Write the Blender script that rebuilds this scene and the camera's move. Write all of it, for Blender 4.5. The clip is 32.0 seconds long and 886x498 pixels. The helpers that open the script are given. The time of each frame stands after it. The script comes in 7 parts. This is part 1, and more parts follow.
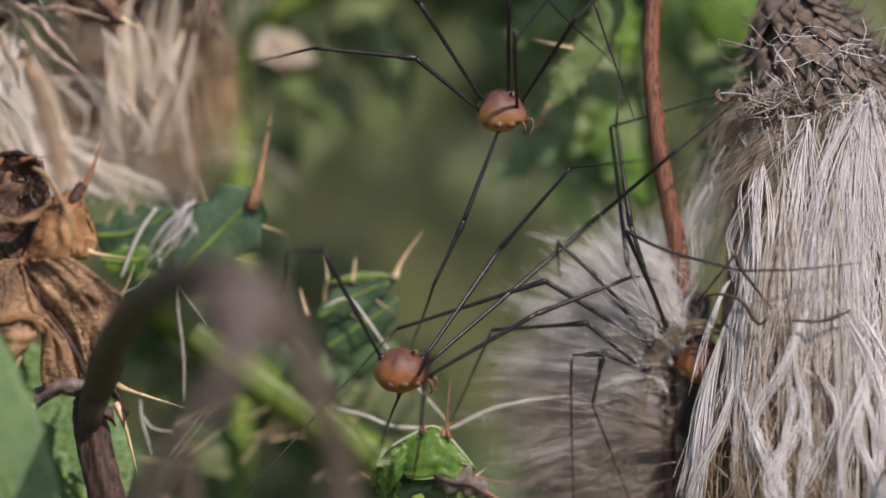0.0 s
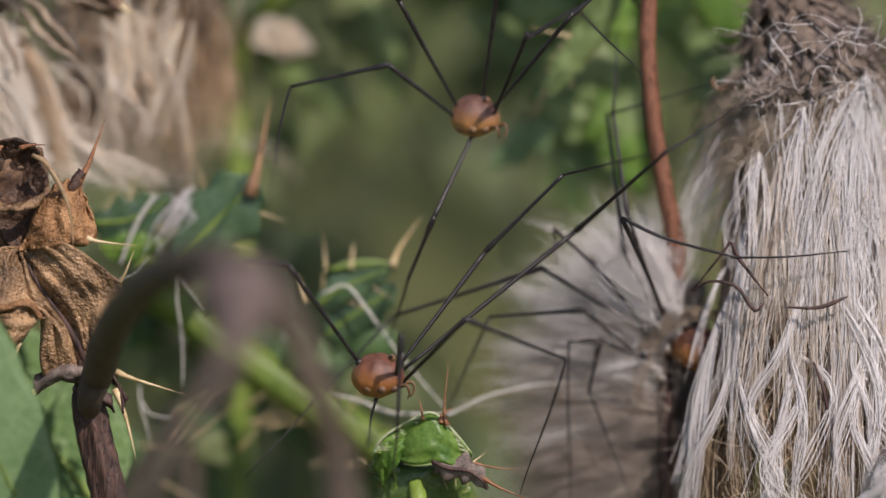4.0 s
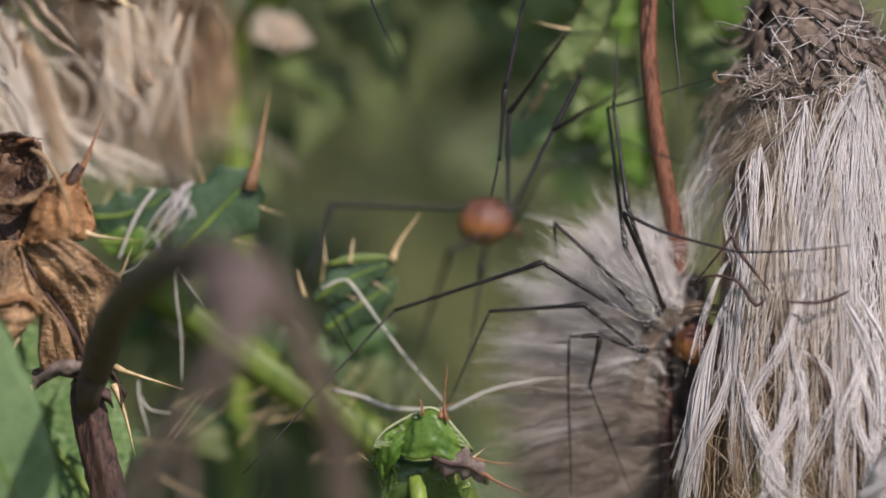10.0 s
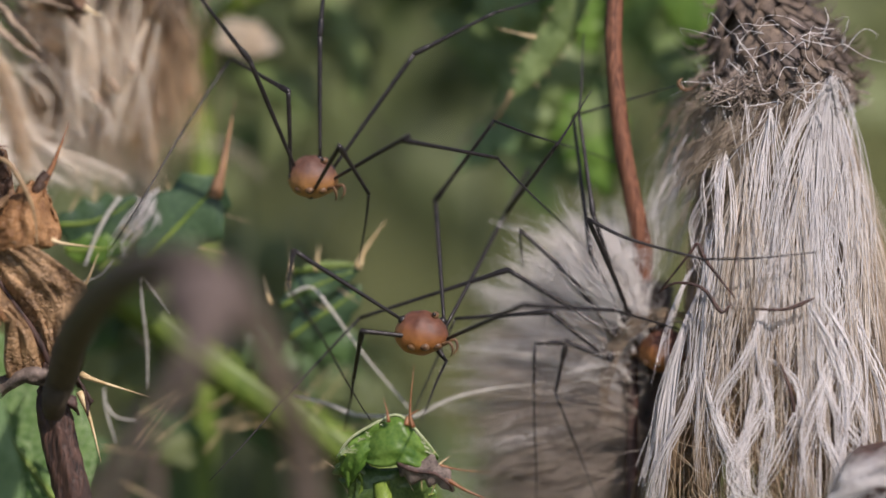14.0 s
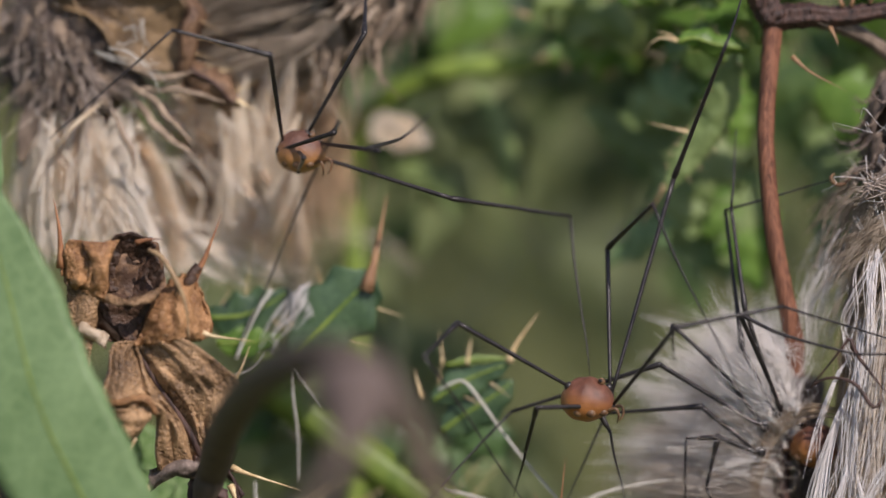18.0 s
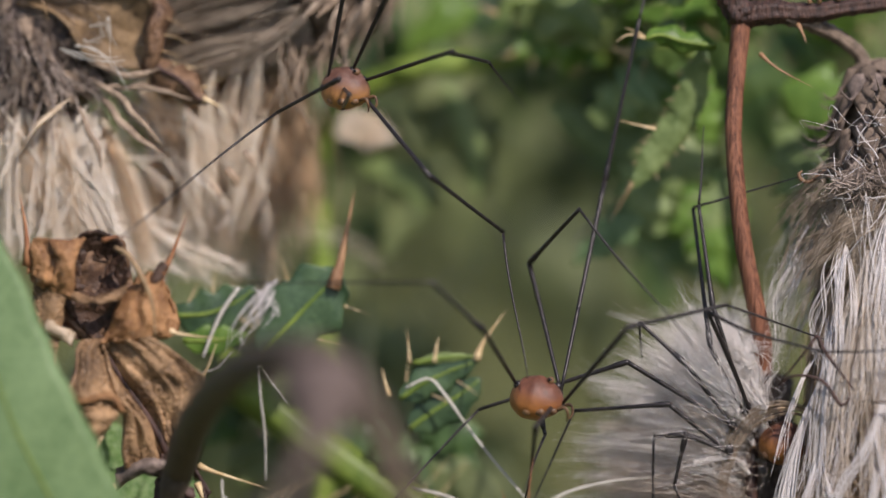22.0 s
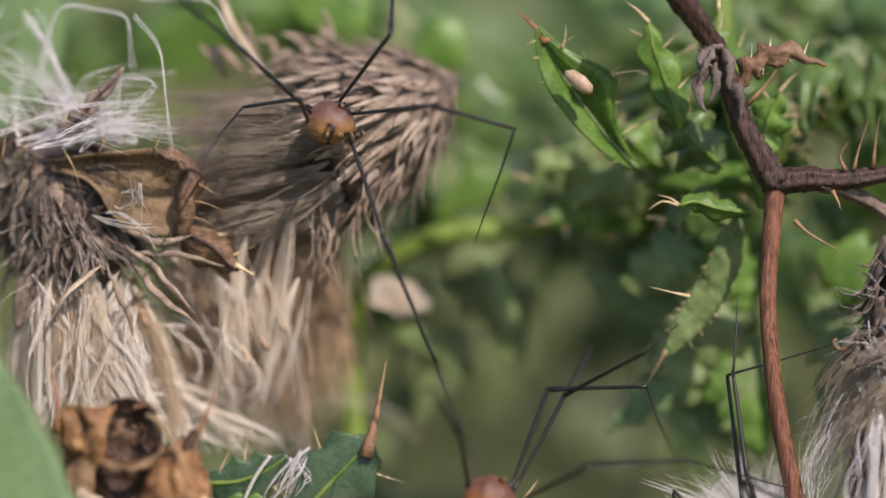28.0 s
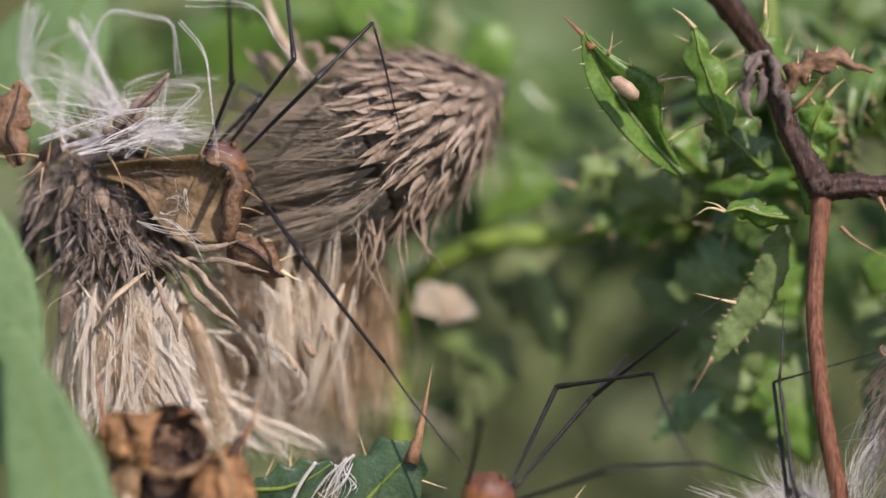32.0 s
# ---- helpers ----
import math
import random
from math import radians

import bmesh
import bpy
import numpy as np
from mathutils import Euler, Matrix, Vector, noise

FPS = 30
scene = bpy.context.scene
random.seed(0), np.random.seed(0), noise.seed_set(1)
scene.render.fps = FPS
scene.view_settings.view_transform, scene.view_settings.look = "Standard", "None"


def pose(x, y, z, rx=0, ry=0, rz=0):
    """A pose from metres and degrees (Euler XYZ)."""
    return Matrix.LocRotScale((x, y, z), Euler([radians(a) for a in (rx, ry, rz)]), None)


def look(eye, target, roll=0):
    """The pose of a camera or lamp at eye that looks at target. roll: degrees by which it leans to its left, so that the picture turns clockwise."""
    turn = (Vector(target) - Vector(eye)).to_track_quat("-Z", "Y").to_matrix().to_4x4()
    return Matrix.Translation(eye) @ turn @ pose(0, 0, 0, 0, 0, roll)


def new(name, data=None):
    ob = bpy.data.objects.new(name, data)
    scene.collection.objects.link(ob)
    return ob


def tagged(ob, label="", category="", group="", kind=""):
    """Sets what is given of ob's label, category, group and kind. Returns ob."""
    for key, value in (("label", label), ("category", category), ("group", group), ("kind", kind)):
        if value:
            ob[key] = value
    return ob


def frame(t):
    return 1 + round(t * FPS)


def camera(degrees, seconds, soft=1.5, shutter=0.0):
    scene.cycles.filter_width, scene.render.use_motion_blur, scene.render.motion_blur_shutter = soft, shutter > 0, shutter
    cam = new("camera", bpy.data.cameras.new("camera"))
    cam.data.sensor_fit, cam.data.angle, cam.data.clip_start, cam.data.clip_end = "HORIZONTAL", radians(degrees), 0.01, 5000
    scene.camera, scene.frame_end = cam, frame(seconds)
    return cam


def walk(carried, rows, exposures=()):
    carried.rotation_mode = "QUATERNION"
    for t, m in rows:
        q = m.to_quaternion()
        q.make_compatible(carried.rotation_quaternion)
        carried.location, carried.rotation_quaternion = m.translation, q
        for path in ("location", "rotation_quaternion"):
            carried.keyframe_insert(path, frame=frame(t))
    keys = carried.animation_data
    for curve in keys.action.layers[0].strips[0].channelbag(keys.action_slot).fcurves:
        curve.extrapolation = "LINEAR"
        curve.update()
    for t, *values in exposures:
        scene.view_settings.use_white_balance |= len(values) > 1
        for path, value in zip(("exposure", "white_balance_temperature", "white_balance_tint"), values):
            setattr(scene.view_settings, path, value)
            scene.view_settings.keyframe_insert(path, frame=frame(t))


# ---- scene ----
# The plan is a sheet seen from the lens: u to the right, v down, w away from the lens, one unit is 0.06 mm.
UNIT = 0.00006
REACH = 1.0
TILT = radians(12)
AHEAD = np.array((0.0, math.cos(TILT), -math.sin(TILT)))
ASIDE = np.array((1.0, 0.0, 0.0))
UPWARD = np.array((0.0, math.sin(TILT), math.cos(TILT)))
EYE = np.array((0.0, 0.0, 0.80)) - REACH * AHEAD


DEEP = {"by": 1.0, "add": 0.0}


def set_back(add=0.0, by=1.0):
    """Draws the depths of what is built next together and moves it away from the lens."""
    DEEP["by"], DEEP["add"] = by, add


def flat_plan(p):
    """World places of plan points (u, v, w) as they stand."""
    p = np.asarray(p, float)
    u, v, w = p[..., 0:1], p[..., 1:2], p[..., 2:3]
    far = REACH + w * UNIT
    return EYE + far * (AHEAD + ASIDE * (u - 784) * UNIT / REACH - UPWARD * (v - 441) * UNIT / REACH)


def plan(p):
    """World places of plan points (u, v, w) of still things; the near ones spread a little, the far ones draw together."""
    p = np.array(p, float)
    w = p[..., 2:3] * DEEP["by"] + DEEP["add"]
    swell = 1 + np.clip(-0.00018 * (w + 20), -0.016, 0.016)
    return flat_plan(np.concatenate((784 + (p[..., 0:1] - 784) * swell, 441 + (p[..., 1:2] - 441) * swell, w), -1))


# ---- camera ----
cam = camera(2 * math.degrees(math.atan(784 * UNIT / REACH)), 32.0, soft=1.5, shutter=0.5)
cam.data.dof.use_dof = True
FOCUS = -20.0
cam.data.dof.focus_distance = REACH + FOCUS * UNIT
cam.data.dof.aperture_fstop = 6.2
# seconds, the plan point at the centre of the view, the closeness
PATH = [
    (0, 785.7, 419.8, 1.0074), (0.5, 779.0, 423.1, 0.9940), (1, 777.0, 430.7, 0.9953), (1.5, 778.0, 431.6, 0.9941), (2, 780.7, 429.8, 0.9954),
    (2.5, 785.7, 432.7, 1.0038), (3, 789.2, 436.1, 1.0201), (3.5, 790.1, 440.4, 1.0229), (5.5, 789.5, 444.0, 1.0147), (6, 784.0, 441.0, 1.0000),
    (6.5, 786.0, 443.4, 0.9982), (7, 788.0, 446.2, 0.9982), (7.5, 787.7, 445.1, 0.9983), (8, 786.2, 446.1, 0.9978), (8.5, 780.4, 450.1, 0.9989),
    (9, 781.1, 450.9, 0.9981), (9.5, 785.3, 453.4, 0.9995), (10, 790.2, 452.3, 1.0098), (10.5, 790.1, 454.4, 1.0139), (11, 794.8, 453.7, 1.0134),
    (11.5, 796.6, 451.4, 1.0126), (12, 799.0, 446.0, 1.0138), (12.5, 808.1, 442.3, 1.0131), (13, 829.5, 439.3, 1.0135), (13.5, 848.1, 439.2, 1.0121),
    (15.5, 852.3, 441.4, 1.0126), (16, 795.5, 430.9, 1.0125), (16.5, 710.7, 362.2, 1.0124), (17, 642.5, 305.0, 1.0111), (17.5, 593.6, 270.9, 1.0102),
    (18, 583.7, 274.4, 1.0106), (18.5, 585.3, 278.3, 1.0055), (19, 587.2, 280.2, 1.0036), (19.5, 588.8, 280.5, 1.0036), (20, 597.5, 277.8, 1.0035),
    (20.5, 606.6, 280.5, 1.0037), (21, 620.6, 280.7, 1.0035), (21.5, 632.9, 278.5, 1.0041), (22, 640.5, 277.6, 1.0035), (22.5, 654.5, 272.9, 1.0039),
    (23, 667.0, 274.3, 1.0005), (23.5, 667.1, 267.7, 0.9953), (24, 657.4, 209.8, 0.9923), (24.5, 650.3, 156.9, 0.9907), (25, 638.2, 143.5, 0.9885),
    (25.5, 627.4, 131.5, 0.9891), (27.5, 584.8, 13.5, 0.9871), (28, 579.0, -23.7, 0.9878), (28.5, 565.1, -46.9, 0.9860), (29, 533.9, -43.5, 0.9824),
    (29.5, 507.6, -38.4, 0.9814), (30, 508.8, -53.6, 0.9828), (30.5, 509.7, -63.9, 0.9830), (31, 499.7, -60.7, 0.9815), (31.5, 485.5, -44.8, 0.9816),
    (32, 495.8, -37.2, 0.9815)
]
# the camera draws back as its picture grows, so that the sharp plane comes nearer, and the other way about
DOLLY = -0.3


def view(u, v, s):
    """The camera's pose for a centre and closeness."""
    c = DOLLY * (s - 1) * REACH
    return look(EYE + AHEAD * c, plan((u, v, FOCUS + c / UNIT)))


walk(cam, [(t, view(u, v, s)) for t, u, v, s in PATH],
     [(0, -0.30, 6650, 21.5), (16, -0.26, 6650, 21.5), (23, -0.2, 6650, 21.5), (28, -0.12, 6650, 21.5), (32, -0.11, 6650, 21.5)])


def seen(u, v, w, t):
    """Flat plan point at depth w of what shows at u, v of the sheet as it stands at t seconds."""
    uc, vc, s = (np.interp(t, [r[0] for r in PATH], [r[k] for r in PATH]) for k in (1, 2, 3))
    m = np.array(view(uc, vc, s))
    way = m[:3, :3] @ np.array(((u - uc) * s * UNIT / REACH, -(v - vc) * s * UNIT / REACH, -1.0))
    far = REACH + w * UNIT
    p = m[:3, 3] + way * (far - AHEAD @ (m[:3, 3] - EYE)) / (AHEAD @ way) - EYE
    return np.array((784 + (ASIDE @ p) / far * REACH / UNIT, 441 - (UPWARD @ p) / far * REACH / UNIT))


# ---- light ----
TO_SUN = Vector(0.36 * ASIDE + 0.63 * UPWARD - 0.68 * AHEAD).normalized()
world = bpy.data.worlds.new("world")
scene.world = world
world.use_nodes = True
sky = world.node_tree.nodes.new("ShaderNodeTexSky")
sky.sky_type, sky.sun_disc = "NISHITA", False
sky.sun_elevation = math.asin(TO_SUN.z)
sky.sun_rotation = math.atan2(TO_SUN.x, TO_SUN.y)
world.node_tree.links.new(sky.outputs[0], world.node_tree.nodes["Background"].inputs[0])
world.node_tree.nodes["Background"].inputs[1].default_value = 0.15
sun_data = bpy.data.lights.new("sun", "SUN")
sun_data.energy, sun_data.angle, sun_data.color = 4.85, radians(0.6), (1.0, 0.95, 0.87)
sun = new("sun", sun_data)
sun.rotation_euler = TO_SUN.to_track_quat("Z", "Y").to_euler()


# ---- materials ----
def material(name, dark, light, rough=0.6, scale=900.0, fine=6000.0, bump=0.3, see=0.0, stretch=None, vary=0.25, gloss=0.4, along="Object", deep=0.0003):
    """A surface with blotches, grain, relief, change from piece to piece and, for thin things, light that shines through."""
    m = bpy.data.materials.new(name)
    m.use_nodes = True
    nt = m.node_tree
    n, ln = nt.nodes, nt.links
    b = n["Principled BSDF"]
    co = n.new("ShaderNodeTexCoord")
    mp = n.new("ShaderNodeMapping")
    ln.new(co.outputs[along], mp.inputs[0])
    if stretch:
        mp.inputs["Scale"].default_value = stretch
    big, small = n.new("ShaderNodeTexNoise"), n.new("ShaderNodeTexNoise")
    big.inputs["Scale"].default_value, small.inputs["Scale"].default_value = scale, fine
    big.inputs["Detail"].default_value, small.inputs["Detail"].default_value = 4, 3
    ln.new(mp.outputs[0], big.inputs[0]), ln.new(mp.outputs[0], small.inputs[0])
    mix = n.new("ShaderNodeMath")
    mix.operation = "MULTIPLY_ADD"
    mix.inputs[1].default_value = 0.4
    ln.new(small.outputs[0], mix.inputs[0])
    half = n.new("ShaderNodeMath")
    half.operation = "MULTIPLY"
    half.inputs[1].default_value = 0.62
    ln.new(big.outputs[0], half.inputs[0])
    ln.new(half.outputs[0], mix.inputs[2])
    ramp = n.new("ShaderNodeValToRGB")
    ramp.color_ramp.elements[0].position, ramp.color_ramp.elements[1].position = 0.36, 0.66
    ramp.color_ramp.elements[0].color, ramp.color_ramp.elements[1].color = (*dark, 1), (*light, 1)
    ln.new(mix.outputs[0], ramp.inputs[0])
    geo, info = n.new("ShaderNodeNewGeometry"), n.new("ShaderNodeObjectInfo")
    add = n.new("ShaderNodeMath")
    ln.new(geo.outputs["Random Per Island"], add.inputs[0]), ln.new(info.outputs["Random"], add.inputs[1])
    rng = n.new("ShaderNodeMapRange")
    rng.inputs[2].default_value, rng.inputs[3].default_value, rng.inputs[4].default_value = 2.0, 1 - vary, 1 + vary
    ln.new(add.outputs[0], rng.inputs[0])
    hsv = n.new("ShaderNodeHueSaturation")
    ln.new(rng.outputs[0], hsv.inputs["Value"]), ln.new(ramp.outputs[0], hsv.inputs["Color"])
    ln.new(hsv.outputs[0], b.inputs["Base Color"])
    b.inputs["Roughness"].default_value, b.inputs["Specular IOR Level"].default_value = rough, gloss
    if bump:
        bp = n.new("ShaderNodeBump")
        bp.inputs["Strength"].default_value, bp.inputs["Distance"].default_value = bump, deep
        ln.new(mix.outputs[0], bp.inputs["Height"]), ln.new(bp.outputs[0], b.inputs["Normal"])
    if see:
        tr, ms = n.new("ShaderNodeBsdfTranslucent"), n.new("ShaderNodeMixShader")
        ln.new(hsv.outputs[0], tr.inputs[0])
        ms.inputs[0].default_value = see
        ln.new(b.outputs[0], ms.inputs[1]), ln.new(tr.outputs[0], ms.inputs[2])
        ln.new(ms.outputs[0], n["Material Output"].inputs[0])
    return m


M_HAIR = material("white_pappus", (0.84, 0.80, 0.77), (0.97, 0.95, 0.93), 0.25, 400, 3000, 0, 0.3, vary=0.15, gloss=0.6)
M_CREAM_HAIR = material("cream_pappus", (0.70, 0.60, 0.48), (0.93, 0.86, 0.76), 0.3, 400, 3000, 0, 0.3, vary=0.25, gloss=0.5)
M_TAN_HAIR = material("tan_pappus", (0.52, 0.40, 0.27), (0.84, 0.71, 0.54), 0.45, 400, 3000, 0, 0.6, vary=0.35)
M_DOWN = material("white_down", (0.93, 0.90, 0.86), (0.99, 0.97, 0.95), 0.5, 400, 3000, 0, 0.45, vary=0.06)
M_PALE_DRY = material("pale_dry_leaf", (0.075, 0.042, 0.022), (0.50, 0.315, 0.165), 0.38, 200, 2400, 0.8, 0.1, deep=0.0009)
# dark brown that carries the shade of the curled leaf's hollows
M_HOOD = material("dark_leaf_and_shade", (0.018, 0.011, 0.008), (0.11, 0.06, 0.036), 0.55, 300, 2400, 0.8, 0.05, deep=0.0008)
M_GOLD_HAIR = material("golden_inner_hair", (0.33, 0.22, 0.125), (0.64, 0.48, 0.30), 0.45, 400, 3000, 0, 0.4, vary=0.3)
M_DULL_HAIR = material("dull_pappus", (0.33, 0.265, 0.19), (0.64, 0.54, 0.42), 0.5, 400, 3000, 0, 0.35, vary=0.3)
M_CREAM_HUSK = material("cream_husk", (0.40, 0.29, 0.18), (0.74, 0.62, 0.46), 0.5, 400, 3000, 0.3, 0.3)
M_STRAW_BASE = material("straw_base_hair", (0.31, 0.23, 0.15), (0.64, 0.51, 0.375), 0.4, 400, 3000, 0, 0.3, vary=0.3)
# straw tone with the lower tuft's shade mixed into the colour
M_SHADED_STRAW_DOWN = material("shaded_straw_down", (0.39, 0.33, 0.265), (0.62, 0.545, 0.47), 0.5, 400, 3000, 0, 0.4, vary=0.3)
M_CHAFF = material("chaff", (0.13, 0.10, 0.08), (0.42, 0.35, 0.29), 0.7, 500, 4000, 0.3, 0.15, vary=0.4)
M_BRACT = material("grey_brown_bract", (0.055, 0.040, 0.030), (0.25, 0.19, 0.14), 0.75, 700, 5000, 0.5, vary=0.35)
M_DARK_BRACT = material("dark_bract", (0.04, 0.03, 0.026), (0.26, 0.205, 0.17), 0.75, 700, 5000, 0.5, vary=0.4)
M_RED_STEM = material("red_brown_stem", (0.045, 0.017, 0.011), (0.30, 0.13, 0.072), 0.45, 3600, 8000, 1.0, stretch=(1, 1, 0.014))
M_DARK_STEM = material("dark_stem", (0.016, 0.010, 0.009), (0.12, 0.065, 0.05), 0.6, 1100, 5000, 0.6, stretch=(1, 1, 0.12))
M_OLD_STEM = material("reddish_dead_stem", (0.010, 0.007, 0.006), (0.105, 0.056, 0.04), 0.5, 1800, 5000, 1.0, stretch=(1, 1, 0.12), deep=0.0005)
M_ARCH = material("dull_brown_stem", (0.05, 0.037, 0.027), (0.11, 0.082, 0.055), 0.7, 300, 2500, 0.4)
M_GREY_STEM = material("grey_brown_dead_stem", (0.09, 0.064, 0.053), (0.165, 0.124, 0.105), 0.75, 300, 2500, 0.4)
M_DRY_LEAF = material("dry_leaf", (0.085, 0.046, 0.027), (0.36, 0.215, 0.12), 0.6, 260, 2000, 0.7, 0.1, deep=0.0007)
M_RUST_LEAF = material("rust_leaf", (0.16, 0.072, 0.03), (0.52, 0.285, 0.125), 0.42, 260, 2400, 0.8, 0.12, deep=0.0009)
M_PAPER = material("papery_leaf", (0.10, 0.064, 0.034), (0.40, 0.27, 0.14), 0.6, 260, 2600, 0.6, 0.2, deep=0.0004)
M_LEAF = material("thistle_leaf", (0.055, 0.115, 0.032), (0.20, 0.32, 0.085), 0.3, 220, 2500, 0.5, 0.35, gloss=0.7)
M_DEEP_LEAF = material("deep_green_leaf", (0.045, 0.10, 0.036), (0.125, 0.225, 0.075), 0.4, 350, 2500, 0.5, 0.2)
M_BLUE_LEAF = material("blue_green_leaf", (0.024, 0.056, 0.025), (0.085, 0.15, 0.066), 0.35, 350, 2500, 0.6, 0.15, gloss=0.6)
M_BLADE = material("light_green_leaf", (0.13, 0.235, 0.085), (0.24, 0.37, 0.165), 0.5, 160, 2000, 0.3, 0.35)
M_PALE_LEAF = material("pale_green_leaf", (0.13, 0.20, 0.06), (0.28, 0.37, 0.14), 0.5, 300, 2500, 0.4, 0.3)
M_BACK_STEM = material("shaded_stem", (0.04, 0.06, 0.03), (0.09, 0.11, 0.05), 0.6, 300, 2500, 0.2)
M_GREEN_STEM = material("yellow_green_stem", (0.09, 0.15, 0.02), (0.21, 0.29, 0.05), 0.5, 300, 2500, 0.3)
M_THORN = material("straw_thorn", (0.42, 0.29, 0.13), (0.74, 0.60, 0.36), 0.45, 500, 3000, 0.1)
M_RED_THORN = material("red_brown_thorn", (0.17, 0.06, 0.025), (0.40, 0.20, 0.09), 0.45, 500, 3000, 0.1)
M_DULL_THORN = material("brown_thorn", (0.17, 0.085, 0.045), (0.38, 0.23, 0.12), 0.5, 500, 3000, 0.2)
M_FIBRE = material("white_fibre", (0.42, 0.40, 0.34), (0.70, 0.68, 0.61), 0.5, 400, 3000, 0, 0.2)
M_LEG = material("dark_leg", (0.008, 0.007, 0.007), (0.032, 0.027, 0.026), 0.38, 1500, 9000, 0.15, gloss=0.45)
M_EYE = material("black_eye", (0.004, 0.004, 0.004), (0.008, 0.008, 0.008), 0.1, 1500, 9000, 0, gloss=0.8)
M_COXA = material("brown_coxa", (0.07, 0.036, 0.02), (0.22, 0.125, 0.06), 0.4, 1500, 9000, 0.1)
M_SEED = material("tan_seed", (0.26, 0.17, 0.105), (0.50, 0.37, 0.25), 0.5, 900, 6000, 0.3)
M_GROUND = material("meadow_soil", (0.085, 0.09, 0.035), (0.18, 0.185, 0.07), 0.9, 3, 40, 0.5)
M_GRASS = material("grass", (0.145, 0.162, 0.062), (0.28, 0.292, 0.116), 0.6, 3, 40, 0, 0.3, vary=0.4)
M_BACK_LEAF = material("shaded_leaf", (0.125, 0.16, 0.065), (0.25, 0.30, 0.125), 0.5, 200, 1500, 0.3, 0.35, vary=0.4)


def net_relief(m, scale, strength=0.6, deep=0.0004):
    """Fine netted wrinkles over the relief of a material."""
    n, ln = m.node_tree.nodes, m.node_tree.links
    co, vor, rng, bp = n.new("ShaderNodeTexCoord"), n.new("ShaderNodeTexVoronoi"), n.new("ShaderNodeMapRange"), n.new("ShaderNodeBump")
    wob, add = n.new("ShaderNodeTexNoise"), n.new("ShaderNodeVectorMath")
    wob.inputs["Scale"].default_value = scale * 0.5
    add.operation = "MULTIPLY_ADD"
    add.inputs[1].default_value = (0.8 / scale,) * 3
    ln.new(co.outputs["Object"], wob.inputs[0]), ln.new(wob.outputs["Color"], add.inputs[0]), ln.new(co.outputs["Object"], add.inputs[2])
    vor.feature = "DISTANCE_TO_EDGE"
    vor.inputs["Scale"].default_value = scale
    ln.new(add.outputs[0], vor.inputs[0]), ln.new(vor.outputs["Distance"], rng.inputs[0])
    rng.inputs[1].default_value, rng.inputs[2].default_value = 0.0, 0.3
    bp.inputs["Strength"].default_value, bp.inputs["Distance"].default_value = strength, deep
    b = n["Principled BSDF"]
    ln.new(b.inputs["Normal"].links[0].from_socket, bp.inputs["Normal"])
    ln.new(rng.outputs[0], bp.inputs["Height"]), ln.new(bp.outputs[0], b.inputs["Normal"])


for dry, size in ((M_PALE_DRY, 2100), (M_RUST_LEAF, 2200)):
    net_relief(dry, size, 0.4)
M_THORN_DULL = material("dull_tan_spine", (0.20, 0.12, 0.06), (0.45, 0.32, 0.17), 0.5, 500, 3000, 0.3)


def body_skin(name, top, belly, lean):
    """Warm brown back and paler, orange belly."""
    m = material(name, tuple(0.5 * c for c in top), tuple(1.35 * c for c in top), 0.4, 1100, 9000, 0.5)
    n, ln = m.node_tree.nodes, m.node_tree.links
    co, sep, rng = n.new("ShaderNodeTexCoord"), n.new("ShaderNodeSeparateXYZ"), n.new("ShaderNodeMapRange")
    noise_tex = n.new("ShaderNodeTexNoise")
    noise_tex.inputs["Scale"].default_value = 2200
    ln.new(co.outputs["Object"], sep.inputs[0]), ln.new(co.outputs["Object"], noise_tex.inputs[0])
    rng.inputs[1].default_value, rng.inputs[2].default_value = 0.0002, 0.0019
    wob = n.new("ShaderNodeMath")
    wob.operation = "MULTIPLY_ADD"
    wob.inputs[1].default_value = 0.0012
    slant = n.new("ShaderNodeMath")
    slant.operation = "MULTIPLY_ADD"
    slant.inputs[1].default_value = lean
    ln.new(sep.outputs[0], slant.inputs[0]), ln.new(sep.outputs[2], slant.inputs[2])
    ln.new(noise_tex.outputs[0], wob.inputs[0]), ln.new(slant.outputs[0], wob.inputs[2])
    ln.new(wob.outputs[0], rng.inputs[0])
    mix = n.new("ShaderNodeMix")
    mix.data_type = "RGBA"
    ln.new(rng.outputs[0], mix.inputs[0])
    mix.inputs[6].default_value = (*belly, 1)
    hsv = [x for x in n if x.type == "HUE_SAT"][0]
    ln.new(hsv.outputs[0], mix.inputs[7])
    ln.new(mix.outputs[2], n["Principled BSDF"].inputs["Base Color"])
    return m


M_BODY_RED = body_skin("red_brown_skin", (0.135, 0.056, 0.034), (0.35, 0.14, 0.04), 0.3)
M_BODY_BROWN = body_skin("brown_skin", (0.125, 0.062, 0.043), (0.40, 0.195, 0.065), 0.1)


# ---- mesh helpers ----
rnd = np.random.default_rng(7)


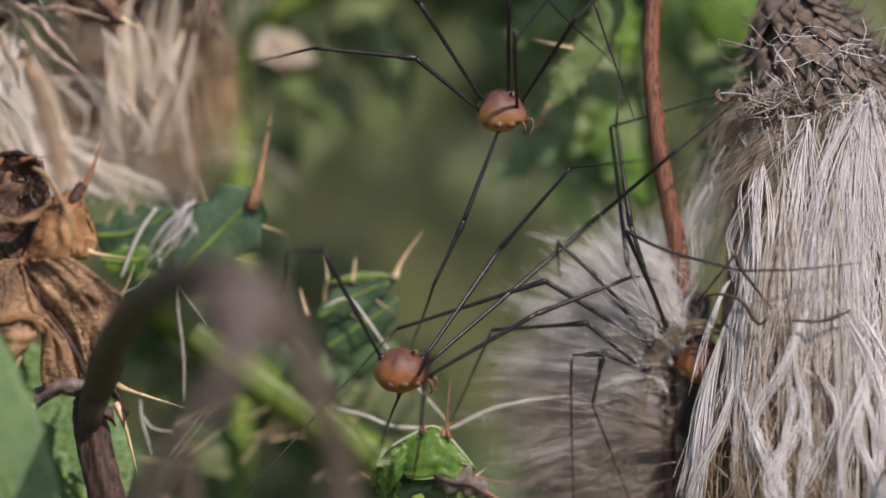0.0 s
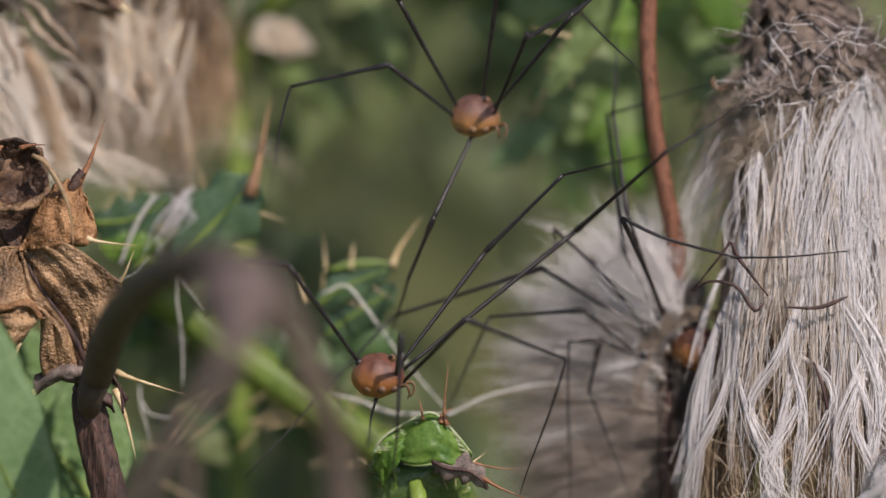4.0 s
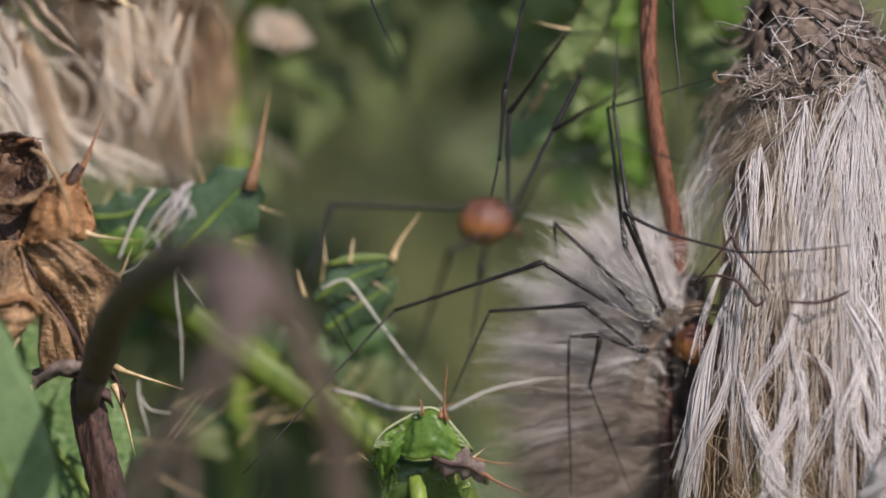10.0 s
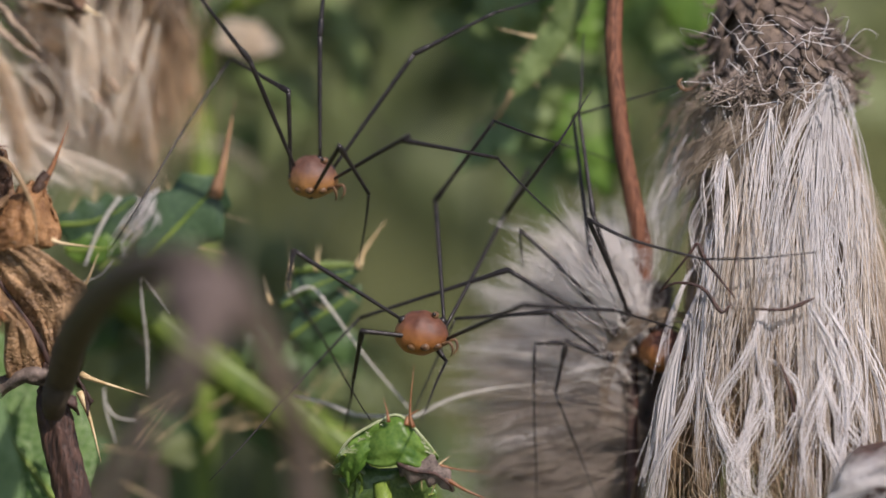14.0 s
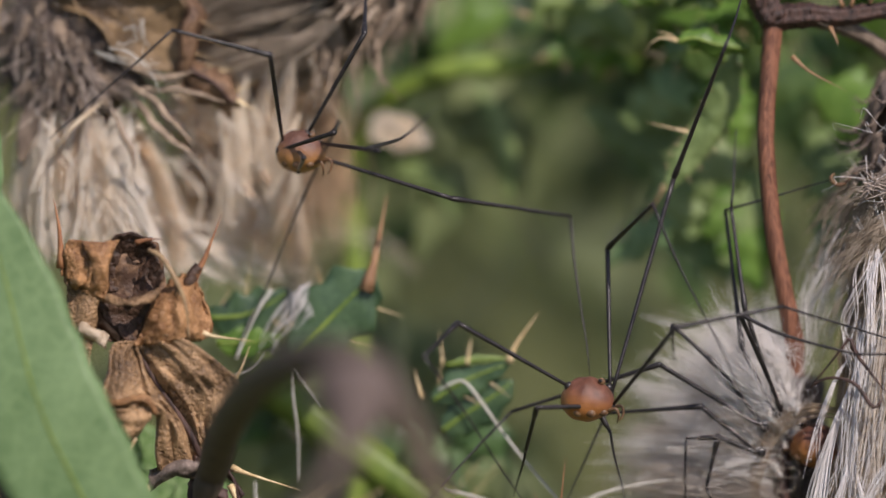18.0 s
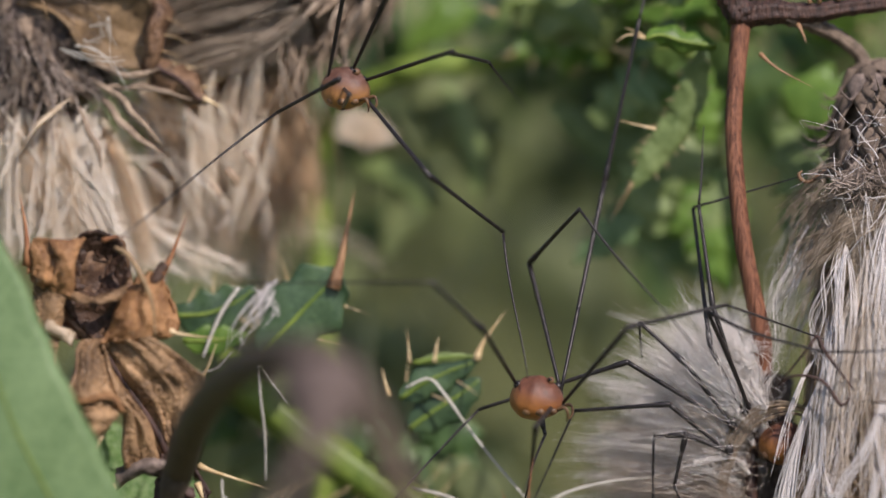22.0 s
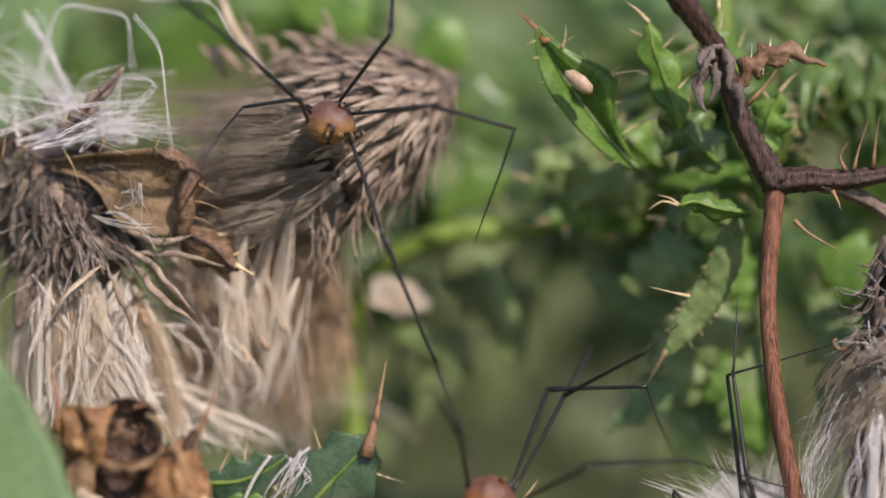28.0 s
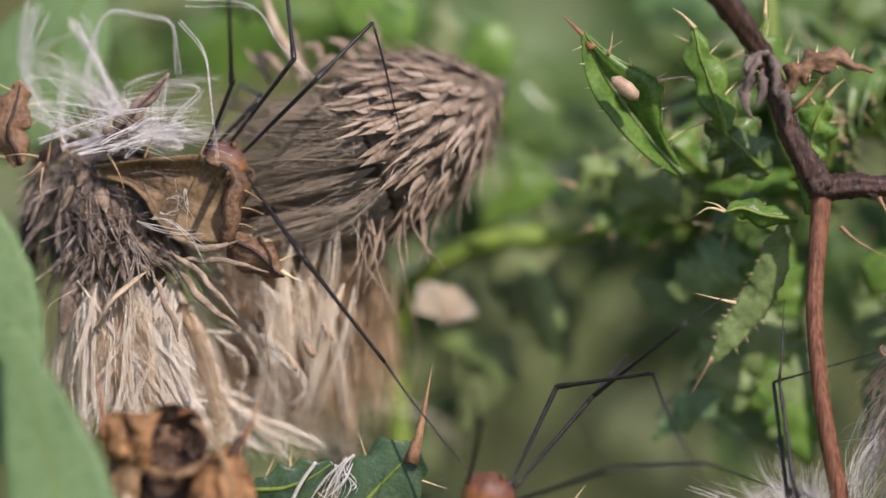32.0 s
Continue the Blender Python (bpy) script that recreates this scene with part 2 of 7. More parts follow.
def tube(path, radii, sides=7, lumps=0.0, ridges=0):
    """Vertices and faces of a round rod along world points."""
    path = np.asarray(path, float)
    k = len(path)
    radii = np.interp(np.linspace(0, 1, k), np.linspace(0, 1, len(radii)), radii) if len(radii) != k else np.asarray(radii, float)
    tan = np.gradient(path, axis=0)
    tan /= np.linalg.norm(tan, axis=1)[:, None] + 1e-12
    ref = np.array((0.31, 0.2, 0.93)) if abs(tan[0] @ np.array((0.31, 0.2, 0.93))) < 0.85 else np.array((0.9, -0.4, 0.1))
    verts = []
    for i in range(k):
        ref = ref - tan[i] * (ref @ tan[i])
        ref /= np.linalg.norm(ref)
        side = np.cross(tan[i], ref)
        for j in range(sides):
            a = 2 * math.pi * j / sides
            r = radii[i] * (1 + lumps * rnd.normal() + (0.12 * math.cos(ridges * a) if ridges else 0))
            verts.append(path[i] + r * (math.cos(a) * ref + math.sin(a) * side))
    faces = [(i * sides + j, i * sides + (j + 1) % sides, (i + 1) * sides + (j + 1) % sides, (i + 1) * sides + j) for i in range(k - 1) for j in range(sides)]
    faces += [tuple(reversed(range(sides))), tuple(range((k - 1) * sides, k * sides))]
    return np.array(verts), faces


def curve(points, k=16):
    """A smooth line through a few plan points, as k plan points."""
    p = np.asarray(points, float)
    if len(p) < 3:
        return p[0] + np.linspace(0, 1, k)[:, None] * (p[-1] - p[0])
    ext = np.vstack((2 * p[0] - p[1], p, 2 * p[-1] - p[-2]))
    out = []
    for s in np.linspace(0, len(p) - 1 - 1e-9, k):
        i, f = int(s), s - int(s)
        a, b, c, d = ext[i:i + 4]
        out.append(0.5 * (2 * b + (c - a) * f + (2 * a - 5 * b + 4 * c - d) * f * f + (3 * b - a - 3 * c + d) * f ** 3))
    return np.array(out)


def strands(paths, radius, taper=0.35):
    """Vertices and faces of many thin hairs, paths being (hairs, points, 3) in plan units."""
    w = plan(paths)
    s, k, _ = w.shape
    tan = np.gradient(w, axis=1)
    tan /= np.linalg.norm(tan, axis=2)[..., None] + 1e-12
    e1 = np.cross(tan, AHEAD)
    e1 /= np.linalg.norm(e1, axis=2)[..., None] + 1e-9
    e2 = np.cross(tan, e1)
    r = (np.broadcast_to(np.asarray(radius, float).reshape(-1, 1), (s, k)) * UNIT * np.linspace(1, taper, k)[None, :])[..., None]
    ring = [w + r * (math.cos(a) * e1 + math.sin(a) * e2) for a in (0.3, 2.4, 4.5)]
    verts = np.stack(ring, 2).reshape(-1, 3)
    base = (np.arange(s)[:, None] * k + np.arange(k - 1)[None, :]) * 3
    quads = []
    for j in range(3):
        n = (j + 1) % 3
        quads.append(np.stack((base + j, base + n, base + 3 + n, base + 3 + j), -1).reshape(-1, 4))
    return verts, np.concatenate(quads).tolist()


def grid_shell(rows, thick):
    """A closed shell from a grid of world points (a, b, 3)."""
    a, b, _ = rows.shape
    du, dv = np.gradient(rows, axis=0), np.gradient(rows, axis=1)
    nrm = np.cross(du, dv)
    nrm /= np.linalg.norm(nrm, axis=2)[..., None] + 1e-15
    top, low = rows + nrm * thick / 2, rows - nrm * thick / 2
    verts = np.concatenate((top.reshape(-1, 3), low.reshape(-1, 3)))
    off = a * b
    faces = []
    for i in range(a - 1):
        for j in range(b - 1):
            q = (i * b + j, i * b + j + 1, (i + 1) * b + j + 1, (i + 1) * b + j)
            faces.append(q)
            faces.append(tuple(off + x for x in reversed(q)))
    rim = [j for j in range(b)] + [i * b + b - 1 for i in range(1, a)] + [(a - 1) * b + j for j in range(b - 2, -1, -1)] + [i * b for i in range(a - 2, 0, -1)]
    for p, q in zip(rim, rim[1:] + rim[:1]):
        faces.append((q, p, off + p, off + q))
    return verts, faces


def mesh_of(name, pieces, mat):
    """One mesh from several (verts, faces)."""
    verts, faces, n = [], [], 0
    for v, f in pieces:
        verts.append(np.asarray(v))
        faces += [tuple(i + n for i in q) for q in f] if n else [tuple(q) for q in f]
        n += len(v)
    me = bpy.data.meshes.new(name)
    me.from_pydata(np.concatenate(verts).tolist(), [], faces)
    me.materials.append(mat)
    me.polygons.foreach_set("use_smooth", [True] * len(me.polygons))
    me.update()
    return me


def thing(name, at, label, category, group="", kind=""):
    """A top-level thing: an Empty at its base."""
    ob = new(name)
    ob.empty_display_size = 0.005
    ob.location = Vector(at)
    return tagged(ob, label, category, group, kind)


def where(ob):
    """The place of a thing or part that has not been turned."""
    at = Vector((0, 0, 0))
    while ob:
        at = at + ob.location
        ob = ob.parent
    return np.array(at)


def part(name, pieces, mat, parent, label="", kind=""):
    """Links world-space pieces as one mesh under a thing or a part."""
    o = where(parent)
    me = mesh_of(name, [(np.asarray(v) - o, f) for v, f in pieces], mat)
    ob = new(name, me)
    ob.parent = parent
    return tagged(ob, label, kind=kind)


def rod(name, points, radii, mat, parent, label="", k=16, sides=7, lumps=0.0, ridges=0):
    """A stem, thorn or thread along plan points, its radii in plan units."""
    return part(name, [tube(plan(curve(points, k)), np.array(radii) * UNIT, sides, lumps, ridges)], mat, parent, label)


def thorn(points, r, parent, mat=None, name="thorn"):
    return rod(name, points, (r, r * 0.55, r * 0.3, 0.25), mat or M_THORN, parent, k=7, sides=5)


def leaf_sheet(mid, width, lobes=0.0, teeth=5, fold=0.25, wave=0.0, crumple=0.0, side=None, lean=0.0, rows_n=26, cols=9, seed=0):
    """Plan points of a leaf along a midrib: width in plan units, lobed edges, folded along the rib, waved and crumpled."""
    g = np.random.default_rng(seed)
    mid = curve(mid, rows_n)
    tan = np.gradient(mid, axis=0)
    tan /= np.linalg.norm(tan, axis=1)[:, None]
    s = np.linspace(0, 1, rows_n)
    face = np.array((lean, 0.0, -1.0)) if side is None else np.asarray(side, float)
    out = np.cross(tan, face)
    out /= np.linalg.norm(out, axis=1)[:, None]
    nrm = np.cross(out, tan)
    prof = np.sin(math.pi * np.clip(s, 0.02, 0.985) ** 0.8) ** 0.75
    rows = np.zeros((rows_n, cols, 3))
    ph = g.uniform(0, 6.28, 4)
    for j, x in enumerate(np.linspace(-1, 1, cols)):
        saw = 1 + lobes * np.abs(((s * teeth + 0.5 * (x > 0)) % 1) * 2 - 1) - lobes * 0.5
        wd = width * prof * saw
        up = fold * width * abs(x) ** 1.3 * prof + wave * width * abs(x) * np.sin(s * teeth * 6.28 + ph[0] + 2 * x)
        rows[:, j] = mid + out * (x * wd)[:, None] - nrm * up[:, None]
    if crumple:
        for i in range(rows_n):
            for j in range(cols):
                q = rows[i, j] / 55 + ph[:3]
                v = noise.noise_vector(Vector(q)) + 0.5 * noise.noise_vector(Vector(q * 2.3))
                rows[i, j] += crumple * np.array(v)
    return rows


def leaf(name, mid, width, mat, parent, label="", spines=0, thick=4.0, spine_len=45, rib=True, **kw):
    """A leaf with thickness; spines stand on the tips of its lobes, each a mesh under the leaf."""
    rows = leaf_sheet(mid, width, **kw)
    ob = part(name, [grid_shell(plan(rows), thick * UNIT)], mat, parent, label)
    if rib:
        c = rows.shape[1] // 2
        rod("midrib", rows[::3, c] + np.array((0, 0, -thick * 0.6)), (thick * 1.3, thick * 0.5), M_DARK_STEM if mat in (M_DRY_LEAF, M_RUST_LEAF, M_PAPER, M_DARK_BRACT, M_BRACT) else M_GREEN_STEM, ob, k=12, sides=5)
    teeth = kw.get("teeth", 5)
    n = rows.shape[0]
    for q in range(spines):
        left = q % 2
        s = ((q // 2) + (1.0 if not left else 0.5)) / teeth
        if s > 0.97:
            continue
        i = min(n - 1, int(s * (n - 1)))
        edge = rows[i, 0 if left else -1]
        way = edge - rows[i, rows.shape[1] // 2]
        way = way / (np.linalg.norm(way) + 1e-9) + 0.5 * (rows[min(n - 1, i + 1), 4] - rows[i, 4]) / (np.linalg.norm(rows[min(n - 1, i + 1), 4] - rows[i, 4]) + 1e-9)
        way[2] -= 0.2
        thorn((edge - way * 2, edge + way * spine_len * 0.5, edge + way * spine_len * (0.8 + 0.4 * rnd.random())), 2.4, ob, name="spine")
    return ob


def sheet(name, left, right, bulge, mat, parent, label="", wrinkle=8.0, thick=4.0, rows_n=36, cols=15, seed=0, frayed=0.0):
    """A thin wrinkled sheet spanned between two plan curves; bulge lifts its middle along the depth."""
    g = np.random.default_rng(seed)
    a, b = curve(left, rows_n), curve(right, rows_n)
    x = np.linspace(0, 1, cols)[None, :, None]
    rows = a[:, None, :] * (1 - x) + b[:, None, :] * x
    s = np.linspace(0, 1, rows_n)
    hump = np.sin(math.pi * np.linspace(0, 1, cols))[None, :] * np.sin(math.pi * np.clip(0.12 + 0.8 * s, 0, 1))[:, None]
    rows[..., 2] += bulge * hump
    ph = g.uniform(0, 50, 3)
    wide = np.linalg.norm(b - a, axis=1).mean()
    for i in range(rows_n):
        for j in range(cols):
            across, down = j / (cols - 1) * wide / 26, s[i] * 2.2
            q = Vector((across + ph[0], down + ph[1] + 0.25 * across, ph[2]))
            v = noise.noise_vector(q) + 0.5 * noise.noise_vector(q * 2.7) + 0.2 * noise.noise_vector(q * 6.1)
            edge = 1 + frayed * abs(2 * j / (cols - 1) - 1)
            rows[i, j] += wrinkle * np.array((0.35 * v.x, 0.35 * v.y, v.z)) * edge
    return part(name, [grid_shell(plan(rows), thick * UNIT)], mat, parent, label)


def plume(g, root, tip, subs, per, fan, wave, bundle, bow=(0, 0, 0), k=16, loose=0.06, draw=0.6):
    """Hair that springs from one point, fans into smooth locks and draws together towards their tips."""
    f = np.linspace(0, 1, k)[:, None]
    grow = (0.12 + np.minimum(f / 0.35, 1) * 0.9) * (1 - draw * f ** (3 if draw < 0.7 else 1.4))
    root, tip = np.array(root, float), np.array(tip, float)
    out = []
    for _ in range(subs):
        t = tip + g.normal(0, fan, 3) * np.array((1, 0.9, 0.6))
        m = root + (t - root) * 0.4 + np.array(bow) * g.uniform(0.6, 1.4) + g.normal(0, fan * 0.25, 3)
        ph, fr = g.uniform(0, 6.28, 3), g.uniform(0.5, 1.3, 3)
        amp = g.normal(0, wave, 3) * np.array((1, 0.35, 0.7))
        guide = (1 - f) ** 2 * root + 2 * f * (1 - f) * m + f * f * t + amp * (np.sin(6.28 * f * fr + ph) - np.sin(ph)) * f ** 1.2
        streaks = g.normal(0, bundle, (max(1, per // 14), 3))
        for _ in range(per):
            off = (streaks[int(g.integers(len(streaks)))] * 0.8 + g.normal(0, bundle * 0.55, 3)) * (2.5 if g.random() < loose else 1)
            end = g.uniform(0.8, 1.0)
            p = guide + off * grow + g.normal(0, min(bundle, 9) * 0.75, 3) * f ** 1.2 * np.sin(g.uniform(3, 6.5) * f + ph[0] + g.normal(0, 0.8))
            out.append(p[0] + (p - p[0]) if end > 0.97 else np.stack([np.interp(np.linspace(0, end, k), f[:, 0], p[:, c]) for c in range(3)], 1))
    return np.array(out)


def bundle(points, n, spread, seed, k=18, ends=0.4):
    """Hairs lying together along one bent line."""
    g = np.random.default_rng(seed)
    c = curve(points, k)
    f = np.linspace(0, 1, k)[:, None]
    wide = 0.5 + ends * np.abs(2 * f - 1) ** 2 * 2
    return np.array([c + g.normal(0, spread, 3) * wide + g.normal(0, spread * 0.6, 3) * np.sin(6.28 * f * g.uniform(0.5, 1.4) + g.uniform(0, 6)) for _ in range(n)])


# ---- ground and far meadow ----
def ground():
    k = 60
    x = np.sinh(np.linspace(-6.2, 6.2, k)) * 0.8
    gx, gy = np.meshgrid(x, x, indexing="ij")
    gz = np.array([[0.04 * noise.noise(Vector((a * 0.9, b * 0.9, 0))) for b in x] for a in x]) - 0.05
    verts = np.stack((gx, gy, gz), -1).reshape(-1, 3)
    faces = [(i * k + j, (i + 1) * k + j, (i + 1) * k + j + 1, i * k + j + 1) for i in range(k - 1) for j in range(k - 1)]
    ob = new("ground", mesh_of("ground", [(verts, faces)], M_GROUND))
    tagged(ob, "dark green-brown meadow soil under the thistles", "ground", kind="structure")


def grass():
    """Blades of the meadow round the thistles."""
    g = np.random.default_rng(3)
    n = 42000
    turn, far = g.uniform(0, 6.28, n), 9.4 * g.random(n) ** 0.6
    x, dist = np.cos(turn) * far, np.sin(turn) * far
    base = np.stack((x, dist, np.full(n, -0.05)), 1)
    h = g.uniform(0.18, 0.55, n) * np.clip(np.hypot(dist, x), 0.4, 1.0)
    lean = np.stack((g.normal(0, 0.25, n), g.normal(0, 0.2, n), np.ones(n)), 1)
    s = np.linspace(0, 1, 5)
    path = base[:, None, :] + lean[:, None, :] * (h[:, None] * s[None, :])[..., None]
    path[..., 0] += (g.normal(0, 0.12, n) * h)[:, None] * s[None, :] ** 2 * 2
    wd = (g.uniform(0.003, 0.009, n)[:, None] * np.array((0.7, 1, 0.9, 0.6, 0.08))[None, :])
    a = g.uniform(0, 3.14, n)
    out = np.stack((np.cos(a), np.sin(a), 0 * a), 1)[:, None, :] * wd[..., None]
    verts = np.stack((path - out, path + out), 2).reshape(-1, 3)
    b = (np.arange(n)[:, None] * 5 + np.arange(4)[None, :]) * 2
    faces = np.stack((b, b + 1, b + 3, b + 2), -1).reshape(-1, 4).tolist()
    ob = new("grass", mesh_of("grass", [(verts, faces)], M_GRASS))
    tagged(ob, "green meadow grass round the thistles", "grass", kind="stuff")


def down_to_ground(p, sway=120):
    """Plan points that carry a stem on from p to the soil, out of view."""
    p = np.array(p, float)
    low = p.copy()
    w = plan(p)
    z = w[2]
    low[1] += (z + 0.06) / UNIT / math.cos(TILT) * 0.985
    bend = np.array((sway, 0, 0), float)
    return [tuple(p + (low - p) * f + bend * b) for f, b in ((0.02, 0.0), (0.06, 0.02), (0.16, 0.2), (0.45, 1.0), (1.0, 0.4))]


def back_thistle(u, v, w, seed, leaves, lean=0.0, reach=520, mat=None):
    """A green thistle behind the scene: stem and lobed spiny leaves."""
    g = np.random.default_rng(seed)
    top = np.array((u, v, w), float)
    pts = [tuple(top), (u - lean * 300, v + 500, w)]
    pts += down_to_ground(pts[-1], 60)
    ob = thing("thistle", plan(pts[-1]), "green spiny thistle plant growing in dense shade", "thistle", "background thistles")
    rod("stem", pts, (8, 9, 12), M_BACK_STEM, ob, k=14)
    for i in range(leaves):
        f = g.random() * 0.9
        a = np.array(curve(pts[:2], 10)[int(f * 9)])
        ang = g.uniform(-0.9, 3.9)
        d = np.array((math.cos(ang), -math.sin(ang) * 0.8, g.uniform(-0.7, 0.5)))
        r = reach * g.uniform(0.55, 1.1)
        mid = (a, a + d * r * 0.5 + np.array((0, -40, 0)), a + d * r + np.array((0, 90, 0)))
        leaf("leaf", mid, r * g.uniform(0.16, 0.26), mat or M_BACK_LEAF, ob, lobes=0.7, teeth=int(g.integers(3, 6)), wave=0.3, fold=0.3, spines=0,
             rows_n=20, cols=7, seed=seed * 31 + i, side=(g.normal(0, 0.5), g.normal(-0.5, 0.5), -1.0), rib=False)


ground()
grass()


# ---- the dried seed head hanging on the red stem, its stems and leaves ----
def bract_mesh(name, length, width, mat, hook=0.35, spine=0.0):
    """A pointed scale along z whose spiny tip bends outward (towards x)."""
    k, c = 9, 5
    rows = np.zeros((k, c, 3))
    for i, s in enumerate(np.linspace(0, 1, k)):
        wd = width * (1 - s) ** 0.95 * (0.75 + 1.5 * s * (1 - s))
        for j, x in enumerate(np.linspace(-1, 1, c)):
            rows[i, j] = (hook * length * s ** 3 - 0.14 * width * abs(x) * (1 - s) + 0.05 * width, x * max(wd, width * 0.03) * 0.5, s * length)
    pieces = [grid_shell(rows * UNIT, 0.05 * width * UNIT)]
    if spine:
        t = np.array((hook * length, 0, length))
        pts = np.array([t + np.array((-0.1, 0, -0.3)) * spine, t + np.array((0.25, 0, 0.1)) * spine, t + np.array((0.7, 0, 0.15)) * spine, t + np.array((1.1, 0, -0.05)) * spine])
        pieces.append(tube(pts * UNIT, np.array((2.2, 2.0, 1.3, 0.3)) * UNIT, 5))
    return mesh_of(name, pieces, mat)


def aim(at, way, outward, roll=0.0):
    """The pose of a piece at a plan point, z along a plan way, x outward."""
    p = plan(at)
    z = Vector(plan(np.array(at) + np.array(way)) - p).normalized()
    x = Vector(plan(np.array(at) + np.array(outward)) - p)
    x = (x - z * x.dot(z)).normalized()
    y = z.cross(x)
    m = Matrix((x, y, z)).transposed().to_4x4()
    m.translation = Vector(p)
    return m @ Matrix.Rotation(roll, 4, "Z")


def scales(parent, a, b, radii, rings, around, meshes, spread=0.3, jitter=0.12, seed=1, name="bract"):
    """Overlapping scales in rings from plan point a to b round the axis, pointing along it."""
    g = np.random.default_rng(seed)
    a, b = np.array(a, float), np.array(b, float)
    ax = (b - a) / np.linalg.norm(b - a)
    e1 = np.cross(ax, (0, 0, 1.0))
    e1 /= np.linalg.norm(e1)
    e2 = np.cross(ax, e1)
    o = Vector(where(parent))
    for i in range(rings):
        f = (i + 0.5) / rings
        r = np.interp(f, np.linspace(0, 1, len(radii)), radii)
        n = max(5, int(around * r / max(radii)))
        for j in range(n):
            th = 2 * math.pi * (j + 0.5 * (i % 2)) / n + g.normal(0, jitter)
            out = math.cos(th) * e1 + math.sin(th) * e2
            at = a + (b - a) * (f + g.normal(0, 0.012)) + out * r
            slope = (np.interp(min(1, f + 0.1), np.linspace(0, 1, len(radii)), radii) - r) / (0.1 * np.linalg.norm(b - a))
            ob = new(name, meshes[int(g.integers(len(meshes)))])
            ob.parent = parent
            m = aim(at, ax + out * (slope + spread * g.uniform(0.3, 1.4)), out)
            m.translation -= o
            ob.matrix_basis = m @ Matrix.Scale(g.uniform(0.8, 1.2), 4)


def core(parent, a, b, radii, mat, label=""):
    pts = [np.array(a) + (np.array(b) - np.array(a)) * s for s in np.linspace(0, 1, 12)]
    return part("receptacle", [tube(plan(pts), np.interp(np.linspace(0, 1, 12), np.linspace(0, 1, len(radii)), radii) * UNIT, 18, 0.02)], mat, parent, label)


def locks(n, per, roots, tips, sag, curl, spread, seed, k=11, w_spread=14.0, loose=0.0):
    """Hair in locks: roots and tips are functions of a random generator that give plan points."""
    g = np.random.default_rng(seed)
    s = np.linspace(0, 1, k)
    out = []
    for _ in range(n):
        r0, t0 = np.array(roots(g), float), np.array(tips(g), float)
        mid = (r0 + t0) / 2 + np.array(sag) * g.uniform(0.5, 1.5) + g.normal(0, curl, 3)
        ph, fr = g.uniform(0, 6.28, 3), g.uniform(1.5, 4.0, 3)
        amp = g.normal(0, curl * 0.35, 3)
        for _ in range(per):
            r = r0 + g.normal(0, spread * 0.22, 3)
            t = t0 + g.normal(0, spread, 3) * np.array((1, 1.6, 0.7))
            if g.random() < loose:
                t = t + g.normal(0, spread * 3.5, 3)
            m = mid + g.normal(0, spread * 0.9, 3)
            f = s[:, None]
            p = (1 - f) ** 2 * r + 2 * f * (1 - f) * m + f * f * t
            p = p + amp * np.sin(f * fr * 3 + ph + g.normal(0, 0.4, 3)) * f
            out.append(p)
    return np.array(out)


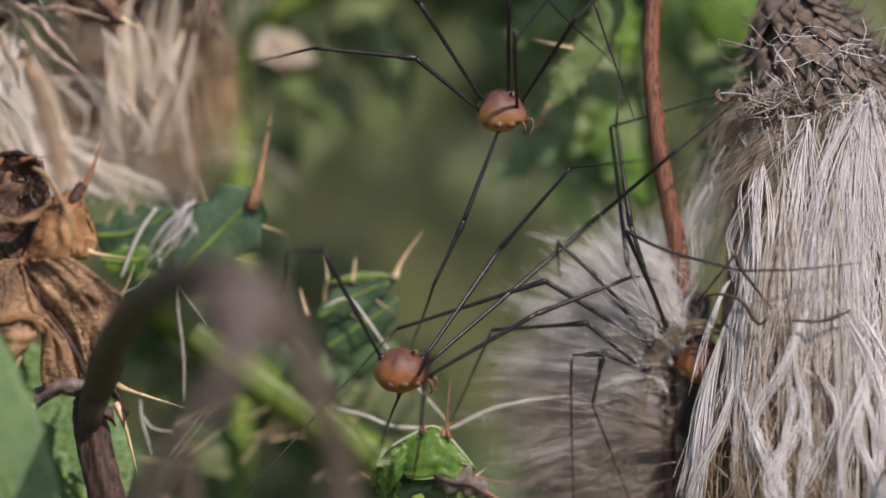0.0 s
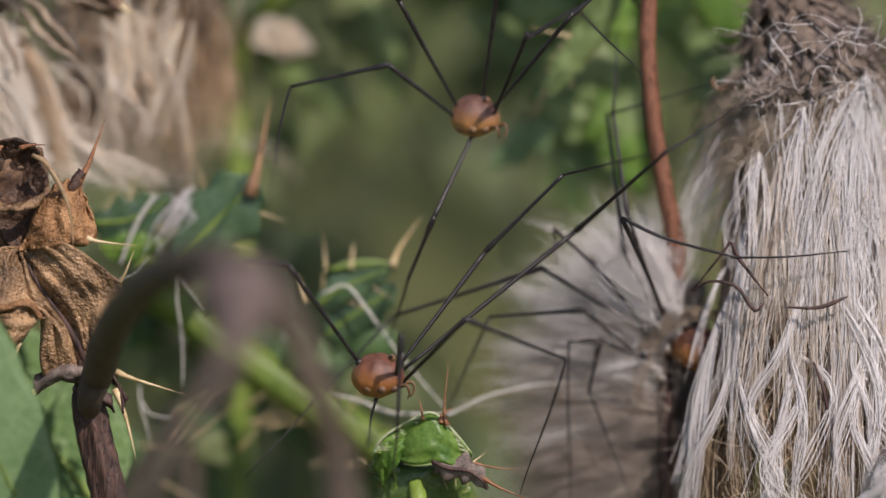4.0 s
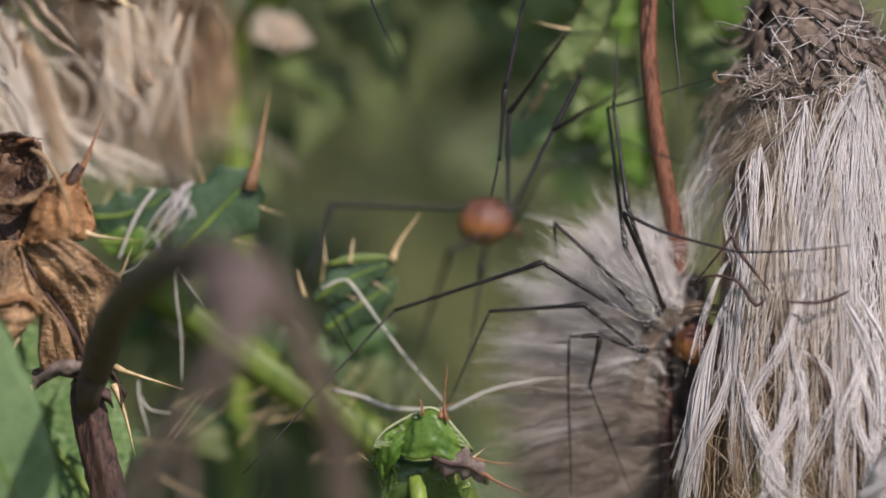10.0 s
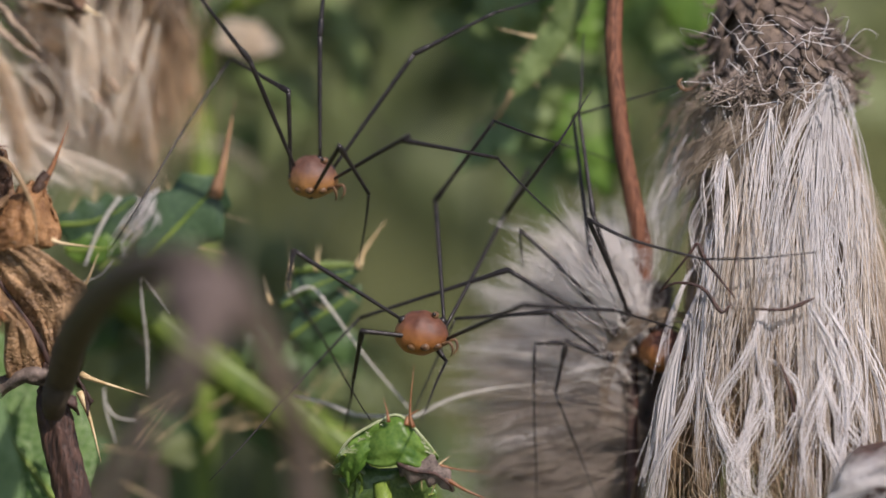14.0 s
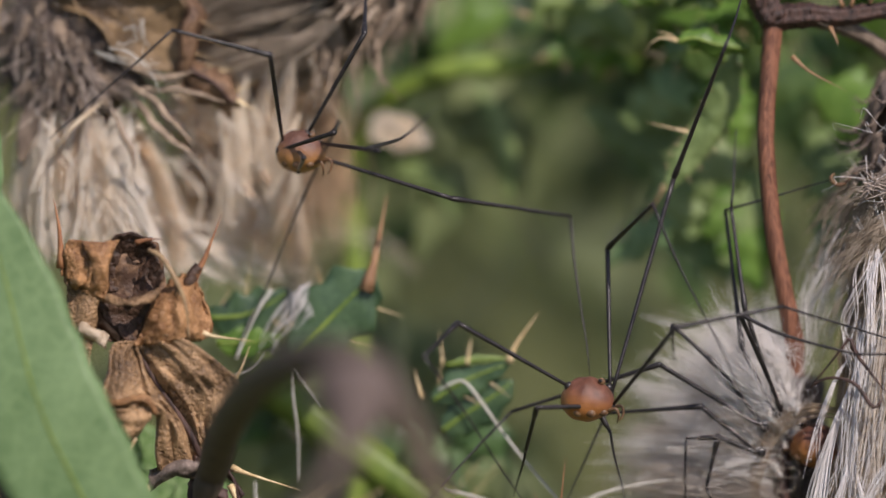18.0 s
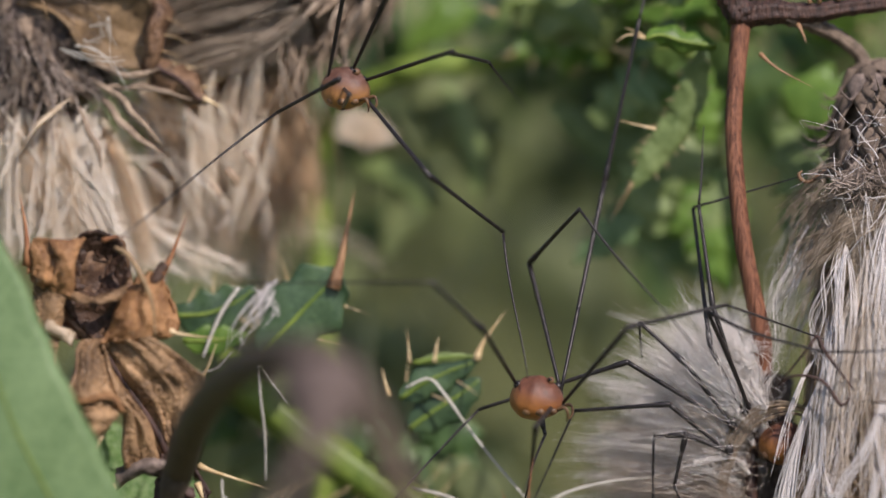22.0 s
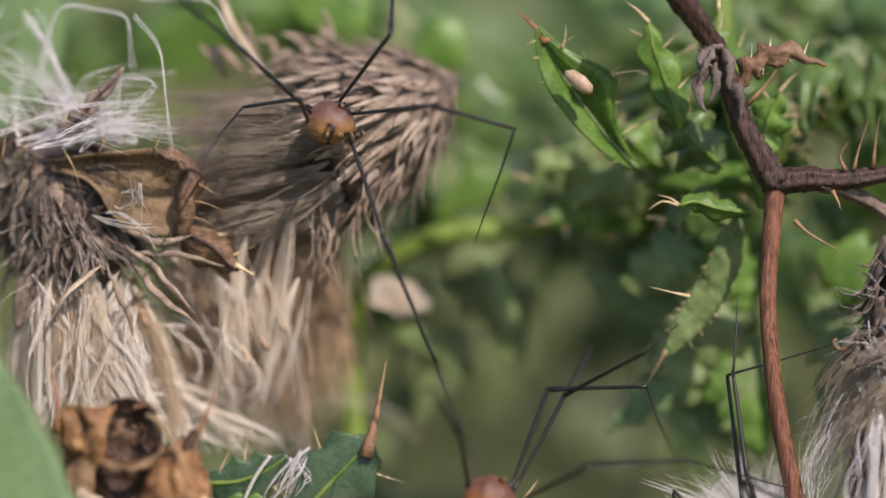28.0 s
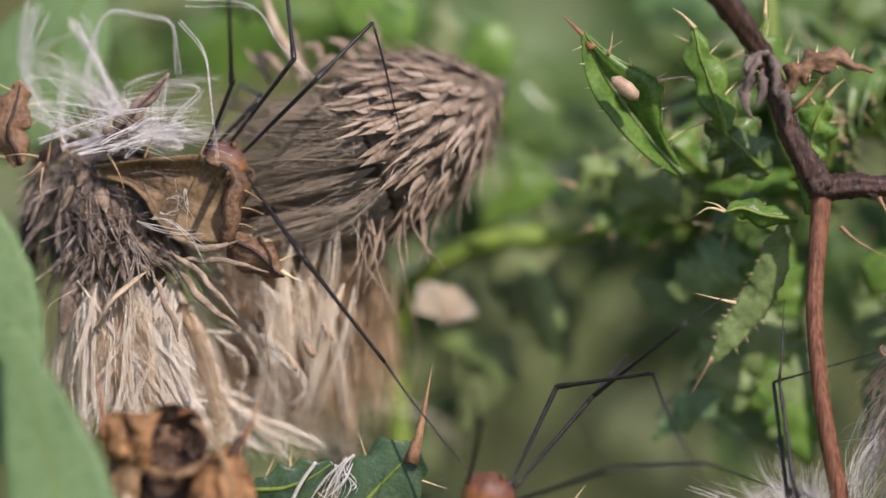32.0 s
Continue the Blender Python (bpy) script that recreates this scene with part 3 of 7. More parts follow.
def right_thistle():
    set_back(-80)
    stem_low = down_to_ground((1192, 900, 140), -80)
    ob = thing("thistle", plan(stem_low[-1]), "dried thistle with red-brown stem and white fluffy seed head", "thistle", "dried thistles")
    stem = rod("stem", [(1174, -150, 120), (1163, -30, 115), (1158, 60, 112), (1163, 150, 112), (1176, 260, 115), (1196, 360, 122), (1212, 440, 130), (1214, 500, 138)],
               (17, 14.5, 14, 14.5, 15, 16, 15), M_RED_STEM, ob, "ridged red-brown dry stem", k=40, sides=12, lumps=0.02, ridges=5)
    rod("lower_stem", [(1214, 490, 138), (1200, 560, 142), (1194, 660, 145), (1192, 900, 140)] + stem_low, (14, 11, 11, 13, 22, 26), M_DARK_STEM, ob, "dark purplish lower stem", k=40, sides=10, ridges=5)
    rod("upper_stem", [(1174, -140, 120), (1150, -180, 118), (1118, -235, 112), (1092, -300, 106), (1068, -370, 95), (1020, -430, 40), (940, -520, -40)], (26, 23, 19, 17, 16, 19, 22), M_OLD_STEM, ob, "dark brown ridged stem", k=60, sides=24, lumps=0.09, ridges=6)
    rod("branch", [(1170, -142, 120), (1225, -150, 116), (1290, -148, 120), (1370, -160, 130), (1480, -176, 150), (1640, -200, 180)], (22, 20, 17, 14, 13, 12), M_OLD_STEM, ob, "dark dry side branch", k=44, sides=24, lumps=0.06, ridges=6)
    rod("head_stalk", [(1250, -146, 118), (1300, -132, 140), (1350, -108, 165), (1385, -80, 185), (1398, -52, 190)], (17, 14, 12, 12, 15), M_BRACT, ob, "curved ridged stalk of the seed head", k=30, sides=20, lumps=0.06, ridges=6)
    for p in (((1205, -75, 116), (1235, -48, 105), (1300, -12, 95)),               ((1120, -280, 105), (1165, -330, 98), (1190, -395, 90)), ((1310, -165, 112), (1318, -200, 104), (1334, -250, 98)), ((1295, -165, 110), (1285, -190, 104), (1300, -215, 98)),
              ((1272, -128, 112), (1282, -108, 106), (1286, -92, 100)), ((1345, -170, 118), (1350, -230, 108), (1356, -262, 100))):
        thorn(p, 5, ob, M_DULL_THORN)
    leaf("dry_leaf", [(1098, -312, 100), (1125, -350, 92), (1180, -372, 84), (1262, -352, 80)], 19, M_DRY_LEAF, ob, "curled dry brown spiny leaf", spines=8, lobes=1.1, teeth=4, fold=1.0, crumple=17, wave=0.3, seed=5, spine_len=40, rib=False, thick=3)
    leaf("dry_leaf", [(1080, -385, 70), (1042, -360, 66), (1030, -310, 64), (1052, -262, 62)], 11, M_DARK_BRACT, ob, "shrivelled dark leaf", spines=4, lobes=1.0, teeth=4, fold=0.8, crumple=13, seed=6, spine_len=30, rib=False, thick=2)
    for i, (a, b) in enumerate((((1058, -380, 66), (1030, -318, 56)), ((1066, -350, 70), (1052, -282, 60)), ((1072, -372, 72), (1086, -300, 64)), ((1044, -408, 50), (1002, -452, 40)), ((1084, -322, 80), (1112, -262, 76)))):
        a, b = np.array(a, float), np.array(b, float)
        leaf("dry_bract", [a, (a + b) / 2 + np.array((8, -6, -10)), b], 8 + 2 * (i % 3), M_DARK_BRACT, ob, "shredded grey-brown bract on the stem", fold=0.6, crumple=9, rows_n=16, cols=5, rib=False, lobes=0.6, teeth=3, seed=560 + i, thick=2)
    set_back()
    head = thing("seed_head", plan((1398, -55, 110)), "", "")
    head.parent, head.location = ob, Vector(plan((1398, -55, 110)) - where(ob))
    tagged(head, "open thistle seed head with hanging white pappus")
    core(head, (1396, -62, 110), (1490, 215, 90), (28, 62, 96, 118, 124), M_BRACT, "scaly grey-brown receptacle")
    meshes = [bract_mesh("bract", l, w, m, h, q) for l, w, m, h, q in ((58, 44, M_BRACT, 0.08, 30), (64, 46, M_BRACT, 0.05, 26), (54, 42, M_DARK_BRACT, 0.14, 38))]
    scales(head, (1396, -70, 110), (1462, 130, 96), (30, 66, 96, 112, 120), 10, 24, meshes, spread=0.2, seed=11)
    # hair: plumes that spring from points under the scales and fan out downwards
    g = np.random.default_rng(21)

    def hang(n, v_low, v_high, lo, hi, squeeze, subs, per, fan, wave, bundle):
        paths = []
        for _ in range(n):
            a = g.uniform(2.75, 6.75)
            c, d = math.cos(a), math.sin(a)
            v0 = g.uniform(v_low, v_high)
            ring = np.interp(v0, (120, 250, 400), (116, 132, 150)) * squeeze
            v1 = g.uniform(lo, hi)
            open_out = np.interp(v1, (300, 480, 560, 760, 900), (150, 172, 150, 190, 222)) * squeeze
            r0 = (1457 + ring * c, v0, 92 + ring * d)
            t0 = (1452 + open_out * c - 12 * (v1 - 300) / 600, v1, 80 + open_out * 0.8 * d)
            paths.append(plume(g, r0, t0, subs, per, fan, wave, bundle, bow=(18 * c, 0, 34 * d)))
        return np.concatenate(paths)

    def front_w(u, v):
        """Depth of the head's hairy face."""
        return 84 - np.interp(v, (120, 300, 560, 900), (118, 150, 190, 214)) * math.sqrt(max(0.04, 1 - ((u - 1448) / np.interp(v, (120, 480, 900), (150, 215, 280))) ** 2))

    def lock(root, tip, n, wide, sway, rise=14.0, spread=0.85):
        """Hairs lying together in one smooth bent lock over the face of the head."""
        root, tip = np.array(root, float), np.array(tip, float)
        f = np.linspace(0, 1, 6)[:, None]
        side = g.normal(0, sway)
        c = root + (tip - root) * np.concatenate((f ** spread, f ** 1.12, f), 1)
        c[:, 0] += side * np.sin(math.pi * f[:, 0]) + g.normal(0, sway * 0.5) * np.sin(2 * math.pi * f[:, 0] + g.uniform(0, 1))
        c[1:, 2] = [front_w(p[0], p[1]) - rise * math.sin(math.pi * q) - g.uniform(0, 10) for p, q in zip(c[1:], f[1:, 0])]
        c = curve(c, 24)
        q = np.linspace(0, 1, 24)[:, None]
        c = c + g.normal(0, sway * 0.7, 3) * np.array((1, 0.5, 0.6)) * q ** 1.5 * np.sin(g.uniform(6, 13) * q + g.uniform(0, 6))
        grow = np.minimum(1, 0.12 + q * 2.2) * (1 - 0.5 * q ** 2)
        out = []
        for _ in range(n):
            off = g.normal(0, wide, 3) * np.array((1, 0.3, 0.6)) * (2.4 if g.random() < 0.08 else 1)
            p = c + off * grow + g.normal(0, wide * 0.9, 3) * q * np.sin(g.uniform(2, 5) * q + g.uniform(0, 6))
            out.append(np.stack([np.interp(np.linspace(0, g.uniform(0.86, 1.0), 24), q[:, 0], p[:, k]) for k in range(3)], 1))
        return np.array(out)

    def clear(paths):
        """Leaves out the hairs that would hang before the hollow at the side of the head."""
        rim = np.interp(paths[..., 1], (430, 520, 620, 720, 900), (1180, 1288, 1280, 1248, 1160))
        return paths[((paths[..., 0] > rim) | (paths[..., 1] < 430)).all(axis=1)]

    # fans of locks: root, how many, span and height of their tips
    fans = (((1540, 142, -44), 40, (1380, 1620), (420, 1000), M_HAIR), ((1392, 284, -52), 16, (1290, 1440), (560, 1000), M_CREAM_HAIR), ((1350, 262, -20), 9, (1286, 1345), (430, 620), M_HAIR), ((1470, 320, -90), 13, (1404, 1560), (640, 1040), M_CREAM_HAIR),
            ((1580, 300, -40), 14, (1545, 1670), (600, 1040), M_CREAM_HAIR), ((1426, 196, -50), 8, (1350, 1460), (470, 820), M_HAIR), ((1326, 400, -30), 10, (1250, 1320), (720, 960), M_HAIR), ((1508, 210, -62), 12, (1470, 1580), (520, 1000), M_HAIR))
    for root, n, span, low, hair in fans:
        h = []
        for q in range(n):
            x = (q + g.uniform(0.1, 0.9)) / n
            h.append(lock(np.array(root) + g.normal(0, 5, 3), (span[0] + (span[1] - span[0]) * x, low[0] + (low[1] - low[0]) * g.random() ** 1.8, 0), int(g.integers(2, 9)), g.uniform(2.0, 7.0), 12, spread=0.6 if root[0] == 1540 else 0.85))
        h = clear(np.concatenate(h))
        part("plume", [strands(h, rnd.uniform(0.35, 0.8, len(h)), 0.8)], hair, head, "silky white plume springing from one point", "stuff")
    ribbon = []
    for _ in range(24):
        u, v = g.uniform(1270, 1630), g.uniform(430, 640)
        ribbon.append(lock((u, v, front_w(u, v)), (u + (u - 1440) * 0.12 + g.normal(0, 44), g.uniform(820, 1060), 0), int(g.integers(8, 20)), g.uniform(2.5, 6.0), 30, 26))
    ribbon = clear(np.concatenate(ribbon))
    part("pappus", [strands(ribbon, rnd.uniform(0.4, 0.85, len(ribbon)), 0.8)], M_HAIR, head, "thick wavy white locks", "stuff")
    thin_hair = clear(hang(110, 150, 620, 600, 970, 1.02, 1, 3, 26, 34, 14))
    part("pappus", [strands(thin_hair, rnd.uniform(0.4, 0.8, len(thin_hair)), 0.7)], M_CREAM_HAIR, head, "long loose cream hairs", "stuff")
    edge = np.concatenate([lock((1300 - 6 * q, 520 + 20 * q, -30), (1204 + q * 14, 880 + 16 * q, 0), 22, 5.0, 8) for q in range(3)])
    part("pappus", [strands(edge, rnd.uniform(0.5, 1.0, len(edge)), 0.8)], M_HAIR, head, "thick white lock at the rim", "stuff")
    matted = []
    for _ in range(150):
        u, v = g.uniform(1310, 1570), g.uniform(110, 260)
        matted.append(plume(g, (u, v, front_w(u, v) + 16), (u - g.uniform(20, 110), v + g.uniform(60, 190), front_w(u - 60, v + 120) + g.uniform(0, 30)), 1, 8, 14, 12, 5, bow=(-10, -14, -10), k=10))
    matted = np.concatenate(matted)
    part("matted_hair", [strands(matted, rnd.uniform(0.5, 1.1, len(matted)))], M_DULL_HAIR, head, "matted tan hair below the scales", "stuff")
    looped = []
    for _ in range(44):
        u, v = g.uniform(1310, 1580), g.uniform(30, 190)
        w = front_w(u, max(v, 120)) - 22
        a = g.uniform(0, 6.28)
        d = np.array((math.cos(a), 0.6 * math.sin(a), 0)) * g.uniform(24, 80)
        looped.append(curve([(u, v, w), np.array((u, v, w - 20)) + d * 0.5 + g.normal(0, 14, 3), np.array((u, v, w - 14)) + d, np.array((u, v + 16, w)) + d * 1.25 + g.normal(0, 16, 3)], 14))
    part("threads", [strands(np.array(looped), rnd.uniform(0.45, 1.0, len(looped)))], M_HAIR, head, "white threads looped over the scales", "stuff")
    tangle = []
    for _ in range(170):
        u, v = g.uniform(1225, 1620), g.uniform(540, 880)
        a, long = g.normal(1.57, 0.55), g.uniform(80, 230)
        d = np.array((math.cos(a), math.sin(a), 0)) * long
        bend = np.array((g.normal(0, 26), g.normal(0, 10), 0))
        p = np.array([(u, v, 0), np.array((u, v, 0)) + d * 0.35 + bend, np.array((u, v, 0)) + d * 0.7 - bend * g.uniform(-0.6, 0.8), np.array((u, v, 0)) + d + g.normal(0, 16, 3)])
        p[:, 2] = [front_w(q[0], q[1]) - g.uniform(0, 18) for q in p]
        tangle.append(curve(p, 16))
    tangle = clear(np.array(tangle))
    part("pappus", [strands(tangle, rnd.uniform(0.45, 0.85, len(tangle)), 0.7)], M_TAN_HAIR, head, "tangled straw-coloured hairs", "stuff")
    sweeping = []
    for _ in range(90):
        u, v = g.uniform(1370, 1570), g.uniform(160, 420)
        tip, side = np.array((u + g.normal(-16, 74), v + g.uniform(260, 560))), g.normal(0, 20)
        f = np.linspace(0, 1, 6)
        p = np.stack((u + (tip[0] - u) * f + side * np.sin(g.uniform(4, 8) * f + g.uniform(0, 3)), v + (tip[1] - v) * f, 0 * f), 1)
        p[:, 2] = [front_w(q[0], q[1]) - g.uniform(4, 22) for q in p]
        sweeping.append(curve(p, 20))
    sweeping = clear(np.array(sweeping))
    part("pappus", [strands(sweeping, rnd.uniform(0.5, 0.95, len(sweeping)), 0.7)], M_HAIR, head, "long white hairs sweeping across", "stuff")
    clump = locks(70, 2, lambda q: (1372 + q.normal(0, 24), 162 + q.normal(0, 14), -34 + q.normal(0, 8)), lambda q: (1372 + q.normal(0, 30), 162 + q.normal(0, 18), -44 + q.normal(0, 8)), (0, 0, -6), 8, 6, 98, k=7)
    part("chaff", [strands(clump, rnd.uniform(1.0, 2.4, len(clump)))], M_CHAFF, head, "clump of grey-brown chaff", "stuff")
    base = clear(hang(190, 170, 640, 560, 1080, 0.95, 1, 13, 30, 56, 11))
    part("inner_pappus", [strands(base, rnd.uniform(0.4, 0.9, len(base)), 0.7)], M_STRAW_BASE, head, "straw-coloured hairs under the white locks", "stuff")
    inner = clear(hang(70, 200, 560, 640, 1080, 0.84, 2, 18, 26, 28, 10))
    part("inner_pappus", [strands(inner, rnd.uniform(0.5, 1.2, len(inner)), 0.6)], M_GOLD_HAIR, head, "tangled straw-coloured inner hairs", "stuff")
    low_hair = clear(hang(60, 430, 760, 780, 1080, 0.92, 2, 12, 30, 38, 9))
    part("inner_pappus", [strands(low_hair, rnd.uniform(0.45, 1.0, len(low_hair)), 0.6)], M_GOLD_HAIR, head, "wavy straw-coloured hairs", "stuff")

    def ring_point(q, v0, v1):
        a = q.uniform(2.6, 6.9)
        return 1455 + 122 * math.cos(a), q.uniform(v0, v1) - 14 * math.cos(a), 92 + 120 * math.sin(a)

    mat_hair = []
    for _ in range(46):
        p0 = np.array(ring_point(g, 100, 230))
        a = g.normal(0.25, 0.6)
        p1 = p0 + np.array((math.cos(a) * g.uniform(24, 70) * g.choice((-1, 1)), math.sin(a) * 70, -g.uniform(8, 30)))
        mat_hair.append(plume(g, p0, p1, 1, 7, 8, 7, 4.5, bow=(0, -10, -22), k=9))
    mat_hair = np.concatenate(mat_hair)
    part("chaff", [strands(mat_hair, rnd.uniform(1.0, 2.2, len(mat_hair)))], M_CHAFF, head, "matted grey-brown chaff", "stuff")
    shred = []
    for _ in range(30):
        p0 = np.array(ring_point(g, 70, 260)) + np.array((0, 0, -14))
        a = g.uniform(-2.6, -0.5)
        shred.append(plume(g, p0, p0 + np.array((math.cos(a) * 60, -math.sin(a) * -1 * 55, -30)) * g.uniform(0.6, 1.5), 1, 3, 6, 5, 3, k=8))
    shred = np.concatenate(shred)
    part("shred", [strands(shred, rnd.uniform(0.6, 1.5, len(shred)))], M_HAIR, head, "pale torn shreds", "stuff")
    wisp = []
    for _ in range(40):
        p0 = (g.uniform(1290, 1350), g.uniform(210, 340), g.uniform(20, 140))
        wisp.append(plume(g, p0, (g.uniform(1190, 1285), g.uniform(300, 520), g.uniform(0, 160)), 1, 5, 14, 12, 7, bow=(-26, -14, 0), k=12))
    wisp = np.concatenate(wisp)
    part("wisp_hair", [strands(wisp, rnd.uniform(0.35, 0.8, len(wisp)))], M_HAIR, head, "loose white wisps", "stuff")
    # bent straw-coloured hairs in an arch round the hollow at the side of the head
    arch = []
    for _ in range(18):
        q = g.normal(0, 5)
        arch.append(curve([(1300 + q, 566 + q, 20), (1240 + q, 556 + q, 14), (1178 + q, 586 + q, 20), (1146 + q, 650 + q, 34), (1140 + q * 0.6, 720, 50), (1152 + q, 756 + 14 * g.normal(), 60)], 18) + g.normal(0, 2.5, (1, 3)))
    part("hollow_hair", [strands(np.array(arch), rnd.uniform(0.8, 1.4, len(arch)))], M_TAN_HAIR, head, "bent straw-coloured hairs round a hollow", "stuff")
    over = np.concatenate([plume(g, (1300 - 8 * q, 470 + 8 * q, -10), (1236 - 14 * q, 640 + 34 * q, -24), 1, 6, 8, 10, 4, bow=(-14, 0, -8)) for q in range(3)])
    part("wisp_hair", [strands(over, rnd.uniform(0.5, 0.9, len(over)))], M_HAIR, head, "white hairs across the hollow", "stuff")
    # dark tube added behind the hairs in place of the shade in there
    part("hollow", [tube(plan(curve([(1250, 500, 190), (1225, 600, 200), (1215, 700, 200), (1240, 830, 180)], 10)), np.array((20, 52, 56, 40)) * UNIT, 12, 0.06)], M_DARK_BRACT, head, "added dark tube standing in for the hollow's shade")
    for p in (((1227, 516, -96), (1259, 499, -112), (1305, 509, -124), (1336, 550, -130), (1353, 537, -132)), ((1232, 510, -104), (1280, 450, -118), (1296, 431, -124), (1310, 460, -126), (1360, 525, -130)), ((1440, 640, -140), (1458, 690, -146), (1466, 738, -142)), ((1395, 545, -150), (1450, 545, -156), (1500, 526, -150))):
        rod("dark_husk", p, (1.6, 2.6, 3.2, 4, 1.2), M_DARK_STEM, head, "thin dark curled husk", k=14, sides=6)
    rod("hook", [(1326, 128, 40), (1298, 152, 20), (1280, 154, 10), (1272, 143, 8), (1279, 136, 8)], (2, 3.5, 4, 3, 1.5), M_DRY_LEAF, head, "small hooked dry bract", k=12, sides=6)
    return ob


def white_tuft():
    """The white tuft of loosened hair behind the red stem."""
    low = down_to_ground((1185, 900, 200), 60)
    ob = thing("seed_tuft", plan(low[-1]), "soft white tuft of thistle down on a thin stem", "seed tuft")
    rod("stem", [(1180, 820, 180), (1185, 900, 200)] + low, (8, 9, 20, 24), M_DARK_STEM, ob, k=18)
    g = np.random.default_rng(5)
    paths = []
    lower = []
    for _ in range(1500):
        v = g.uniform(530, 910)
        a = radians(np.interp(v, (530, 600, 680, 760, 900), (112, 142, 164, 178, 188)) + g.normal(0, 12))
        r = g.uniform(0.3, 1.0) * np.interp(v, (530, 600, 700, 900), (180, 262, 300, 315))
        r0 = np.array((1186 + g.normal(0, 16), v + g.normal(0, 18), np.interp(v, (540, 900), (80, 190)) + g.normal(0, 30)))
        t0 = r0 + np.array((math.cos(a) * r, -math.sin(a) * r, g.uniform(-60, 60)))
        # likelier further down: hair whose duller colour also stands for shade
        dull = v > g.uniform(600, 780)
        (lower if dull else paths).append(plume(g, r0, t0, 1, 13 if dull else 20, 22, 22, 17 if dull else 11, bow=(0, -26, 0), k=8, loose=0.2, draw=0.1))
    for hair, mat, text in ((paths, M_DOWN, "soft white down"), (lower, M_SHADED_STRAW_DOWN, "straw-coloured down, darkened for the shade low in the tuft")):
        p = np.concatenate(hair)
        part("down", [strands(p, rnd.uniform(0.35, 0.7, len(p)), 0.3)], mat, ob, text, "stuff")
    return ob


def left_head():
    """The dark-scaled seed head, its dry leaves and the stem that bends over before it."""
    low = down_to_ground((205, 905, -70), -60)
    ob = thing("thistle", plan(low[-1]), "dead thistle with curled brown leaves on a dark ridged stem", "thistle", "dried thistles")
    rod("stem", [(172, 640, -60), (170, 680, -64), (168, 720, -70), (184, 800, -70), (205, 905, -70)] + low, (26, 30, 32, 34, 36, 38), M_OLD_STEM, ob, "dark ridged stem with reddish streaks", k=44, sides=24, lumps=0.04, ridges=6)
    for a, b, q in (((150, 650, -90), (214, 700, -100), 21), ((196, 640, -70), (236, 700, -84), 22)):
        sheet("dry_bract", [a, (a[0] + 16, a[1] + 26, a[2] - 12), b], [(a[0] + 8, a[1] + 34, a[2]), (a[0] + 30, a[1] + 50, a[2] - 14), (b[0] - 6, b[1] + 30, b[2])], -8, M_DARK_STEM, ob, "dark shrivelled bract on the stem", wrinkle=10, frayed=1.0, rows_n=16, cols=9, seed=q)
    rod("bent_stem", [(170, 730, -78), (172, 700, -130), (186, 655, -160), (206, 590, -345), (246, 525, -604), (310, 478, -863), (390, 462, -1011), (450, 480, -1085), (498, 530, -1085), (536, 605, -1085), (570, 695, -1085), (602, 795, -1048), (618, 930, -1048)],
        (18, 24, 29, 31, 33, 33, 31, 29, 27, 26, 27, 29, 31), M_ARCH, ob, "dull brown stem bent over", k=60, sides=12, lumps=0.02)
    rod("dead_stem", [(450, 520, -1270), (436, 570, -1307), (400, 660, -1344), (345, 740, -1344), (275, 850, -1344), (215, 970, -1307)], (46, 40, 20, 16, 17, 20), M_GREY_STEM, ob, "grey-brown dead stem", k=30, sides=12, lumps=0.03)
    core(ob, (370, 500, -1233), (490, 570, -1251), (30, 66, 74, 40), M_GREY_STEM, "grey-brown dead head")
    # curled dry leaf: two halves folded along a dark midrib, an upright lobe and a hollow curl at the top
    rib = [(49, 444, -88), (76, 498, -84), (118, 558, -80), (147, 605, -76), (168, 650, -66)]
    sheet("dry_leaf", rib, [(94, 427, -128), (141, 436, -132), (189, 474, -128), (223, 510, -112), (214, 555, -98), (196, 605, -84), (180, 652, -66)], -16, M_PALE_DRY, ob, "broad netted brown dry leaf half", wrinkle=18, frayed=0.5, rows_n=52, cols=24, seed=3)
    sheet("dry_leaf", [(46, 440, -96), (4, 450, -120), (-6, 498, -132), (-19, 546, -138), (13, 550, -134), (70, 546, -124), (88, 575, -110), (85, 623, -92), (94, 662, -72)], rib, -20, M_PALE_DRY, ob, "broad netted brown dry leaf half", wrinkle=18, frayed=0.5, rows_n=52, cols=24, seed=4)
    sheet("dry_leaf", [(-29, 565, -130), (-2, 591, -142), (39, 610, -140), (56, 584, -132)], [(-16, 538, -118), (40, 546, -150), (70, 536, -150), (88, 565, -138)], -8, M_PALE_DRY, ob, "curled brown leaf lobe with a yellowish rim", wrinkle=15, frayed=1.0, rows_n=30, cols=13, seed=9)
    sheet("dry_leaf", [(-17, 536, -122), (16, 541, -152), (64, 531, -156), (89, 560, -142)], [(-13, 547, -122), (16, 552, -154), (62, 542, -158), (83, 567, -142)], -3, M_RUST_LEAF, ob, "yellowish rolled leaf rim", wrinkle=5, rows_n=24, cols=5, seed=19)
    sheet("dry_leaf", [(41, 447, -108), (68, 396, -122), (90, 347, -124), (122, 321, -112)], [(143, 436, -120), (178, 427, -118), (169, 367, -108), (158, 318, -104)], -20, M_RUST_LEAF, ob, "rust-brown netted upright leaf lobe", wrinkle=17, frayed=0.6, rows_n=40, cols=20, seed=14)
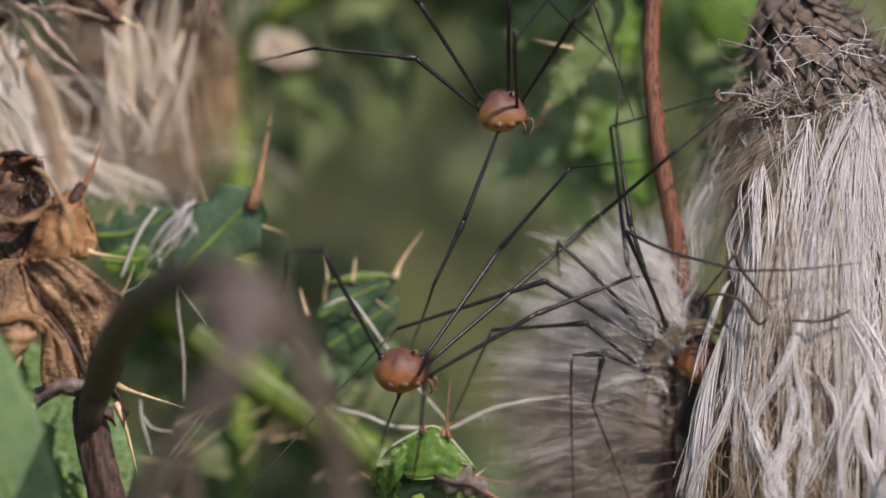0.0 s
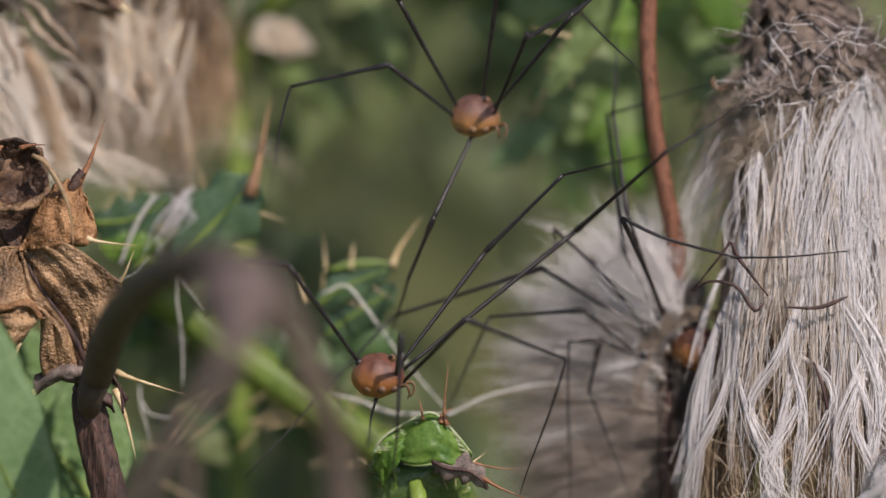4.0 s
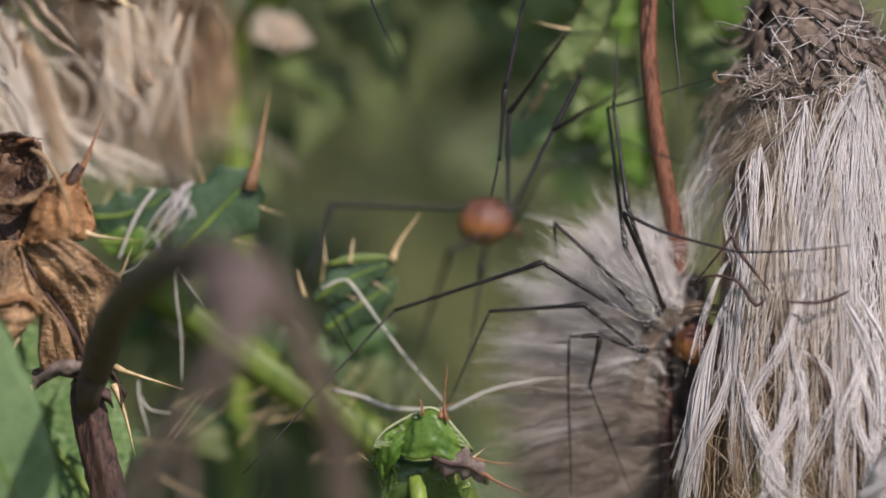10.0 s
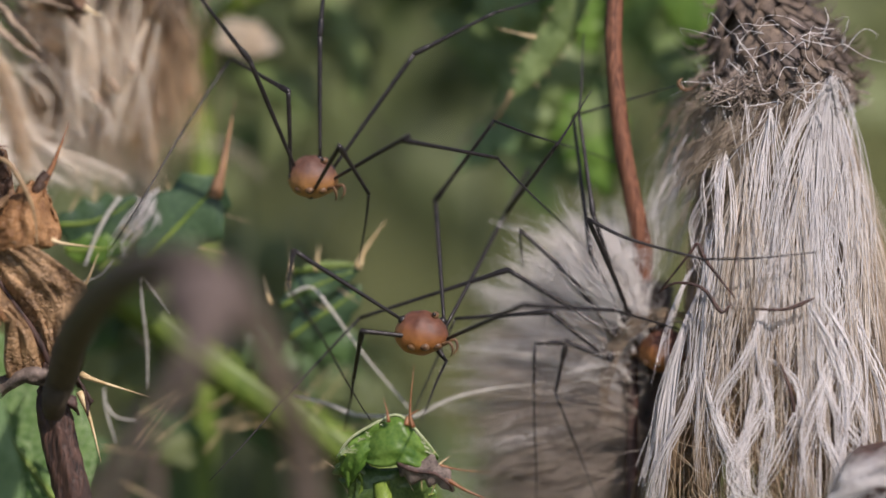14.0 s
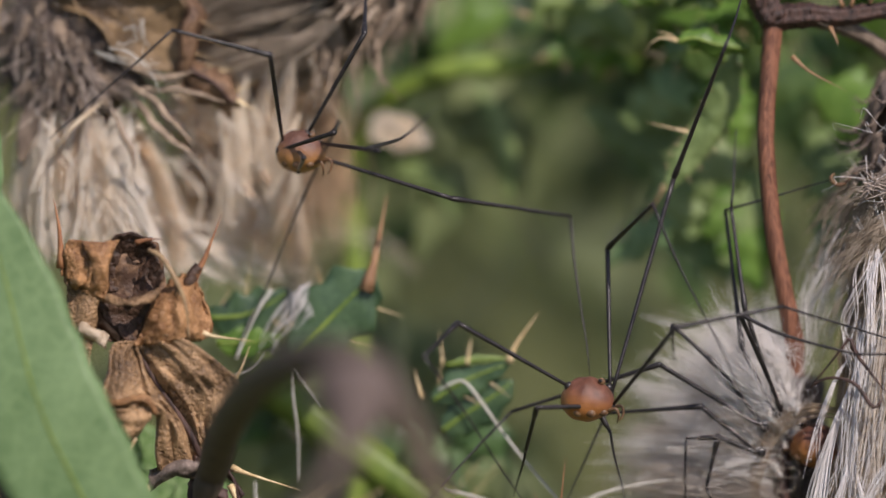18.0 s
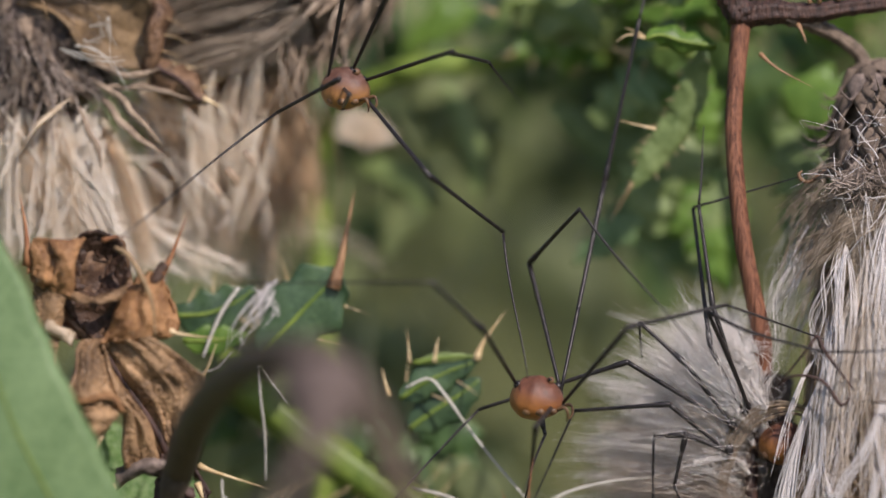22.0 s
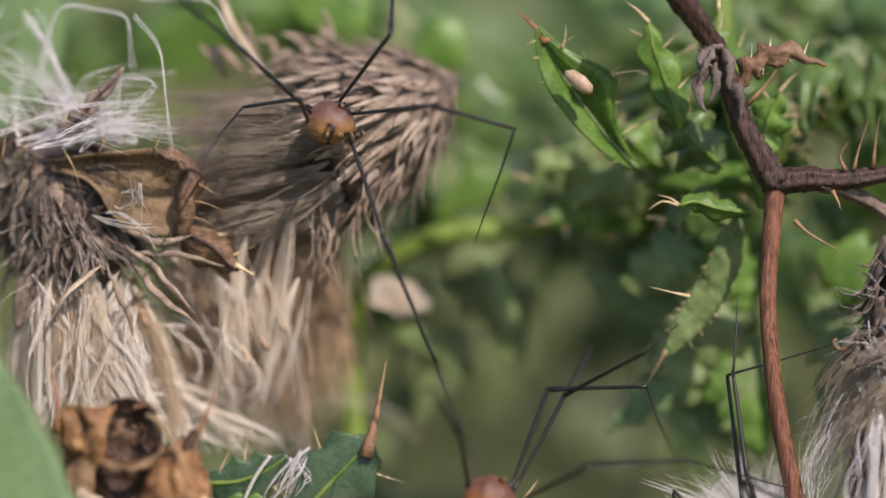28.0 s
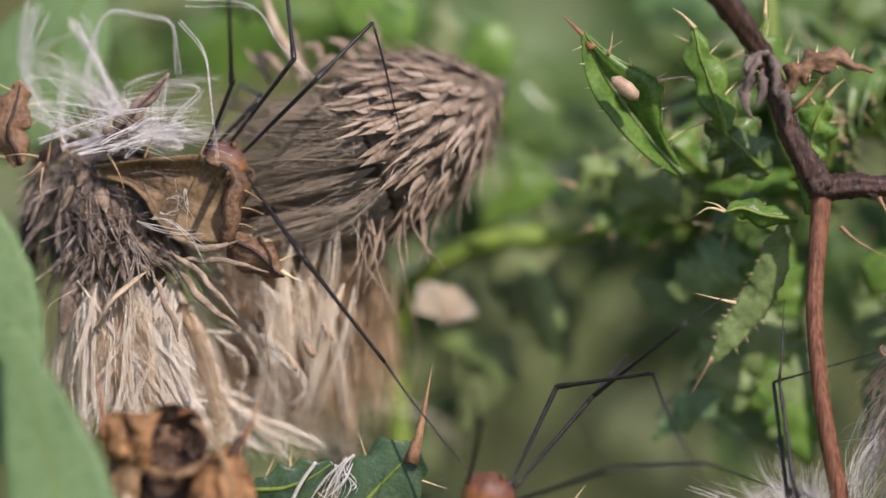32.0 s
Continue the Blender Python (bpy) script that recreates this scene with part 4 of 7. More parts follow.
    # cupped tip, its inner shade painted by the near-black colour
    sheet("dry_leaf", [(-3, 337, -92), (2, 290, -108), (32, 251, -114), (73, 260, -104)], [(6, 361, -100), (46, 366, -96), (76, 353, -96), (97, 307, -98)], 40, M_HOOD, ob, "crumpled leaf tip, darkened for the shade in its curl", wrinkle=15, frayed=0.9, rows_n=36, cols=18, seed=10)
    sheet("dry_leaf", [(-28, 354, -110), (22, 363, -136), (64, 361, -134), (90, 346, -122)], [(-23, 366, -108), (22, 377, -136), (64, 374, -132), (89, 361, -120)], -4, M_PALE_DRY, ob, "curled rim of the leaf tip", wrinkle=16, frayed=0.6, rows_n=26, cols=7, seed=16)
    # neck below the tip, shade put into its colour
    sheet("dry_leaf", [(-27, 361, -96), (-13, 391, -92), (16, 422, -90), (44, 447, -92)], [(90, 359, -110), (89, 382, -108), (73, 411, -104), (53, 436, -100)], 14, M_HOOD, ob, "leaf neck with painted shade under the tip", wrinkle=9, rows_n=26, cols=13, seed=11)
    sheet("dry_leaf", [(-81, 321, -86), (-80, 281, -100), (-56, 265, -110), (-22, 267, -104)], [(-69, 346, -92), (-47, 346, -112), (-18, 338, -116), (0, 293, -106)], -9, M_RUST_LEAF, ob, "rolled rust-brown leaf rim", wrinkle=14, frayed=0.9, rows_n=30, cols=15, seed=12)
    sheet("dry_leaf", [(-46, 264, -114), (-34, 296, -122), (-38, 330, -118), (-52, 352, -106)], [(16, 262, -116), (2, 300, -128), (2, 338, -120), (-8, 366, -108)], -12, M_RUST_LEAF, ob, "golden-brown fold joining the rolled rim to the leaf tip", wrinkle=11, frayed=0.7, rows_n=26, cols=13, seed=74)
    sheet("dry_leaf", [(-71, 331, -92), (-65, 391, -98), (-55, 450, -94), (-44, 502, -90)], [(-14, 338, -104), (-20, 388, -108), (-26, 432, -100), (-33, 503, -92)], -10, M_PALE_DRY, ob, "pale torn strip of leaf", wrinkle=9, frayed=0.7, rows_n=30, cols=9, seed=70)
    sheet("dry_leaf", [(-49, 405, -112), (-19, 417, -116), (2, 427, -110)], [(-52, 421, -112), (-23, 440, -116), (-4, 452, -108)], -6, M_CREAM_HUSK, ob, "pale torn strip of leaf", wrinkle=7, frayed=0.7, rows_n=20, cols=7, seed=71)
    sheet("dry_bract", [(73, 666, -70), (118, 648, -92), (159, 648, -96), (189, 641, -90)], [(70, 703, -60), (106, 678, -80), (153, 674, -88), (195, 671, -80)], -10, M_DARK_BRACT, ob, "shrivelled brown leaf base clasping the stem", wrinkle=12, frayed=0.8, rows_n=26, cols=11, seed=72)
    sheet("dry_leaf", [(-73, 284, -74), (-65, 343, -74), (-52, 403, -76), (4, 444, -80)], [(88, 266, -78), (97, 337, -80), (77, 397, -84), (53, 444, -86)], 6, M_DRY_LEAF, ob, "brown back of the curled leaf", wrinkle=14, frayed=1.0, rows_n=36, cols=18, seed=73)
    rod("midrib", np.array(rib) + np.array((0, 0, -7)), (3.5, 5, 6, 8), M_DARK_STEM, ob, "dark midrib", k=18)
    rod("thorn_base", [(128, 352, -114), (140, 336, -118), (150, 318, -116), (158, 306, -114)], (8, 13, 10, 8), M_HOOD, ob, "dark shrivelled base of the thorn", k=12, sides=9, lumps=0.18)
    rod("hooked_spine", [(70, 278, -128), (94, 292, -140), (120, 335, -146), (135, 377, -142), (141, 434, -136)], (4, 5, 5, 4, 2), M_THORN_DULL, ob, "bent tan leaf spine", k=18, sides=8)
    for p, r, m in (([(141, 343, -112), (153, 321, -114), (169, 292, -114), (198, 214, -112)], 15, M_RED_THORN), ([(165, 424, -116), (189, 430, -120), (253, 437, -120)], 7, None), ([(219, 509, -108), (232, 486, -110), (248, 446, -110)], 5, None), ([(48, 606, -132), (41, 627, -134), (33, 654, -132)], 5, None), ([(-81, 310, -88), (-83, 278, -92), (-87, 236, -92), (-97, 185, -92)], 11, M_RED_THORN), ([(48, 266, -112), (70, 260, -116), (97, 260, -114)], 6, M_RED_THORN), ([(-33, 498, -92), (-28, 522, -92), (-25, 546, -92)], 5, None)):
        thorn(p, r, ob, m)
    for p, r in ((((215, 660, -60), (250, 672, -70), (338, 698, -80)), 8), (((212, 690, -50), (232, 740, -60), (252, 815, -70)), 8), (((70, 690, -60), (62, 720, -60), (50, 740, -60)), 6)):
        thorn(p, r, ob)
    return ob


# ---- the two seed heads on the other side ----
M_STRAW_HAIR = material("straw_pappus", (0.92, 0.79, 0.60), (0.995, 0.95, 0.85), 0.25, 400, 3000, 0, 0.36, vary=0.2, gloss=0.8)
M_GLEAM_HAIR = material("gleaming_cream_pappus", (0.93, 0.82, 0.66), (0.995, 0.95, 0.86), 0.2, 400, 3000, 0, 0.3, vary=0.1, gloss=0.9)
M_CURTAIN = material("golden_tan_pappus", (0.51, 0.38, 0.225), (0.87, 0.71, 0.51), 0.4, 400, 3000, 0, 0.6, vary=0.35)
M_GREY_SHRED = material("grey_shred", (0.16, 0.125, 0.10), (0.50, 0.42, 0.355), 0.6, 400, 3000, 0, 0.2, vary=0.4)
M_CREAM = material("cream_bract", (0.45, 0.33, 0.20), (0.80, 0.68, 0.50), 0.5, 400, 3000, 0.3, 0.3)


def dark_head():
    low = down_to_ground((-210, 600, 120), -200)
    ob = thing("thistle", plan(low[-1]), "dead thistle with a dark scaly seed head and straw-coloured hair", "thistle", "dried thistles")
    rod("stem", [(-140, -222, 70), (-190, -215, 90), (-235, -160, 110), (-250, 100, 120), (-210, 600, 120)] + low, (16, 17, 18, 20, 24, 28, 32), M_DARK_STEM, ob, "dark dry stem", k=36, sides=10, lumps=0.03, ridges=5)
    head = new("seed_head")
    head.parent, head.location = ob, Vector(plan((-134, -222, 70)) - where(ob))
    tagged(head, "dark scaly seed head, spent and hanging")
    core(head, (-136, -226, 72), (-66, 20, 30), (34, 92, 118, 112, 88), M_DARK_BRACT, "dark scaly receptacle")
    meshes = [bract_mesh("bract", l, w, m, h) for l, w, m, h in ((60, 36, M_DARK_BRACT, 0.15), (70, 32, M_BRACT, 0.35), (60, 30, M_TAN_BRACT, 0.3))]
    scales(head, (-138, -228, 72), (-70, 0, 34), (42, 96, 122, 118, 100), 10, 22, meshes, spread=0.35, jitter=0.25, seed=31)
    g = np.random.default_rng(33)
    paths = []
    for _ in range(17):
        a = g.uniform(3.0, 6.5)
        c, d = math.cos(a), math.sin(a)
        r0 = (-68 + 92 * c, 10 + g.uniform(-20, 60), 32 + 88 * d)
        t0 = (-34 + 130 * c + g.normal(0, 16), g.uniform(220, 350), 30 + 100 * d)
        paths.append(plume(g, r0, t0, 1, 56, 10, 10, 15, bow=(c * 24, 0, d * 30), k=14, loose=0.08, draw=0.25))
    # the first five plumes are tan to paint shade between the bright locks
    for some, mat, text in ((paths[:5], M_CURTAIN, "tan silky pappus, its colour standing for shade between locks"), (paths[5:], M_STRAW_HAIR, "straw-white silky pappus")):
        p = np.concatenate(some)
        part("pappus", [strands(p, rnd.uniform(0.3, 0.55, len(p)), 0.6)], mat, head, text, "stuff")
    lit = np.concatenate([plume(g, (-60 + g.uniform(-90, 90), 30 + g.uniform(-10, 50), -60 + g.uniform(-10, 30)), (-36 + g.uniform(-115, 120), g.uniform(190, 330), -70), 1, 40, 8, 8, 9, k=14, loose=0.0, draw=0.2) for _ in range(40)])
    part("pappus", [strands(lit, rnd.uniform(0.3, 0.6, len(lit)), 0.6)], M_GLEAM_HAIR, head, "bright silky strands", "stuff")
    broad = np.concatenate([plume(g, (-66 + g.uniform(-96, 96), 24 + g.uniform(-10, 70), -72 + g.uniform(-14, 20)), (-40 + g.uniform(-120, 130), g.uniform(170, 320), -84), 1, 20, 10, 10, 3.4, k=16, loose=0.0, draw=0.3) for _ in range(30)])
    part("pappus", [strands(broad, rnd.uniform(0.5, 1.0, len(broad)), 0.6)], M_GLEAM_HAIR, head, "flat gleaming ribbons of hair", "stuff")
    inner = np.concatenate([plume(g, (-68 + g.uniform(-70, 70), 20, 40), (-40 + g.uniform(-100, 100), g.uniform(160, 280), 40), 1, 30, 10, 12, 14, k=12) for _ in range(14)])
    part("inner_pappus", [strands(inner, rnd.uniform(0.7, 1.4, len(inner)), 0.6)], M_TAN_HAIR, head, "tan hairs inside", "stuff")
    mess = locks(24, 4, lambda q: (q.uniform(-170, 0), q.uniform(-170, 10), q.uniform(-90, -60)), lambda q: (q.uniform(-190, 60), q.uniform(-210, 50), q.uniform(-120, -70)), (0, 0, -20), 18, 9, 34, k=8)
    part("chaff", [strands(mess, rnd.uniform(0.5, 1.1, len(mess)))], M_BRACT, head, "tangled dry chaff", "stuff")
    ragged = []
    for _ in range(230):
        a, f = g.uniform(3.1, 6.4), g.uniform(0, 1)
        r = np.interp(f, (0, 0.4, 1), (60, 126, 112))
        p0 = np.array((-136 + 70 * f + r * math.cos(a), -222 + 230 * f, 70 - 40 * f + r * math.sin(a)))
        way = np.array((0.3 + 0.5 * math.cos(a), 1.0, 0.6 * math.sin(a))) + g.normal(0, 0.5, 3)
        ragged.append(plume(g, p0, p0 + way * g.uniform(30, 80), 1, 4, 10, 8, 4, bow=(10 * math.cos(a), -6, 18 * math.sin(a)), k=9))
    ragged = np.concatenate(ragged)
    part("shred", [strands(ragged, rnd.uniform(0.6, 1.7, len(ragged)), 0.4)], M_GREY_SHRED, head, "ragged grey-brown fibres over the scales", "stuff")
    fine = locks(5, 3, lambda q: (q.uniform(-60, 40), q.uniform(-150, -20), -110), lambda q: (q.uniform(-60, 80), q.uniform(-170, -10), -125), (0, 0, -14), 22, 8, 35, k=9)
    part("threads", [strands(fine, rnd.uniform(0.8, 1.3, len(fine)))], M_FIBRE, head, "fine pale threads", "stuff")
    sheet("curled_bract", [(-34, 6, -116), (-62, 34, -130), (-96, 64, -130), (-126, 108, -118)], [(-54, 14, -116), (-88, 44, -120), (-110, 74, -122), (-127, 110, -117)], -6, M_CREAM, head, "pale curled bract", wrinkle=4, thick=2, rows_n=20, cols=7, seed=3)
    leaf("loose_bract", [(-160, 0, -40), (-172, 60, -60), (-186, 120, -50)], 20, M_BRACT, head, "hanging brown bract", fold=0.4, rows_n=14, cols=7, rib=False, seed=4)
    for i, pts in enumerate((((10, -30, -90), (70, 20, -105), (128, 84, -95)), ((20, -10, -80), (60, 50, -100), (135, 112, -100)), ((-20, 20, -100), (10, 90, -115), (22, 130, -110)), ((0, -60, -90), (70, -40, -110), (130, -52, -100)), ((30, -20, -90), (110, -12, -100), (190, 4, -95)))):
        leaf("loose_bract", pts, 5 + 2 * (i % 2), M_TAN_BRACT, head, "thin twisted brown bract", thick=1.5, fold=0.3, crumple=7, rows_n=16, cols=5, rib=False, seed=40 + i)
    # papery leaf and its bud-like curl
    sheet("papery_leaf", [(-132, -188, -60), (-60, -196, -104), (10, -200, -120), (80, -202, -110), (110, -172, -96)], [(-130, -164, -60), (-66, -148, -100), (-30, -110, -110), (14, -58, -96), (102, -46, -90)], 44, M_PAPER, ob, "papery brown dry leaf with a spiny edge", wrinkle=13, frayed=0.6, seed=8)
    sheet("papery_leaf", [(72, -204, -96), (108, -170, -118), (100, -110, -118), (92, -44, -100)], [(98, -206, -76), (140, -162, -84), (130, -108, -96), (122, -52, -84)], -14, M_DRY_LEAF, ob, "crumpled brown leaf rim", wrinkle=16, frayed=1.2, rows_n=30, cols=9, seed=9)
    for p in (((120, -150, -96), (150, -136, -100), (186, -112, -100)), ((122, -110, -96), (150, -108, -100), (188, -92, -100)), ((60, -202, -110), (70, -226, -112), (92, -250, -112)), ((110, -80, -96), (140, -80, -100), (170, -66, -100)), ((-40, -198, -110), (-30, -222, -112), (-24, -240, -112)), ((112, -60, -90), (120, -84, -100), (126, -120, -104))):
        thorn(p, 3.2, ob, M_THORN_DULL)
    leaf("papery_leaf", [(112, -70, -80), (140, -40, -96), (178, -12, -96), (212, 8, -90)], 34, M_DRY_LEAF, ob, "folded rust-brown leaf tip", spines=6, lobes=0.3, teeth=3, fold=0.9, crumple=9, rows_n=24, cols=9, seed=11, spine_len=44)
    thorn(((206, 4, -92), (225, 14, -96), (246, 24, -98)), 6, ob)
    leaf("dry_bract", [(-128, -214, -70), (-92, -244, -90), (-56, -280, -96), (6, -352, -92)], 17, M_BRACT, ob, "ragged grey-brown spiny bract", spines=6, lobes=0.7, teeth=4, fold=0.5, crumple=8, rows_n=26, cols=7, seed=81, spine_len=24)
    thorn(((-105, -205, -90), (-85, -170, -110), (-72, -128, -112)), 3.4, ob, M_THORN_DULL)
    thorn(((-160, -190, -40), (-190, -230, -50), (-196, -262, -55)), 3.4, ob, M_THORN_DULL)
    # white fluff above
    set_back(70)
    fluff = np.concatenate([plume(g, (g.uniform(-190, 30), g.uniform(-240, -205), g.uniform(40, 130)), (g.uniform(-270, 80), g.uniform(-440, -280), g.uniform(20, 190)), 2, 6, 30, 44, 14, bow=(g.normal(0, 70), -30, 0), k=18) for _ in range(15)])
    flat = locks(12, 6, lambda q: (q.uniform(-190, -60), q.uniform(-225, -200), q.uniform(-20, 60)), lambda q: (q.uniform(20, 110), q.uniform(-290, -190), q.uniform(-20, 90)), (0, -26, 0), 14, 10, 37)
    part("fluff", [strands(flat, rnd.uniform(0.4, 0.9, len(flat)))], M_HAIR, ob, "white hairs lying across the head", "stuff")
    part("fluff", [strands(fluff, rnd.uniform(0.35, 0.8, len(fluff)))], M_HAIR, ob, "white fluffy down caught above the head", "stuff")
    for i, (pts, n, wide) in enumerate(((((-150, -330, 90), (-135, -400, 84), (-107, -462, 78), (-40, -456, 74), (6, -444, 70), (14, -400, 66), (18, -350, 62)), 26, 3.0), (((-240, -470, 120), (-254, -400, 120), (-250, -340, 116), (-222, -280, 110), (-190, -236, 100)), 70, 9.0), (((-165, -440, 130), (-124, -370, 120), (-96, -310, 110), (-72, -262, 100)), 70, 6.5),
                                        (((-226, -232, 10), (-150, -258, 0), (-65, -282, -10), (50, -290, -16)), 34, 4.0), (((24, -443, 40), (67, -387, 20), (80, -300, 0), (98, -191, -30)), 5, 1.4), (((30, -480, 60), (150, -470, 60), (200, -400, 60), (272, -330, 80)), 6, 3.0))):
        h = bundle(pts, max(4, n // 3), wide * 1.15, 600 + i)
        part("white_fibre", [strands(h, np.full(len(h), 0.5))], M_HAIR, ob, "bent strand of white fibres", "stuff")
    leaf("leaf", [(-310, -200, 330), (-240, -330, 320), (-180, -430, 310), (-130, -540, 310)], 105, M_BLADE, ob, "pale green leaf", fold=0.2, rows_n=24, cols=9, seed=15)
    leaf("dry_leaf", [(-262, -185, 40), (-285, -240, 30), (-270, -300, 30), (-262, -335, 34)], 34, M_DRY_LEAF, ob, "small curled brown leaf", spines=6, lobes=0.6, teeth=3, fold=0.6, crumple=10, rows_n=24, cols=9, seed=14, spine_len=60)
    for pts in (((-225, -190, 20), (-245, -170, 10), (-285, -150, 0)), ((-215, -180, 20), (-205, -240, 10), (-190, -272, 0)), ((-230, -200, 10), (-260, -205, 0), (-300, -200, 0)), ((-222, -180, 10), (-226, -140, 0), (-215, -110, 0))):
        thorn(pts, 3.4, ob, M_THORN_DULL)
    return ob


def big_head():
    low = down_to_ground((330, 700, 800), 0)
    ob = thing("thistle", plan(low[-1]), "spent thistle with a large tan scaly seed head lying sideways", "thistle", "dried thistles")
    rod("stem", [(588, -330, 200), (592, -318, 400), (540, -270, 700), (380, -150, 760), (330, 200, 780), (330, 700, 800)] + low, (17, 15, 14, 14, 14, 16, 20, 26), M_GREY_STEM, ob, "grey-brown stalk", k=36)
    head = new("seed_head")
    head.parent, head.location = ob, Vector(plan((590, -330, 200)) - where(ob))
    tagged(head, "large tan seed head with long overlapping scales")
    # core darker than the scales: shade in their gaps set by colour
    core(head, (594, -328, 200), (350, -205, 150), (22, 84, 122, 140, 142, 130), M_BRACT, "receptacle, coloured dark for the shade between its scales")
    meshes = [bract_mesh("bract", l, w, m, h) for l, w, m, h in ((74, 26, M_TAN_BRACT, 0.10), (88, 20, M_TAN_BRACT, 0.30), (62, 24, M_TAN_BRACT, 0.22), (96, 15, M_PALE_BRACT, 0.18), (56, 22, M_PALE_BRACT, 0.42))]
    scales(head, (596, -330, 200), (372, -216, 155), (16, 78, 116, 138, 146, 148), 15, 27, meshes, spread=0.24, jitter=0.3, seed=51)
    g = np.random.default_rng(53)
    paths = []
    for _ in range(70):
        a = g.uniform(0, 6.28)
        c, d = math.cos(a), math.sin(a)
        r0 = (360 + 52 * c, -210 + 118 * c, 150 + 128 * d)
        t0 = (g.uniform(40, 260), -180 + 120 * c + g.uniform(-40, 80), 190 + 130 * d)
        paths.append(plume(g, r0, t0, 1, 34, 14, 16, 15, bow=(0, 10, 0), k=12))
    p = np.concatenate(paths)
    part("pappus", [strands(p, rnd.uniform(0.6, 1.3, len(p)))], M_DULL_HAIR, head, "tan silky hairs", "stuff")
    ragged = []
    axis = np.array((-0.87, 0.44, -0.18))
    for _ in range(150):
        a, f = g.uniform(3.0, 6.4), g.uniform(0.05, 1)
        r = np.interp(f, (0, 0.3, 0.7, 1), (30, 110, 146, 152))
        p0 = np.array((596 - 224 * f + 0.45 * r * math.cos(a), -330 + 114 * f + 0.88 * r * math.cos(a), 200 - 45 * f + r * math.sin(a)))
        way = axis + g.normal(0, 0.32, 3)
        ragged.append(plume(g, p0, p0 + way * g.uniform(36, 90), 1, 4, 8, 9, 3.5, bow=(0, 6 * math.cos(a), 14 * math.sin(a)), k=9))
    ragged = np.concatenate(ragged)
    part("shred", [strands(ragged, rnd.uniform(0.6, 1.5, len(ragged)), 0.4)], M_TAN_BRACT, head, "ragged tan fibres between the scales", "stuff")
    drop = []
    for _ in range(170):
        u0 = g.uniform(110, 372)
        r0 = (u0, np.interp(u0, (170, 450), (-130, -90)) + g.uniform(-50, 40), g.uniform(150, 310))
        t0 = (u0 * 0.82 + 50 + g.normal(0, 36), g.uniform(120, 320), r0[2] + g.normal(0, 30))
        drop.append(plume(g, r0, t0, 1, 26, 16, 12, 16, bow=(8, 0, 0), k=10, draw=0.15))
    p = np.concatenate(drop)
    part("hanging_pappus", [strands(p, rnd.uniform(0.7, 1.5, len(p)))], M_CURTAIN, head, "golden-tan hair hanging in a curtain", "stuff")
    fair = np.concatenate([plume(g, (g.uniform(150, 380), g.uniform(-110, 40), g.uniform(60, 100)), (g.uniform(150, 370), g.uniform(120, 310), g.uniform(70, 120)), 1, 22, 10, 9, 12, bow=(8, 0, 0), k=12, draw=0.15) for _ in range(13)])
    part("pale_pappus", [strands(fair, rnd.uniform(0.3, 0.6, len(fair)))], M_STRAW_HAIR, head, "fair strands over the curtain of hair", "stuff")
    pale = np.concatenate([plume(g, (g.uniform(80, 170), g.uniform(-90, 20), g.uniform(120, 240)), (g.uniform(170, 310), g.uniform(60, 200), g.uniform(140, 300)), 1, 30, 14, 26, 19, bow=(44, -40, 0), k=14) for _ in range(22)])
    part("pale_pappus", [strands(pale, rnd.uniform(0.45, 1.0, len(pale)))], M_STRAW_HAIR, head, "pale feathery pappus", "stuff")
    sweep = np.concatenate([plume(g, (g.uniform(10, 150), g.uniform(110, 240), g.uniform(150, 260)), (g.uniform(160, 420), g.uniform(230, 340), g.uniform(220, 360)), 1, 18, 20, 50, 24, bow=(20, -50, 0), k=14) for _ in range(34)])
    part("pale_pappus", [strands(sweep, rnd.uniform(0.35, 0.75, len(sweep)))], M_STRAW_HAIR, head, "pale swept pappus", "stuff")
    bright = []
    for _ in range(28):
        p0 = np.array((g.uniform(-40, 180), g.uniform(-20, 170), g.uniform(60, 150)))
        bright.append(plume(g, p0, p0 + np.array((g.uniform(30, 170), g.uniform(60, 170), g.uniform(-20, 60))), 1, 12, 10, 30, 3.4, bow=(g.uniform(0, 50), g.uniform(-50, 0), 0), k=16))
    for _ in range(34):
        p0 = np.array((g.uniform(-60, 90), g.uniform(190, 270), g.uniform(50, 130)))
        bright.append(plume(g, p0, (p0[0] + g.uniform(60, 230), g.uniform(275, 360), g.uniform(50, 140)), 1, 14, 10, 26, 6, bow=(g.uniform(0, 50), g.uniform(-40, 0), 0), k=16))
    bright = np.concatenate(bright)
    part("pale_pappus", [strands(bright, rnd.uniform(0.35, 0.7, len(bright)), 0.7)], M_GLEAM_HAIR, head, "bright curved strands", "stuff")
    for u, v in ((294, 118), (232, 176), (262, 150)):
        part("seed", [tube(plan(np.array([(u - 14, v - 22, 60), (u - 8, v - 12, 58), (u, v, 58), (u + 4, v + 8, 60)])), np.array((2, 6, 7, 2)) * UNIT, 8)], M_SEED, head, "small straw-brown seed")
    for i in range(16):
        u0, v0 = g.uniform(330, 470), g.uniform(-150, -70)
        rod("loose_bract", [(u0, v0, 60), (u0 + g.normal(0, 12), v0 + 60, 46), (u0 + g.normal(0, 22), v0 + g.uniform(90, 160), 50)], (1.8, 2.4, 1.6, 0.5), M_TAN_BRACT, head, k=10, sides=5, lumps=0.15)
